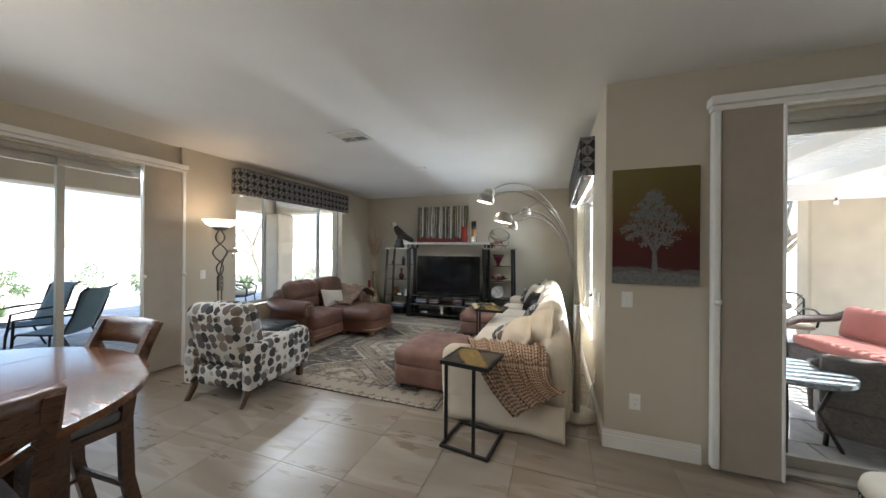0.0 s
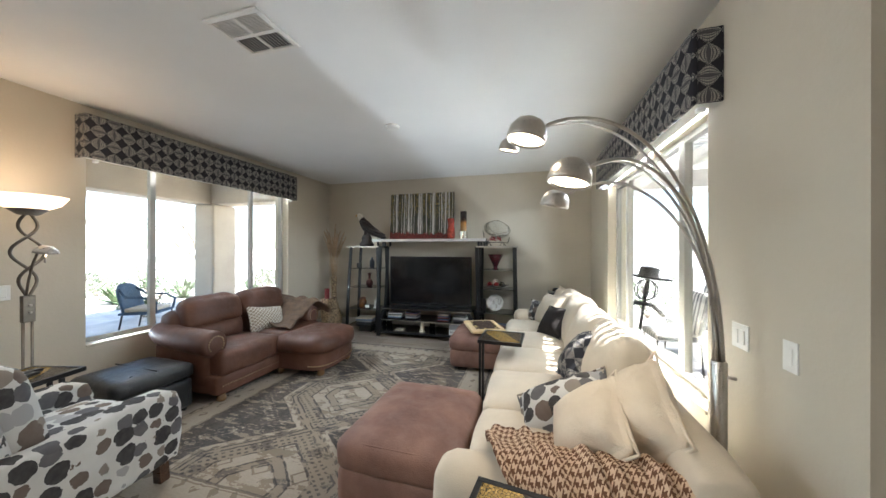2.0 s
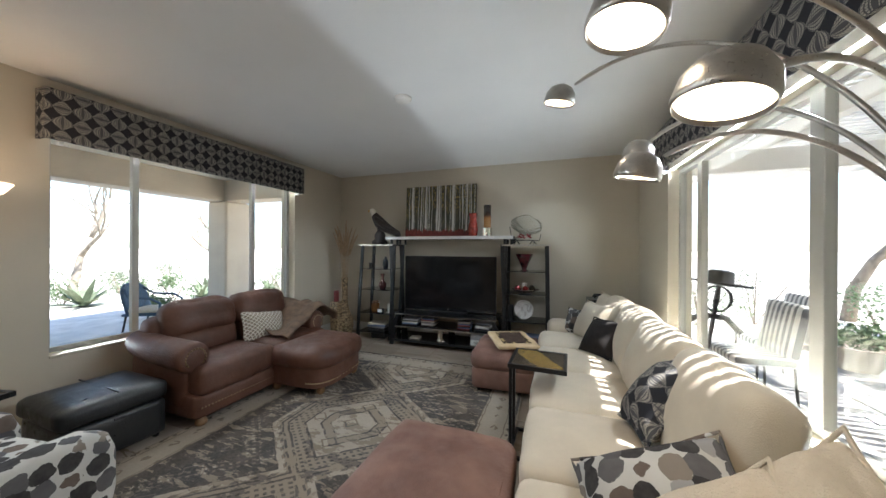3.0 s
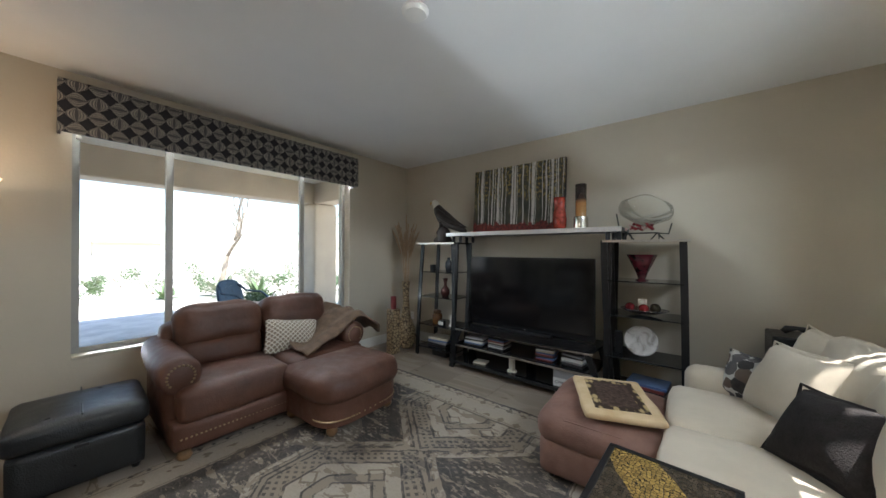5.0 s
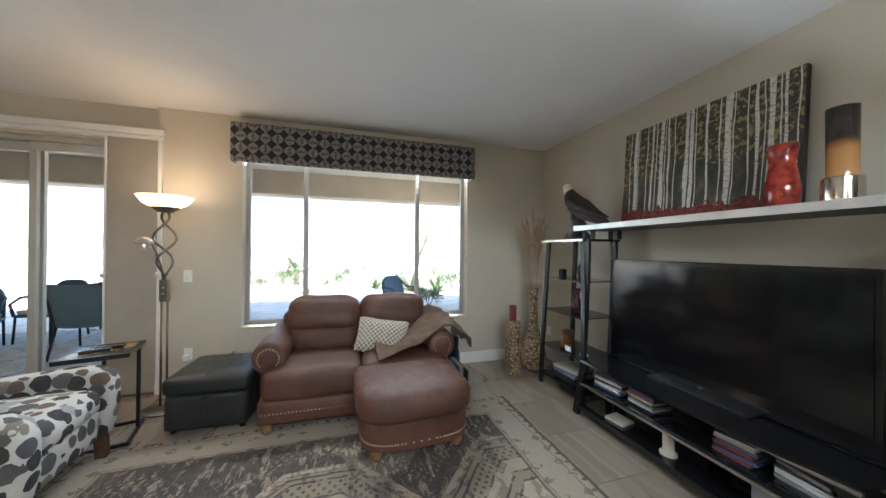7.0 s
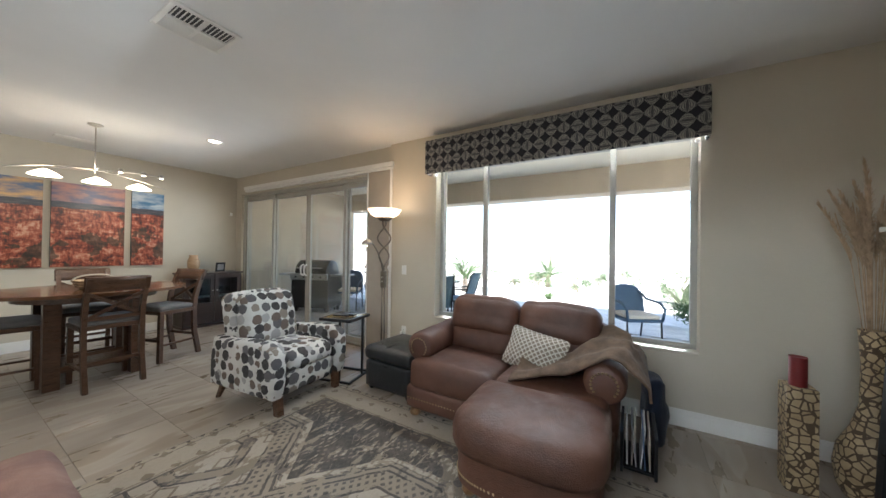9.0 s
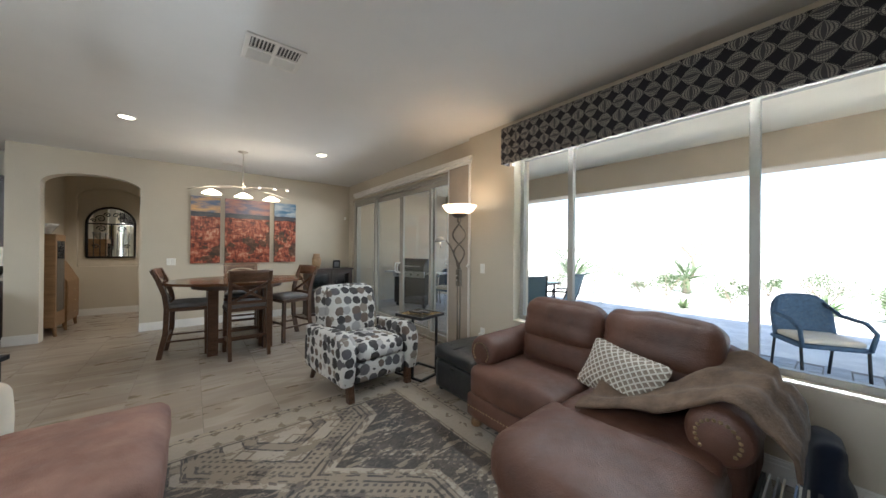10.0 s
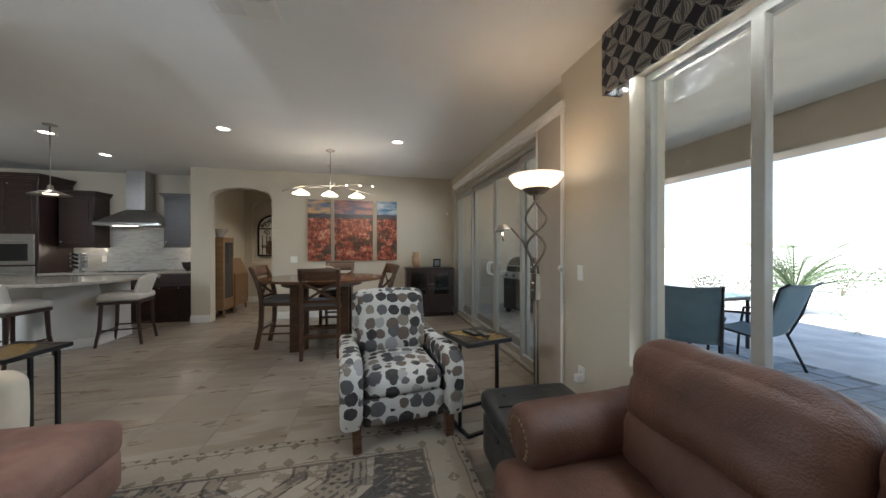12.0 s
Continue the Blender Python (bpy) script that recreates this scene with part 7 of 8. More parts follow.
for k, (x0, x1) in enumerate(((-1.838, -1.424), (-2.620, -1.904), (-3.087, -2.696))):
    p = thing("canvas_print", pose((x0 + x1) / 2, Y_D + 0.002, 1.65), "canvas print of red canyon spires under a sunset sky", "picture", "three-part canyon print")
    part("stretcher_frame", box(B(), -(x1 - x0) / 2, (x1 - x0) / 2, 0.0, 0.032, -0.58, 0.58, 0.003), PAPERS[0], p)
    part("print", box(B(), -(x1 - x0) / 2 + 0.001, (x1 - x0) / 2 - 0.001, 0.0325, 0.0345, -0.579, 0.579), m_canyon(k), p)

# sideboard
sb = thing("sideboard", pose(-3.69, Y_D + 0.215, 0), "dark wooden sideboard with two glass doors", "sideboard")
part("top", box(B(), -0.47, 0.47, -0.20, 0.21, 0.90, 0.93, 0.006), ESPRESSO, sb)
for x in (-0.45, 0.43):
    part("side_panel", box(B(), x, x + 0.02, -0.19, 0.18, 0.04, 0.899), ESPRESSO, sb)
part("back_panel", box(B(), -0.43, 0.43, -0.19, -0.175, 0.06, 0.899), ESPRESSO, sb)
part("plinth", box(B(), -0.46, 0.46, -0.19, 0.195, 0.0, 0.039, 0.003), ESPRESSO, sb)
part("floor_panel", box(B(), -0.429, 0.429, -0.174, 0.17, 0.06, 0.08), ESPRESSO, sb)
part("shelf", box(B(), -0.429, 0.429, -0.174, 0.16, 0.48, 0.50), ESPRESSO, sb)
for s in (-1, 1):
    d = part("door", box(B(), min(s * 0.005, s * 0.428), max(s * 0.005, s * 0.428), 0.182, 0.20, 0.83, 0.895), ESPRESSO, sb)
    part("rail", box(B(), min(s * 0.005, s * 0.428), max(s * 0.005, s * 0.428), 0.182, 0.20, 0.06, 0.42), ESPRESSO, d)
    for xx in (0.005, 0.368):
        part("stile", box(B(), min(s * xx, s * (xx + 0.06)), max(s * xx, s * (xx + 0.06)), 0.182, 0.20, 0.421, 0.829), ESPRESSO, d)
    part("pane", box(B(), min(s * 0.066, s * 0.367), max(s * 0.066, s * 0.367), 0.188, 0.192, 0.421, 0.829), CLEAR, d, "clear glass")
    part("knob", lathe(B(), [(0, 0), (0.008, 0), (0.012, 0.015), (0, 0.02)], 10), NICKEL, d, "", True, pose(s * 0.035, 0.20, 0.62, -90, 0, 0))
for i, x in enumerate((-0.30, -0.18, 0.14, 0.24, 0.32)):
    solo("glassware", lathe(B(), [(0, 0), (0.03, 0), (0.008, 0.02), (0.008, 0.06), (0.035, 0.09), (0.032, 0.16), (0.028, 0.16), (0.03, 0.09), (0, 0.07)], 14), CLEAR, "stemmed glass inside the sideboard", "glass", pose(-3.69 + x, Y_D + 0.22, 0.50), True)
solo("vase", lathe(B(), [(0, 0), (0.06, 0), (0.085, 0.10), (0.09, 0.19), (0.06, 0.27), (0.07, 0.30), (0.06, 0.305), (0.045, 0.27), (0, 0.2)], 24, (0, 0, 0), 0.04, 3), m_wood("spalted_wood", (0.25, 0.13, 0.06), (0.55, 0.38, 0.22), 0.4, (3, 3, 10)), "turned spalted wooden vase on the sideboard", "vase", pose(-3.45, Y_D + 0.2, 0.93), True)
pf = thing("photo_frame", pose(-3.86, Y_D + 0.2, 0.93, -10), "small black framed plaque on the sideboard", "picture frame")
part("frame", box(B(), -0.075, 0.075, -0.01, 0.01, 0, 0.17, 0.003), BLACKSTEEL, pf)
part("picture", box(B(), -0.05, 0.05, 0.0105, 0.012, 0.03, 0.14), PAPERS[4], pf)

# ---- hall beyond the arch ----
sec = thing("secretary_cabinet", pose(0.27, -2.05, 0), "tall oak secretary cabinet with a glass door and drop front", "cabinet")
part("bookcase", box(B(), -0.15, 0.15, 0.16, 0.62, 0.14, 1.52, 0.008), OAK, sec)
part("glass_door", box(B(), -0.1525, -0.1505, 0.22, 0.56, 0.36, 1.42), plain("dark_cabinet_glass", (0.05, 0.05, 0.05), 0.05), sec)
part("desk", poly(B(), [(-0.17, 0.14), (0.15, 0.14), (0.15, 1.10), (-0.02, 1.10), (-0.17, 0.78)], -0.50, 0.158, 'y'), OAK, sec)
for z in (0.28, 0.46, 0.64):
    dr = part("drawer", box(B(), -0.176, -0.171, -0.47, 0.13, z - 0.08, z + 0.08, 0.002, 1), OAK, sec)
    part("pull", tube(B(), [(-0.178, -0.22, z), (-0.19, -0.2, z - 0.01), (-0.19, -0.14, z - 0.01), (-0.178, -0.12, z)], 0.005, 6), BRASS, dr)
for y in (-0.46, 0.10, 0.58):
    for x in (-0.13, 0.12):
        part("leg", tube(B(), [(x, y, 0.14), (x * 1.05, y, 0.06), (x * 1.12, y, 0.0)], [0.03, 0.022, 0.018], 8), OAK, sec, "", True)
solo("glass_bowl", lathe(B(), [(0, 0), (0.05, 0), (0.06, 0.03), (0.11, 0.12), (0.135, 0.16), (0.128, 0.16), (0.09, 0.1), (0.04, 0.03), (0, 0.02)], 26, (0, 0, 0), 0.05, 9), plain("pressed_glass", (0.5, 0.49, 0.46), 0.15, 0.1, var=0.2, scale=40), "pressed glass bowl on the oak cabinet", "bowl", pose(0.27, -1.66, 1.52), True)
mir = thing("wall_mirror", pose(-0.17, -3.43, 1.60), "arched black wrought-iron framed mirror in a niche", "mirror")
mp = arch_pts(-0.34, 0.34, 0.20, 0.53, 18)
MIRROR = plain("mirror_glass", (0.75, 0.77, 0.77), 0.02, 1.0, var=0.02)
part("glass", poly(B(), [(-0.34, -0.47), (0.34, -0.47)] + mp, 0.0, 0.006, 'y'), MIRROR, mir, "mirror glass")
part("frame", tube(B(), [(0.34, 0.012, -0.47)] + [(x, 0.012, z) for x, z in mp] + [(-0.34, 0.012, -0.47), (0.34, 0.012, -0.47)], 0.022, 8), BLACKSTEEL, mir, "", True)
part("bar", tube(B(), [(-0.33, 0.014, 0.20), (0.33, 0.014, 0.20)], 0.012, 8), BLACKSTEEL, mir)
part("bar", tube(B(), [(0.0, 0.014, -0.46), (0.0, 0.014, 0.2)], 0.010, 8), BLACKSTEEL, mir)
for s in (-1, 1):
    for x in (0.08, 0.16, 0.25):
        part("bar", tube(B(), [(s * x, 0.014, -0.46), (s * x, 0.014, 0.02 + 0.1 * (x - 0.08))], 0.006, 6), BLACKSTEEL, mir)
    for cx, cz, r0 in ((0.14, 0.10, 0.07), (0.15, 0.30, 0.075), (0.25, 0.26, 0.04), (0.06, 0.38, 0.05), (0.22, -0.25, 0.05)):
        part("scroll", tube(B(), [(s * (cx + r0 * (1 - t * 0.8) * math.cos(t * 8.5)), 0.016, cz + r0 * (1 - t * 0.8) * math.sin(t * 8.5)) for t in (i / 24 for i in range(25))], 0.007, 6), BLACKSTEEL, mir, "", True)

# ---- kitchen ----
def cabinet(name, x0, x1, y0, y1, z0, z1, doors, label, crown=False):
    """A cabinet whose front looks along +y: body, framed doors, knobs."""
    c = thing(name, pose((x0 + x1) / 2, y0, z0), label, "cabinet")
    w, d, h = x1 - x0, y1 - y0, z1 - z0
    part("body", box(B(), -w / 2, w / 2, 0.003, d, 0, h, 0.003), ESPRESSO, c)
    if crown:
        for k, (o, hh) in enumerate(((0.015, 0.03), (0.035, 0.03), (0.055, 0.025))):
            part("crown", box(B(), -w / 2 - o, w / 2 + o, 0.003, d + o, h + sum((0.03, 0.03, 0.025)[:k]) + 0.0005, h + sum((0.03, 0.03, 0.025)[:k]) + hh), ESPRESSO, c)
        part("light_rail", box(B(), -w / 2 - 0.01, w / 2 + 0.01, 0.003, d + 0.012, -0.035, -0.0005), ESPRESSO, c)
    for dx0, dx1, dz0, dz1 in doors:
        a, b = -w / 2 + dx0 * w + 0.006, -w / 2 + dx1 * w - 0.006
        dr = part("door", box(B(), a, b, d + 0.001, d + 0.02, dz0, dz1, 0.003), ESPRESSO, c)
        if dz1 - dz0 > 0.25:
            part("panel", box(B(), a + 0.06, b - 0.06, d + 0.0205, d + 0.026, dz0 + 0.06, dz1 - 0.06, 0.004), ESPRESSO, dr)
        part("knob", lathe(B(), [(0, 0), (0.006, 0), (0.012, 0.014), (0.008, 0.022), (0, 0.023)], 12), NICKEL, dr, "nickel knob", True, pose(b - 0.04, d + 0.02, dz0 + 0.05 if z0 > 1 else dz1 - 0.05, -90, 0, 0))
    return c


cabinet("wall_cabinet", 0.505, 1.14, Y_K, -1.56, 1.36, 2.24, [(0, 1, 0.02, 0.86)], "espresso wood wall cabinet with a crown moulding", True)
cabinet("wall_cabinet", 2.20, 2.70, Y_K, -1.56, 1.36, 2.24, [(0, 1, 0.02, 0.86)], "espresso wood wall cabinet beside the range hood", True)
tall = cabinet("oven_cabinet", 2.755, 3.60, Y_K, -1.28, 0.0, 2.46, [(0, 0.5, 1.62, 2.42), (0.5, 1, 1.62, 2.42), (0, 1, 0.1, 0.45)], "tall espresso cabinet housing two steel ovens", True)
STEEL = plain("stainless_steel", (0.40, 0.39, 0.38), 0.3, 1.0, var=0.08, scale=20)
for z0, z1 in ((0.50, 1.02), (1.05, 1.55)):
    ov = part("oven", box(B(), -0.38, 0.38, 0.623, 0.645, z0, z1, 0.004), STEEL, tall, "stainless steel oven")
    part("window", box(B(), -0.30, 0.30, 0.6455, 0.648, z0 + 0.06, z1 - 0.16), BLACKGLASS, ov)
    part("handle", tube(B(), [(-0.33, 0.69, z1 - 0.11), (0.33, 0.69, z1 - 0.11)], 0.011, 8), STEEL, ov, "", True)
for x0, x1 in ((0.505, 1.10), (1.10, 1.65), (1.65, 2.20), (2.20, 2.75)):
    cabinet("base_cabinet", x0, x1 - 0.004, Y_K, -1.28, 0.0, 0.865, [(0, 0.5, 0.10, 0.66), (0.5, 1, 0.10, 0.66), (0, 1, 0.69, 0.85)], "espresso wood base cabinet under the counter")


def m_quartz(name, light):
    m = Mat(name, 0.12)
    v = m.noise(2.4, m.mapped((1, 1, 5)), 7, 0.65, 1.2)
    m.color(m.ramp(v, [(0.3, tuple(x * 0.6 for x in light)), (0.5, light), (0.62, tuple(x * 0.72 for x in light)), (0.75, light)]))
    return m.m


QUARTZ, MARBLE = m_quartz("counter_quartz", (0.40, 0.36, 0.31)), m_quartz("striped_marble", (0.42, 0.41, 0.385))
solo("countertop", box(B(), 0.505, 2.75, Y_K + 0.004, -1.24, 0.867, 0.905, 0.004), QUARTZ, "polished stone countertop over the cabinets", "countertop")
solo("backsplash", box(B(), 0.51, 2.75, Y_K + 0.001, Y_K + 0.012, 0.906, 1.32), MARBLE, "striped grey marble backsplash on the kitchen wall", "backsplash")
solo("backsplash", box(B(), 1.16, 2.18, Y_K + 0.001, Y_K + 0.012, 1.322, 1.76), MARBLE, "striped grey marble panel behind the range hood", "backsplash")
hood = thing("range_hood", pose(1.62, Y_K, 1.72), "stainless steel pyramid range hood with a chimney", "range hood")
bm = B()
lo = [bm.verts.new(p) for p in ((-0.50, 0.014, 0.05), (0.50, 0.014, 0.05), (0.50, 0.50, 0.05), (-0.50, 0.50, 0.05))]
hi = [bm.verts.new(p) for p in ((-0.15, 0.014, 0.30), (0.15, 0.014, 0.30), (0.15, 0.28, 0.30), (-0.15, 0.28, 0.30))]
for k in range(4):
    bm.faces.new((lo[k], lo[(k + 1) % 4], hi[(k + 1) % 4], hi[k]))
bm.faces.new(lo[::-1])
bm.faces.new(hi)
part("canopy", bm, STEEL, hood)
part("rim", box(B(), -0.50, 0.50, 0.014, 0.50, 0.0, 0.049, 0.003), STEEL, hood)
part("chimney", box(B(), -0.149, 0.149, 0.014, 0.279, 0.301, H - 1.72 - 0.001, 0.003), STEEL, hood)
part("lamp", box(B(), -0.05, 0.30, 0.30, 0.38, -0.004, -0.001), CANGLOW, hood, "lit hood lamp")
ck = thing("cooktop", pose(1.62, -1.55, 0.9055), "black glass cooktop with steel knobs in the counter", "cooktop")
part("glass_top", box(B(), -0.38, 0.38, -0.23, 0.23, 0.0, 0.0095, 0.004), BLACKGLASS, ck)
for k in range(4):
    part("knob", lathe(B(), [(0, 0.0095), (0.018, 0.0095), (0.016, 0.035), (0, 0.036)], 14, (-0.1 + 0.07 * k, 0.19, 0)), STEEL, ck, "steel knob", 40)
solo("bowl", lathe(B(), [(0, 0), (0.06, 0), (0.10, 0.06), (0.125, 0.15), (0.118, 0.15), (0.09, 0.06), (0, 0.02)], 26), plain("black_ceramic", (0.02, 0.018, 0.018), 0.12), "glossy black bowl on the counter", "bowl", pose(0.70, -1.5, 0.905), True)
spice = thing("spice_rack", pose(2.40, -1.52, 0.905), "revolving chrome spice rack filled with jars", "spice rack")
part("base", lathe(B(), [(0, 0), (0.075, 0), (0.075, 0.02), (0, 0.02)], 20), STEEL, spice)
part("column", box(B(), -0.03, 0.03, -0.03, 0.03, 0.02, 0.34, 0.004), STEEL, spice)
for k in range(4):
    for z in (0.06, 0.13, 0.20, 0.27):
        part("jar", lathe(B(), [(0, 0), (0.022, 0), (0.022, 0.075), (0.018, 0.09), (0, 0.09)], 10), BLACKSTEEL if k % 2 else STEEL, spice, "", False, Matrix.Rotation(k * math.pi / 2, 4, 'Z') @ pose(0.031, 0, z + 0.02, 0, 75, 0))
plate(pose(2.28, Y_K + 0.012, 1.12, 0, 0, 90), 1, "white outlet plate on the backsplash", "switch")
plate(pose(0.66, Y_K + 0.012, 1.12, 0, 0, 90), 1, "white outlet plate under the wall cabinet", "switch")
lamp("under_cabinet_light", 'POINT', 0.6, (1.0, 0.85, 0.65), pose(0.85, -1.68, 1.28), size=0.03)
lamp("under_cabinet_light", 'POINT', 0.6, (1.0, 0.85, 0.65), pose(2.42, -1.66, 1.28), size=0.03)
isl = thing("kitchen_island", pose(0, 0, 0), "angled white kitchen island with a polished stone top", "kitchen island")
part("base", poly(B(), [(1.42, 0.28), (1.02, 0.02), (1.02, -0.55), (2.9, -0.55), (2.9, 0.28)], 0.0, 0.862), plain("island_paint", (0.60, 0.58, 0.54), 0.5, var=0.04), isl)
part("baseboard", poly(B(), [(1.415, 0.296), (1.004, 0.03), (1.004, -0.55), (1.019, -0.55), (1.019, 0.022), (1.419, 0.281), (2.9, 0.281), (2.9, 0.296)], 0.0, 0.11), WHITE, isl)
bm = poly(B(), [(0.66, -0.62), (0.66, 0.34), (0.98, 0.70), (3.0, 0.70), (3.0, -0.62)], 0.864, 0.902)
bmesh.ops.bevel(bm, geom=[e for e in bm.edges if abs(e.verts[0].co.z - e.verts[1].co.z) < 1e-5], offset=0.006, segments=2, affect='EDGES')
part("countertop", bm, QUARTZ, isl, "polished stone top")


def bar_stool(m):
    s = thing("bar_stool", m, "cream upholstered bar stool with dark wooden legs", "stool", "stools at the island")
    for x in (-0.19, 0.19):
        for y in (-0.19, 0.19):
            part("leg", tube(B(), [(x, y, 0.58), (x * 1.06, y * 1.06, 0.25), (x * 1.18, y * 1.25, 0.0)], [0.024, 0.021, 0.017], 6), ESPRESSO, s)
        part("stretcher", bar(B(), (x * 1.07, -0.20, 0.22), (x * 1.07, 0.20, 0.22), 0.018), ESPRESSO, s)
    part("foot_rail", bar(B(), (-0.2, 0.21, 0.18), (0.2, 0.21, 0.18), 0.018), ESPRESSO, s)
    part("seat_frame", box(B(), -0.23, 0.23, -0.22, 0.22, 0.56, 0.60, 0.006), ESPRESSO, s)
    part("seat", soft(0.48, 0.46, 0.10, 0.04, 8, (0, 0.01, 0.02), (0, 0, 0.65)), STOOLCLOTH, s, "cream padded seat", True)

    def back(u, v):
        a = (u - 0.5) * 2.0
        return Vector((0.25 * math.sin(a) * (1 + 0.05 * v), -0.22 + 0.16 * (1 - math.cos(a)) - 0.09 * v, 0.64 + (0.30 - 0.05 * abs(a) ** 3) * v))
    part("back", sheet(B(), back, 16, 6, 0.045), STOOLCLOTH, s, "cream padded wing back", True)
    return s


STOOLCLOTH = m_fabric("stool_cloth", (0.50, 0.46, 0.40), 0.06)
bs = bar_stool(pose(0.74, -0.05, 0, 0, 0, -80))
copy_thing(bs, pose(1.45, 0.62, 0, 0, 0, 172))
pen = thing("pendant_lamp", pose(1.0, 0.70, H), "nickel pendant lamp with a wide lit metal shade", "pendant lamp")
part("canopy", lathe(B(), [(0, -0.001), (0.06, -0.001), (0.06, -0.014), (0, -0.025)], 20), NICKEL, pen, "", True)
part("rod", tube(B(), [(0, 0, -0.02), (0, 0, -0.72)], 0.006, 8), NICKEL, pen, "", True)
part("shade", lathe(B(), [(0.0, -0.70), (0.02, -0.70), (0.03, -0.755), (0.09, -0.775), (0.17, -0.81), (0.168, -0.814), (0.08, -0.783), (0, -0.765)], 32), NICKEL, pen, "", True)
part("bulb", lathe(B(), [(0, -0.79), (0.06, -0.79), (0.06, -0.80), (0, -0.80)], 16), WARMGLOW, pen, "lit bulb")

# remotes on the armchair's table
for k, (x, y, r) in enumerate(((-3.36, 2.90, 20), (-3.44, 2.94, 8))):
    rc = thing("remote_control", pose(x, y, 0.65, 0, 0, r), "black remote control on the mosaic table", "remote")
    part("body", box(B(), -0.024, 0.024, -0.08, 0.08, 0.0, 0.018, 0.005), BLACKSTEEL, rc)
    for j in range(4):
        part("button", lathe(B(), [(0, 0), (0.006, 0), (0.005, 0.003), (0, 0.003)], 8, (-0.008 + 0.016 * (j % 2), -0.04 + 0.03 * j, 0.018)), PAPERS[4], rc)
# magazine rack and blue bag between the loveseat and the wall
mr = thing("magazine_rack", pose(-3.47, 5.62, 0), "black magazine rack filled with magazines", "magazine rack")
for s in (-1, 1):
    part("side", poly(B(), [(-0.17, 0.0), (0.17, 0.0), (0.19, 0.26), (-0.19, 0.26)], s * 0.09 - 0.008, s * 0.09 + 0.008, 'y'), BLACKSTEEL, mr)
part("floor_panel", box(B(), -0.165, 0.165, -0.081, 0.081, 0.02, 0.035), BLACKSTEEL, mr)
for k in range(6):
    part("magazine", box(B(), -0.14, 0.14, -0.004, 0.004, 0, 0.25, 0.001, 1), PAPERS[(1, 5, 4, 1, 2, 5)[k]], mr, "", False, pose(random.uniform(-0.01, 0.01), -0.06 + k * 0.024, 0.036, random.uniform(-6, 6)))
solo("cloth_bag", soft(0.30, 0.10, 0.46, 0.045, 10, (0, 0.03, 0), (0, 0, 0.23), None, 0.03, 4), m_fabric("navy_cloth", (0.010, 0.014, 0.026), 0.2), "limp navy cloth bag against the window wall", "bag", pose(-3.86, 5.72, 0, 0, 0, 6), True)
# the rim of an upholstered stool near the pergola door
st = thing("footstool", pose(1.82, 2.22, 0), "small pale footstool with a woven black band", "stool")
part("seat", lathe(B(), [(0, 0.42), (0.18, 0.42), (0.215, 0.40), (0.225, 0.36), (0.21, 0.34), (0, 0.34)], 28), CREAM, st, "", True)
part("band", lathe(B(), [(0.20, 0.34), (0.222, 0.335), (0.222, 0.30), (0.20, 0.295), (0.20, 0.34)], 28), m_lens("woven_band", 0, 1, 30.0), st, "", True)
for k in range(4):
    part("leg", tube(B(), [(0.15 * math.cos(k * 1.571 + 0.8), 0.15 * math.sin(k * 1.571 + 0.8), 0.335), (0.19 * math.cos(k * 1.571 + 0.8), 0.19 * math.sin(k * 1.571 + 0.8), 0)], 0.016, 8), WALNUT, st, "", True)


# ---- patio furniture ----
BLUEWICKER = plain("blue_wicker", (0.05, 0.09, 0.14), 0.7, var=0.3, scale=40, bump=0.8, bscale=120)
SLING = m_fabric("grey_blue_sling", (0.13, 0.19, 0.22), 0.1, 300)
IRON = plain("dark_iron", (0.03, 0.028, 0.027), 0.45, 0.5, var=0.2)
PG = -0.03


def wicker_chair(m):
    c = thing("wicker_chair", m, "blue-grey wicker patio chair with a pale cushion", "chair", "wicker patio chairs")
    for x in (-0.25, 0.25):
        part("leg", tube(B(), [(x, 0.24, 0.40), (x, 0.27, 0.0)], 0.014, 8), IRON, c, "", True)
        part("leg", tube(B(), [(x, -0.20, 0.40), (x, -0.27, 0.0)], 0.014, 8), IRON, c, "", True)
        part("armrest", tube(B(), [(x, 0.26, 0.40), (x * 1.12, 0.28, 0.58), (x * 1.15, 0.15, 0.66), (x * 1.1, -0.15, 0.68), (x * 0.8, -0.27, 0.80)], 0.02, 8), BLUEWICKER, c, "", True)
    part("seat", soft(0.54, 0.52, 0.05, 0.02, 6, (0, 0, 0), (0, 0, 0.40)), BLUEWICKER, c, "", True)
    part("cushion", soft(0.48, 0.46, 0.06, 0.025, 8, (0, 0, 0.01), (0, 0.02, 0.455)), CREAM, c, "", True)
    part("back", sheet(B(), lambda u, v: Vector(((u - 0.5) * 0.54 * (1 - 0.35 * max(0, v - 0.6) ** 1.5), -0.24 - 0.10 * v + 0.05 * (2 * u - 1) ** 2, 0.41 + (0.48 - 0.12 * (2 * u - 1) ** 4) * v)), 14, 8, 0.03), BLUEWICKER, c, "", True)
    return c


wc = wicker_chair(pose(-6.75, 5.62, PG, 0, 0, -60))
copy_thing(wc, pose(-6.3, -0.2, PG, 0, 0, -60))
copy_thing(wc, pose(-6.9, 0.25, PG, 0, 0, -100))


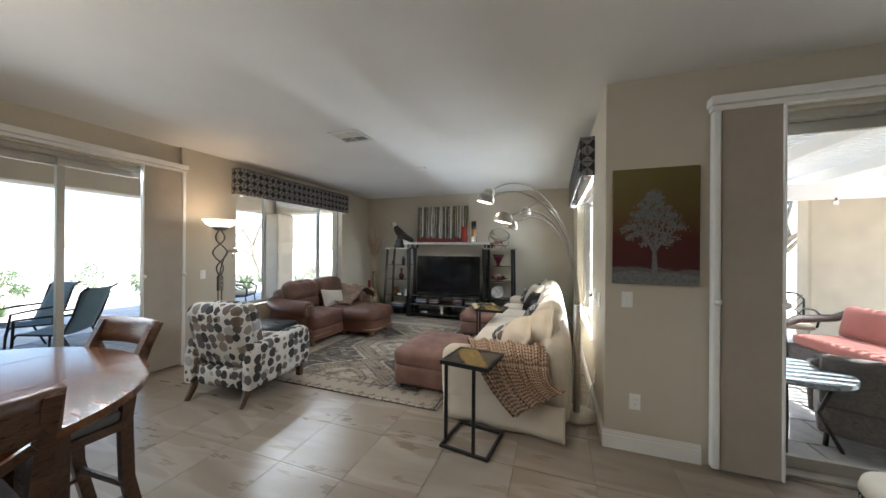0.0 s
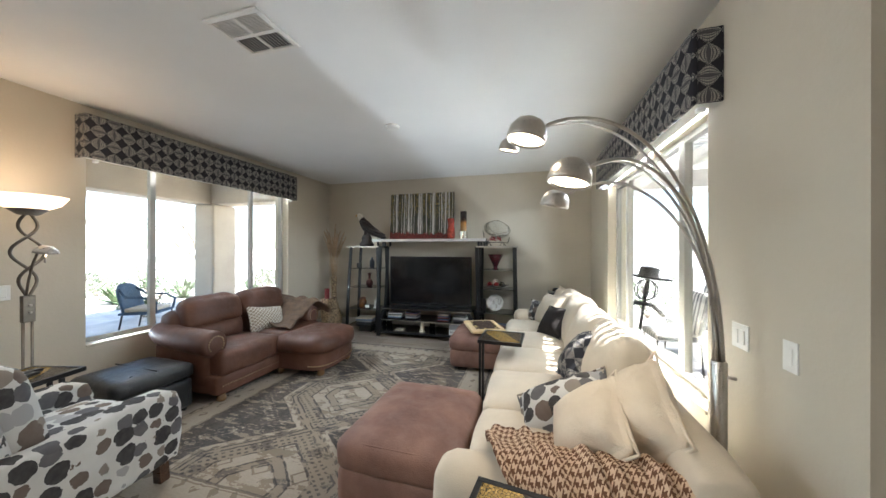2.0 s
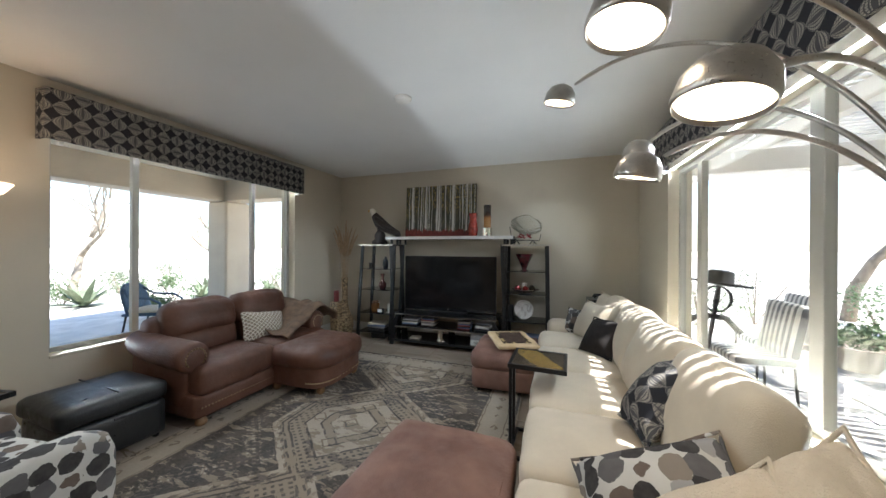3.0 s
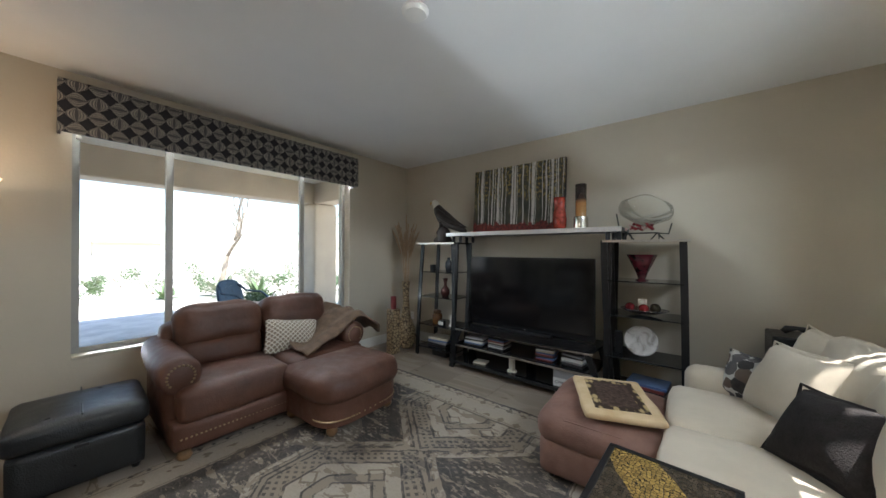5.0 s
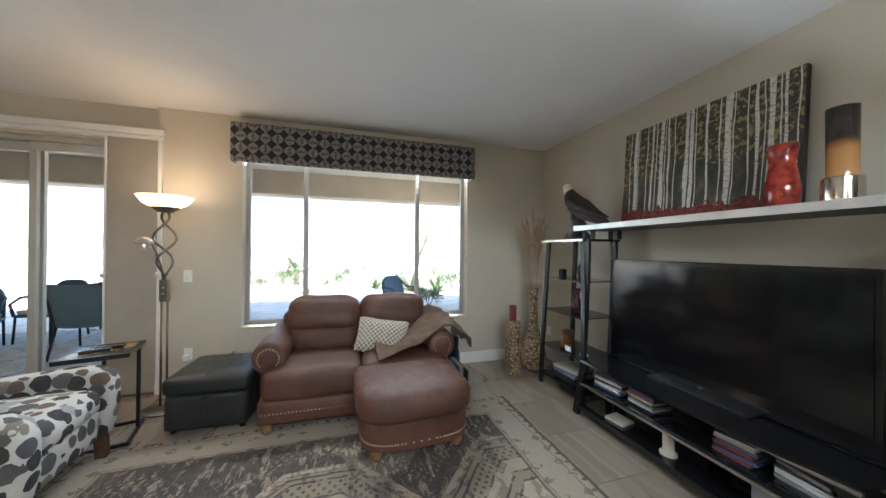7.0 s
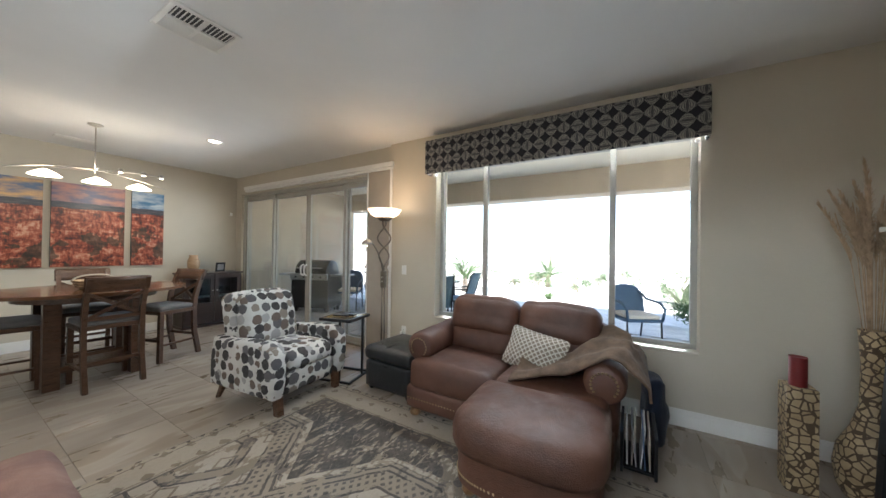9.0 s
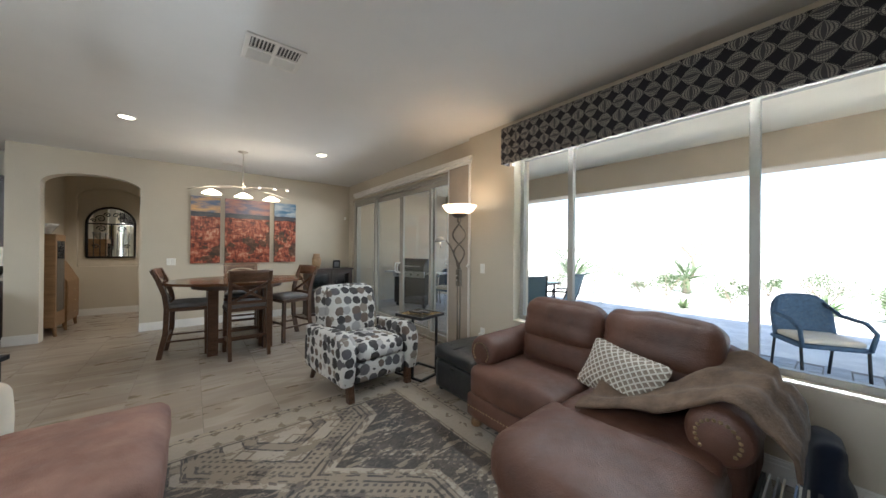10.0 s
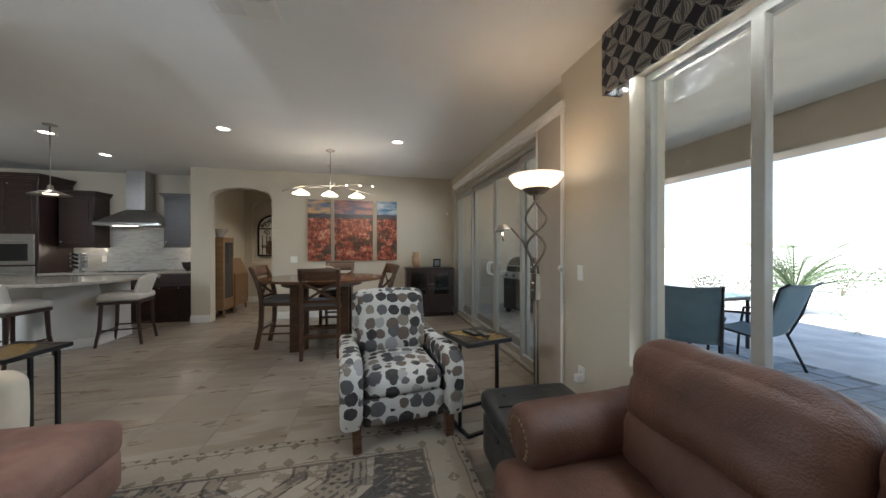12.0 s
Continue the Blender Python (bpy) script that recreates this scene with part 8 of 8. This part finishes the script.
def sling_chair(m):
    c = thing("sling_chair", m, "grey-blue sling patio chair on a dark metal frame", "chair", "sling patio chairs")
    for x in (-0.27, 0.27):
        part("side_frame", tube(B(), [(x, 0.32, 0.0), (x, 0.30, 0.35), (x, 0.26, 0.42), (x, -0.16, 0.38), (x, -0.26, 0.62), (x, -0.34, 0.92), (x, -0.42, 0.98)], 0.014, 8), IRON, c, "", True)
        part("armrest", tube(B(), [(x, 0.30, 0.30), (x * 1.1, 0.27, 0.60), (x * 1.1, 0.0, 0.63), (x, -0.27, 0.64)], 0.015, 8), IRON, c, "", True)
        part("rear_leg", tube(B(), [(x, -0.14, 0.38), (x, -0.30, 0.0)], 0.014, 8), IRON, c, "", True)

    def cloth(u, v):
        pts = [(0.28, 0.43), (0.05, 0.40), (-0.14, 0.39), (-0.22, 0.55), (-0.30, 0.78), (-0.355, 0.94), (-0.42, 0.98)]
        f = v * 6
        i = min(int(f), 5)
        t = f - i
        return Vector(((u - 0.5) * 0.52, pts[i][0] * (1 - t) + pts[i + 1][0] * t, pts[i][1] * (1 - t) + pts[i + 1][1] * t - 0.02 * (1 - (2 * u - 1) ** 2)))
    part("sling", sheet(B(), cloth, 6, 18, 0.008), SLING, c, "grey-blue sling", True)
    return c


sc = sling_chair(pose(-5.90, 2.50, PG, 0, 0, 128))
copy_thing(sc, pose(-6.85, 2.50, PG, 0, 0, 185))
copy_thing(sc, pose(-5.95, 1.30, PG, 0, 0, 96))
pt = thing("patio_table", pose(-7.0, 1.25, PG), "glass-topped dark metal patio table", "table")
part("top", box(B(), -0.55, 0.55, -0.85, 0.85, 0.70, 0.712, 0.004), CLEAR, pt, "clear glass top")
for a in ((-0.56, 0.56, -0.86, -0.82), (-0.56, 0.56, 0.82, 0.86), (-0.56, -0.52, -0.82, 0.82), (0.52, 0.56, -0.82, 0.82)):
    part("rim", box(B(), *a, 0.66, 0.699, 0.004), IRON, pt)
for x in (-0.48, 0.48):
    for y in (-0.76, 0.76):
        part("leg", tube(B(), [(x, y, 0.66), (x, y, 0.0)], 0.022, 8), IRON, pt, "", True)
gr = thing("gas_grill", pose(-5.70, -0.60, PG, 0, 0, -70), "black and steel gas grill on the patio", "grill")
part("cart", box(B(), -0.45, 0.45, -0.28, 0.28, 0.10, 0.80, 0.01), IRON, gr)
part("lid", lathe(B(), [(0, -0.42), (0.20, -0.42), (0.27, -0.38), (0.27, 0.38), (0.20, 0.42), (0, 0.42)], 20), IRON, gr, "rounded black lid", 40, pose(0, -0.02, 0.88, 0, 90, 0))
part("control_panel", box(B(), -0.45, 0.45, 0.281, 0.33, 0.72, 0.86, 0.008), STEEL, gr, "steel control panel")
for k in range(4):
    part("knob", lathe(B(), [(0, 0), (0.022, 0), (0.018, 0.03), (0, 0.03)], 12), BLACKSTEEL, gr, "", True, pose(-0.3 + 0.2 * k, 0.33, 0.79, -90, 0, 0))
part("lid_handle", tube(B(), [(-0.32, 0.30, 0.98), (0.32, 0.30, 0.98)], 0.014, 8), STEEL, gr, "", True)
for s in (-1, 1):
    part("side_shelf", box(B(), min(s * 0.455, s * 0.80), max(s * 0.455, s * 0.80), -0.24, 0.24, 0.80, 0.84, 0.006), STEEL, gr)
    part("wheel", lathe(B(), [(0, -0.02), (0.07, -0.02), (0.08, 0), (0.07, 0.02), (0, 0.02)], 18), BLACKSTEEL, gr, "", True, pose(s * 0.38, 0.2, 0.08, 0, 90, 0))
    part("leg", box(B(), s * 0.40 - 0.02, s * 0.40 + 0.02, -0.25, -0.21, 0.0, 0.10), IRON, gr)

# pergola patio
REDCUSH = m_fabric("coral_cushion", (0.40, 0.15, 0.125), 0.14, 200)
ws = thing("wicker_sofa", pose(3.66, 5.02, PG, 0, 0, 98), "dark wicker outdoor sofa with coral cushions", "sofa")
DKWICKER = plain("dark_wicker", (0.10, 0.085, 0.08), 0.7, var=0.4, scale=40, bump=0.9, bscale=110)
part("base", soft(1.7, 0.72, 0.28, 0.04, 8, (0, 0, 0), (0, 0, 0.16)), DKWICKER, ws, "", True)
part("seat_cushion", soft(1.5, 0.62, 0.14, 0.05, 10, (0, 0, 0.02), (0, 0.04, 0.37)), REDCUSH, ws, "coral seat cushion", True)
part("back", soft(1.7, 0.12, 0.5, 0.05, 8, (0, 0, 0), (0, -0.34, 0.52), pose(0, 0, 0, 10)), DKWICKER, ws, "", True)
for s in (-1, 1):
    part("back_cushion", soft(0.70, 0.16, 0.42, 0.06, 8, (0, 0.03, 0), (s * 0.37, -0.22, 0.62), pose(0, 0, 0, 12)), REDCUSH, ws, "", True)
    part("arm", tube(B(), [(s * 0.82, 0.36, 0.1), (s * 0.86, 0.38, 0.50), (s * 0.86, 0.2, 0.60), (s * 0.84, -0.2, 0.64), (s * 0.8, -0.36, 0.74)], [0.04, 0.05, 0.055, 0.05, 0.04], 10), DKWICKER, ws, "", True)
wch = thing("wicker_armchair", pose(2.60, 3.66, PG, 0, 0, -28) @ Matrix.Scale(0.86, 4), "dark wicker outdoor armchair with a coral patterned cushion", "chair")
part("base", soft(0.70, 0.66, 0.26, 0.04, 8, (0, 0, 0), (0, 0, 0.24)), DKWICKER, wch, "", True)
part("seat_cushion", soft(0.58, 0.56, 0.12, 0.045, 8, (0, 0, 0.02), (0, 0.03, 0.42)), REDCUSH, wch, "", True)
part("back", soft(0.68, 0.10, 0.50, 0.045, 8, (0, 0, 0), (0, -0.32, 0.60), pose(0, 0, 0, 12)), DKWICKER, wch, "", True)
for s in (-1, 1):
    part("arm", tube(B(), [(s * 0.34, 0.33, 0.1), (s * 0.37, 0.36, 0.55), (s * 0.37, 0.1, 0.64), (s * 0.34, -0.32, 0.74)], 0.04, 10), DKWICKER, wch, "", True)
    for y in (-0.28, 0.28):
        part("leg", tube(B(), [(s * 0.29, y, 0.12), (s * 0.30, y * 1.05, 0.0)], 0.018, 8), IRON, wch, "", True)
ct = thing("cafe_table", pose(1.98, 3.47, PG) @ Matrix.Scale(1.14, 4), "round mosaic-topped iron patio table", "table")
part("top", lathe(B(), [(0, 0.50), (0.30, 0.50), (0.30, 0.53), (0, 0.53)], 32), plain("blue_mosaic", (0.26, 0.30, 0.32), 0.3, var=0.6, scale=40), ct, "", 40)
for k in range(3):
    a = k * 2.094
    part("leg", tube(B(), [(0.26 * math.cos(a), 0.26 * math.sin(a), 0.5), (0.16 * math.cos(a), 0.16 * math.sin(a), 0.25), (0.28 * math.cos(a), 0.28 * math.sin(a), 0.0)], 0.012, 8), IRON, ct, "", True)
ic = thing("iron_chair", pose(3.45, 6.30, PG, 0, 0, 165), "cast iron swivel chair with a lattice back and pale cushion", "chair")
part("seat", soft(0.52, 0.50, 0.08, 0.03, 8, (0, 0, 0.015), (0, 0, 0.46)), CREAM, ic, "", True)
part("pedestal", lathe(B(), [(0, 0.10), (0.03, 0.10), (0.03, 0.42), (0.12, 0.42), (0, 0.42)], 14), IRON, ic)
for k in range(4):
    a = k * 1.571 + 0.78
    part("foot", tube(B(), [(0, 0, 0.12), (0.2 * math.cos(a), 0.2 * math.sin(a), 0.08), (0.30 * math.cos(a), 0.30 * math.sin(a), 0.0)], 0.016, 8), IRON, ic, "", True)
part("back_frame", tube(B(), [(-0.26, -0.24, 0.46), (-0.28, -0.30, 0.80), (-0.2, -0.33, 0.88), (0.2, -0.33, 0.88), (0.28, -0.30, 0.80), (0.26, -0.24, 0.46)], 0.014, 8), IRON, ic, "", True)
for k in range(7):
    x = -0.27 + 0.09 * k
    for s in (-1, 1):
        x2 = max(-0.27, min(0.27, x + s * 0.27))
        part("lattice_bar", tube(B(), [(x, -0.25, 0.52), (x2, -0.32, 0.52 + 0.34 * abs(x2 - x) / 0.27)], 0.006, 6), IRON, ic)
for s in (-1, 1):
    part("arm", tube(B(), [(s * 0.27, -0.28, 0.66), (s * 0.31, 0.0, 0.68), (s * 0.30, 0.22, 0.64), (s * 0.26, 0.24, 0.47)], 0.013, 8), IRON, ic, "", True)
STRIPE = Mat("striped_cloth", 0.9)
STRIPE.color(STRIPE.mix(STRIPE.math('GREATER_THAN', STRIPE.math('SINE', STRIPE.math('MULTIPLY', STRIPE.xyz()[0], 90.0)), 0.0), (0.55, 0.53, 0.5), (0.12, 0.12, 0.13)))
for k, (x, y) in enumerate(((1.38, 6.25), (1.9, 6.95))):
    lc = thing("garden_chair", pose(x, y, PG, 0, 0, 90), "striped cushion garden chair on an iron frame", "chair", "striped garden chairs")
    part("seat", soft(0.50, 0.50, 0.09, 0.035, 8, (0, 0, 0.01), (0, 0, 0.44)), STRIPE.m, lc, "", True)
    part("back", soft(0.50, 0.09, 0.52, 0.035, 8, (0, 0.01, 0), (0, -0.25, 0.72), pose(0, 0, 0, 10)), STRIPE.m, lc, "", True)
    for sx in (-0.22, 0.22):
        for sy in (-0.22, 0.22):
            part("leg", tube(B(), [(sx, sy, 0.40), (sx * 1.1, sy * 1.1, 0)], 0.012, 6), IRON, lc)
for k, (x, y) in enumerate(((3.0, 6.28), (4.0, 6.28))):
    bl = thing("string_light", pose(x, y, 2.2), "small bulb hung from the pergola beam", "light")
    part("socket", tube(B(), [(0, 0, 0.045), (0, 0, 0.0)], 0.012, 8), BLACKSTEEL, bl)
    part("bulb", lathe(B(), [(0, -0.06), (0.022, -0.045), (0.026, -0.025), (0.012, 0), (0, 0)], 12), PLATE, bl, "", True)

# ---- garden ----
LEAF = plain("leaf_green", (0.10, 0.15, 0.065), 0.7, var=0.4, scale=5)
SAGE = plain("sage_green", (0.17, 0.20, 0.13), 0.8, var=0.35, scale=5)
BARK = plain("bark", (0.27, 0.22, 0.17), 0.9, var=0.3, scale=12, bump=0.6)
gr_ = random.Random(11)


def leafy(bm, c, n, rx, rz, size, rnd):
    """Many small single leaves in an uneven cloud."""
    for _ in range(n):
        a, u, r = rnd.uniform(0, 6.28), rnd.uniform(-1, 1), rnd.random() ** 0.45
        s = math.sqrt(1 - u * u)
        p = Vector(c) + Vector((rx * r * s * math.cos(a), rx * r * s * math.sin(a), rz * r * u))
        d = Vector((rnd.uniform(-1, 1), rnd.uniform(-1, 1), rnd.uniform(-0.5, 1))).normalized() * size * rnd.uniform(0.6, 1.4)
        w = d.orthogonal().normalized() * size * 0.3
        v = [bm.verts.new(p), bm.verts.new(p + d * 0.5 + w), bm.verts.new(p + d), bm.verts.new(p + d * 0.5 - w)]
        bm.faces.new(v)


def desert_tree(m, h, seed, label, dense=260):
    t = thing("desert_tree", m, label, "tree", "desert trees")
    rnd = random.Random(seed)
    bm, crown = B(), B()
    def limb(p, d, ln, r, k):
        pts = [p]
        for i in range(3):
            d = (d + Vector((rnd.uniform(-0.3, 0.3), rnd.uniform(-0.3, 0.3), rnd.uniform(-0.05, 0.25)))).normalized()
            pts.append(pts[-1] + d * ln / 3)
        tube(bm, pts, [r, r * 0.85, r * 0.7, r * 0.55], 6)
        if k:
            for _ in range(3):
                limb(pts[rnd.choice((2, 3))], (d + Vector((rnd.uniform(-0.9, 0.9), rnd.uniform(-0.9, 0.9), rnd.uniform(-0.1, 0.6)))).normalized(), ln * 0.68, r * 0.5, k - 1)
        else:
            leafy(crown, pts[-1], dense // 10, h * 0.10, h * 0.06, 0.05, rnd)
    limb(Vector((0, 0, -0.05)), Vector((0.15, 0.1, 1)), h * 0.42, h * 0.026, 3)
    part("trunk", bm, BARK, t, "grey-brown branching trunk", True)
    tagged(part("crown", crown, SAGE, t, "sparse green foliage", recalc=False), kind="stuff")
    return t


def agave(m, n, r, label, mat):
    a = thing("agave", m, label, "succulent", "spiky garden plants")
    rnd = random.Random(int(r * 100) + n)
    me = None
    for i in range(n):
        b, e = i * 2.4, rnd.uniform(0.25, 1.25)
        ln = r * rnd.uniform(0.75, 1.1)
        def fn(u, v, ln=ln, e=e):
            x = ln * v
            return Vector((x * math.cos(e), (u - 0.5) * 0.11 * r * 2 * (1 - v) ** 0.6 * (0.5 + min(1, v * 3) * 0.5), x * math.sin(e) - 0.15 * x * x / r))
        part("leaf", sheet(B(), fn, 2, 5, 0.008), mat, a, "", False, Matrix.Rotation(b, 4, 'Z'))
    return a


def shrub(m, r, n, seed, label):
    s = thing("shrub", m, label, "shrub", "garden shrubs")
    rnd = random.Random(seed)
    bm = B()
    for k in range(6):
        a = rnd.uniform(0, 6.28)
        tube(bm, [(0, 0, -0.03), (0.3 * r * math.cos(a), 0.3 * r * math.sin(a), 0.5 * r), (0.6 * r * math.cos(a), 0.6 * r * math.sin(a), r)], [0.015, 0.01, 0.006], 5)
    part("stems", bm, BARK, s)
    bm = B()
    for k in range(9):
        leafy(bm, (rnd.uniform(-0.6, 0.6) * r, rnd.uniform(-0.6, 0.6) * r, r * rnd.uniform(0.35, 1.0)), n // 9, r * 0.4, r * 0.32, 0.055, rnd)
    tagged(part("foliage", bm, SAGE if seed % 2 else LEAF, s, recalc=False), kind="stuff")
    return s


def palm(m, h, seed):
    p = thing("palm", m, "small date palm with arching fronds in gravel", "palm")
    rnd = random.Random(seed)
    part("trunk", lathe(B(), [(0, -0.05), (0.13, -0.05), (0.12, 0.15), (0.10, 0.35), (0.08, 0.5), (0, 0.52)], 12), BARK, p, "", True)
    for i in range(44):
        a, e, ln = i * 2.4, rnd.uniform(0.1, 1.3), h * rnd.uniform(0.7, 1.0)
        bm = B()
        pts = [Vector((ln * t * math.cos(e) * math.cos(a), ln * t * math.cos(e) * math.sin(a), 0.45 + ln * t * math.sin(e) - 0.45 * ln * t * t)) for t in (k / 9 for k in range(10))]
        tube(bm, pts, [0.014 - 0.0012 * k for k in range(10)], 5)
        for k in range(2, 10):
            for j in (0, 0.5):
                b = pts[k].lerp(pts[min(k + 1, 9)], j)
                d = (pts[k] - pts[k - 1]).normalized()
                side = d.cross(Vector((0, 0, 1))).normalized()
                for s in (-1, 1):
                    tip = b + (side * s * 0.8 + d * 0.7 + Vector((0, 0, -0.15))) * 0.26 * (1.15 - k / 10)
                    w = d * 0.012
                    bm.faces.new([bm.verts.new(b - w), bm.verts.new(b + w), bm.verts.new(tip)])
        part("frond", bm, LEAF, p, recalc=False)
    return p


desert_tree(pose(-13.5, 7.2, -0.06), 4.6, 1, "bare branching desert tree with thin foliage", 60)
desert_tree(pose(-13.0, 11.5, -0.06), 4.2, 4, "sparse desert tree beyond the patio", 90)
desert_tree(pose(-22.0, 1.0, -0.06), 4.0, 6, "sparse desert tree in the far garden", 120)
desert_tree(pose(5.5, 11.5, -0.06), 5.0, 9, "green leafy tree behind the garden wall", 900)
desert_tree(pose(9.5, 5.0, -0.06), 4.2, 12, "green leafy tree beyond the pergola", 700)
for k, (x, y, r) in enumerate(((-11.2, 7.6, 0.75), (-10.6, 8.9, 0.6), (-12.5, 5.6, 0.6), (-11.8, 9.8, 0.7), (-11, 3.4, 0.35), (-12.2, 10.9, 0.6), (-9.6, 10.4, 0.6), (-11.7, 6.8, 0.95), (-10.2, 7.3, 0.5))):
    agave(pose(x, y, -0.06), 22, r, "spiky pale green agave in desert gravel", SAGE if k % 2 else LEAF)
palm(pose(-11.1, 0.45, -0.06), 2.3, 3)
palm(pose(-14.5, 2.6, -0.06), 1.8, 5)
for k, (x, y, r) in enumerate(((-9.6, 9.3, 0.7), (-8.9, 10.2, 0.8), (-16, 4.4, 0.5), (-18, 9.0, 0.7), (-15.5, -1.0, 0.8), (-10.5, -0.8, 0.6), (8.0, 7.2, 0.6), (7.2, 5.3, 0.5), (9.2, 3.8, 0.7), (8.6, 9.5, 0.9), (-6.6, 9.6, 0.6), (-20, 14, 1.0), (2.2, 9.6, 0.9), (3.4, 10.4, 1.1), (4.6, 9.4, 0.8), (6.6, 8.2, 0.9), (1.2, 10.2, 0.9), (7.6, 3.2, 0.8), (-12.2, 6.6, 0.6), (-13.6, 8.4, 0.8), (-12.9, 4.0, 0.5), (-14.2, 5.6, 0.7), (-16.5, 7.2, 0.9), (-15.2, 2.0, 0.7), (-17.5, 5.2, 0.8), (-13.4, 1.6, 0.5), (-10.5, 8.1, 0.65), (-7.6, 9.3, 0.9), (-8.5, 6.65, 0.5), (-12.4, 7.9, 0.7), (-13.2, 2.4, 0.6), (-11.9, -0.6, 0.6), (-19.5, 3.0, 0.9), (-14.6, 10.4, 0.9), (-16.8, -0.4, 0.8))):
    shrub(pose(x, y, -0.06), r, 900, k, "loose green shrub growing in desert gravel")
hs = thing("house", pose(-95, 14, -0.06), "distant low tan house with a red tiled roof", "house")
part("wall", box(B(), -3, 3, -5, 5, 0, 2.8), STUCCO, hs)
part("roof", poly(B(), [(-5.6, 2.8), (5.6, 2.8), (3.6, 4.3), (-3.6, 4.3)], -3.5, 3.5, 'x'), plain("roof_tile", (0.45, 0.36, 0.30), 0.8, var=0.2), hs)
for y in (-3, 0, 3):
    part("window", box(B(), 3.001, 3.05, y - 0.6, y + 0.6, 0.9, 2.1), STUCCO, hs)

# wire-faced garden ornament in a wide hat, behind the striped chair, and a planted bowl
bm = lathe(B(), [(0, 0.30), (0.05, 0.30), (0.10, 0.285), (0.115, 0.17), (0.13, 0.155), (0.25, 0.165), (0.26, 0.172), (0.25, 0.155), (0.12, 0.14), (0, 0.14)], 24)
tube(bm, [(0, 0, 0.14), (0, 0, -0.12), (0, 0, -1.0)], 0.02, 8)
for k in range(3):
    a0 = k * 1.05
    tube(bm, [(0.13 * math.cos(t * 0.3927) * math.cos(a0), 0.13 * math.cos(t * 0.3927) * math.sin(a0), 0.13 * math.sin(t * 0.3927) + 0.0) for t in range(17)], 0.008, 6)
tube(bm, [(-0.24, 0, -0.30), (-0.1, 0, -0.18), (0.1, 0, -0.18), (0.24, 0, -0.30)], 0.03, 8)
solo("garden_ornament", bm, IRON, "dark wire garden ornament wearing a wide-brimmed hat", "ornament", pose(1.10, 6.22, 0.95, 0, 8, 0), 40)
pb = thing("planter_bowl", pose(3.1, 7.66, PG), "wide clay bowl planted with green leaves", "planter")
part("bowl", lathe(B(), [(0, 0), (0.16, 0), (0.30, 0.26), (0.33, 0.30), (0.29, 0.30), (0.26, 0.24), (0, 0.22)], 24), STUCCO, pb, "", 40)
bm = B()
leafy(bm, (0, 0, 0.40), 500, 0.32, 0.16, 0.07, random.Random(5))
tagged(part("leaves", bm, LEAF, pb, recalc=False), kind="stuff")


# ---- floor tiles ----
def floor_tiles():
    """Square stone-look tiles on a straight grid; cut ones at the walls."""
    S, G = 0.51, 0.0017
    bed = bpy.data.objects["floor"]
    whole = None
    for j in range(-11, 11):
        for i in range(-9, 10):
            x0, y0 = i * S + G, 1.93 + j * S + G
            x1, y1 = x0 + S - 2 * G, y0 + S - 2 * G
            east = X_E if y0 > Y_T - 0.1 else 4.6
            x0c, x1c = max(x0, X_SL), min(x1, east)
            y0c, y1c = max(y0, -3.32), min(y1, Y_N)
            if x1c - x0c < 0.03 or y1c - y0c < 0.03 or (x0c > 0.5 and y1c < Y_K):
                continue
            if x1c - x0c < S - 0.004 or y1c - y0c < S - 0.004:
                part("floor_tile", box(B(), 0, x1c - x0c, 0, y1c - y0c, -0.003, 0.0, 0.0012, 1), TILE, bed).location = (x0c, y0c, 0)
                continue
            if whole is None:
                ob = part("floor_tile", box(B(), 0, S - 2 * G, 0, S - 2 * G, -0.003, 0.0, 0.0012, 1), TILE, bed)
                whole = ob.data
            else:
                ob = new("floor_tile", whole)
                ob.parent = bed
            ob.location = (x0, y0, 0)


floor_tiles()
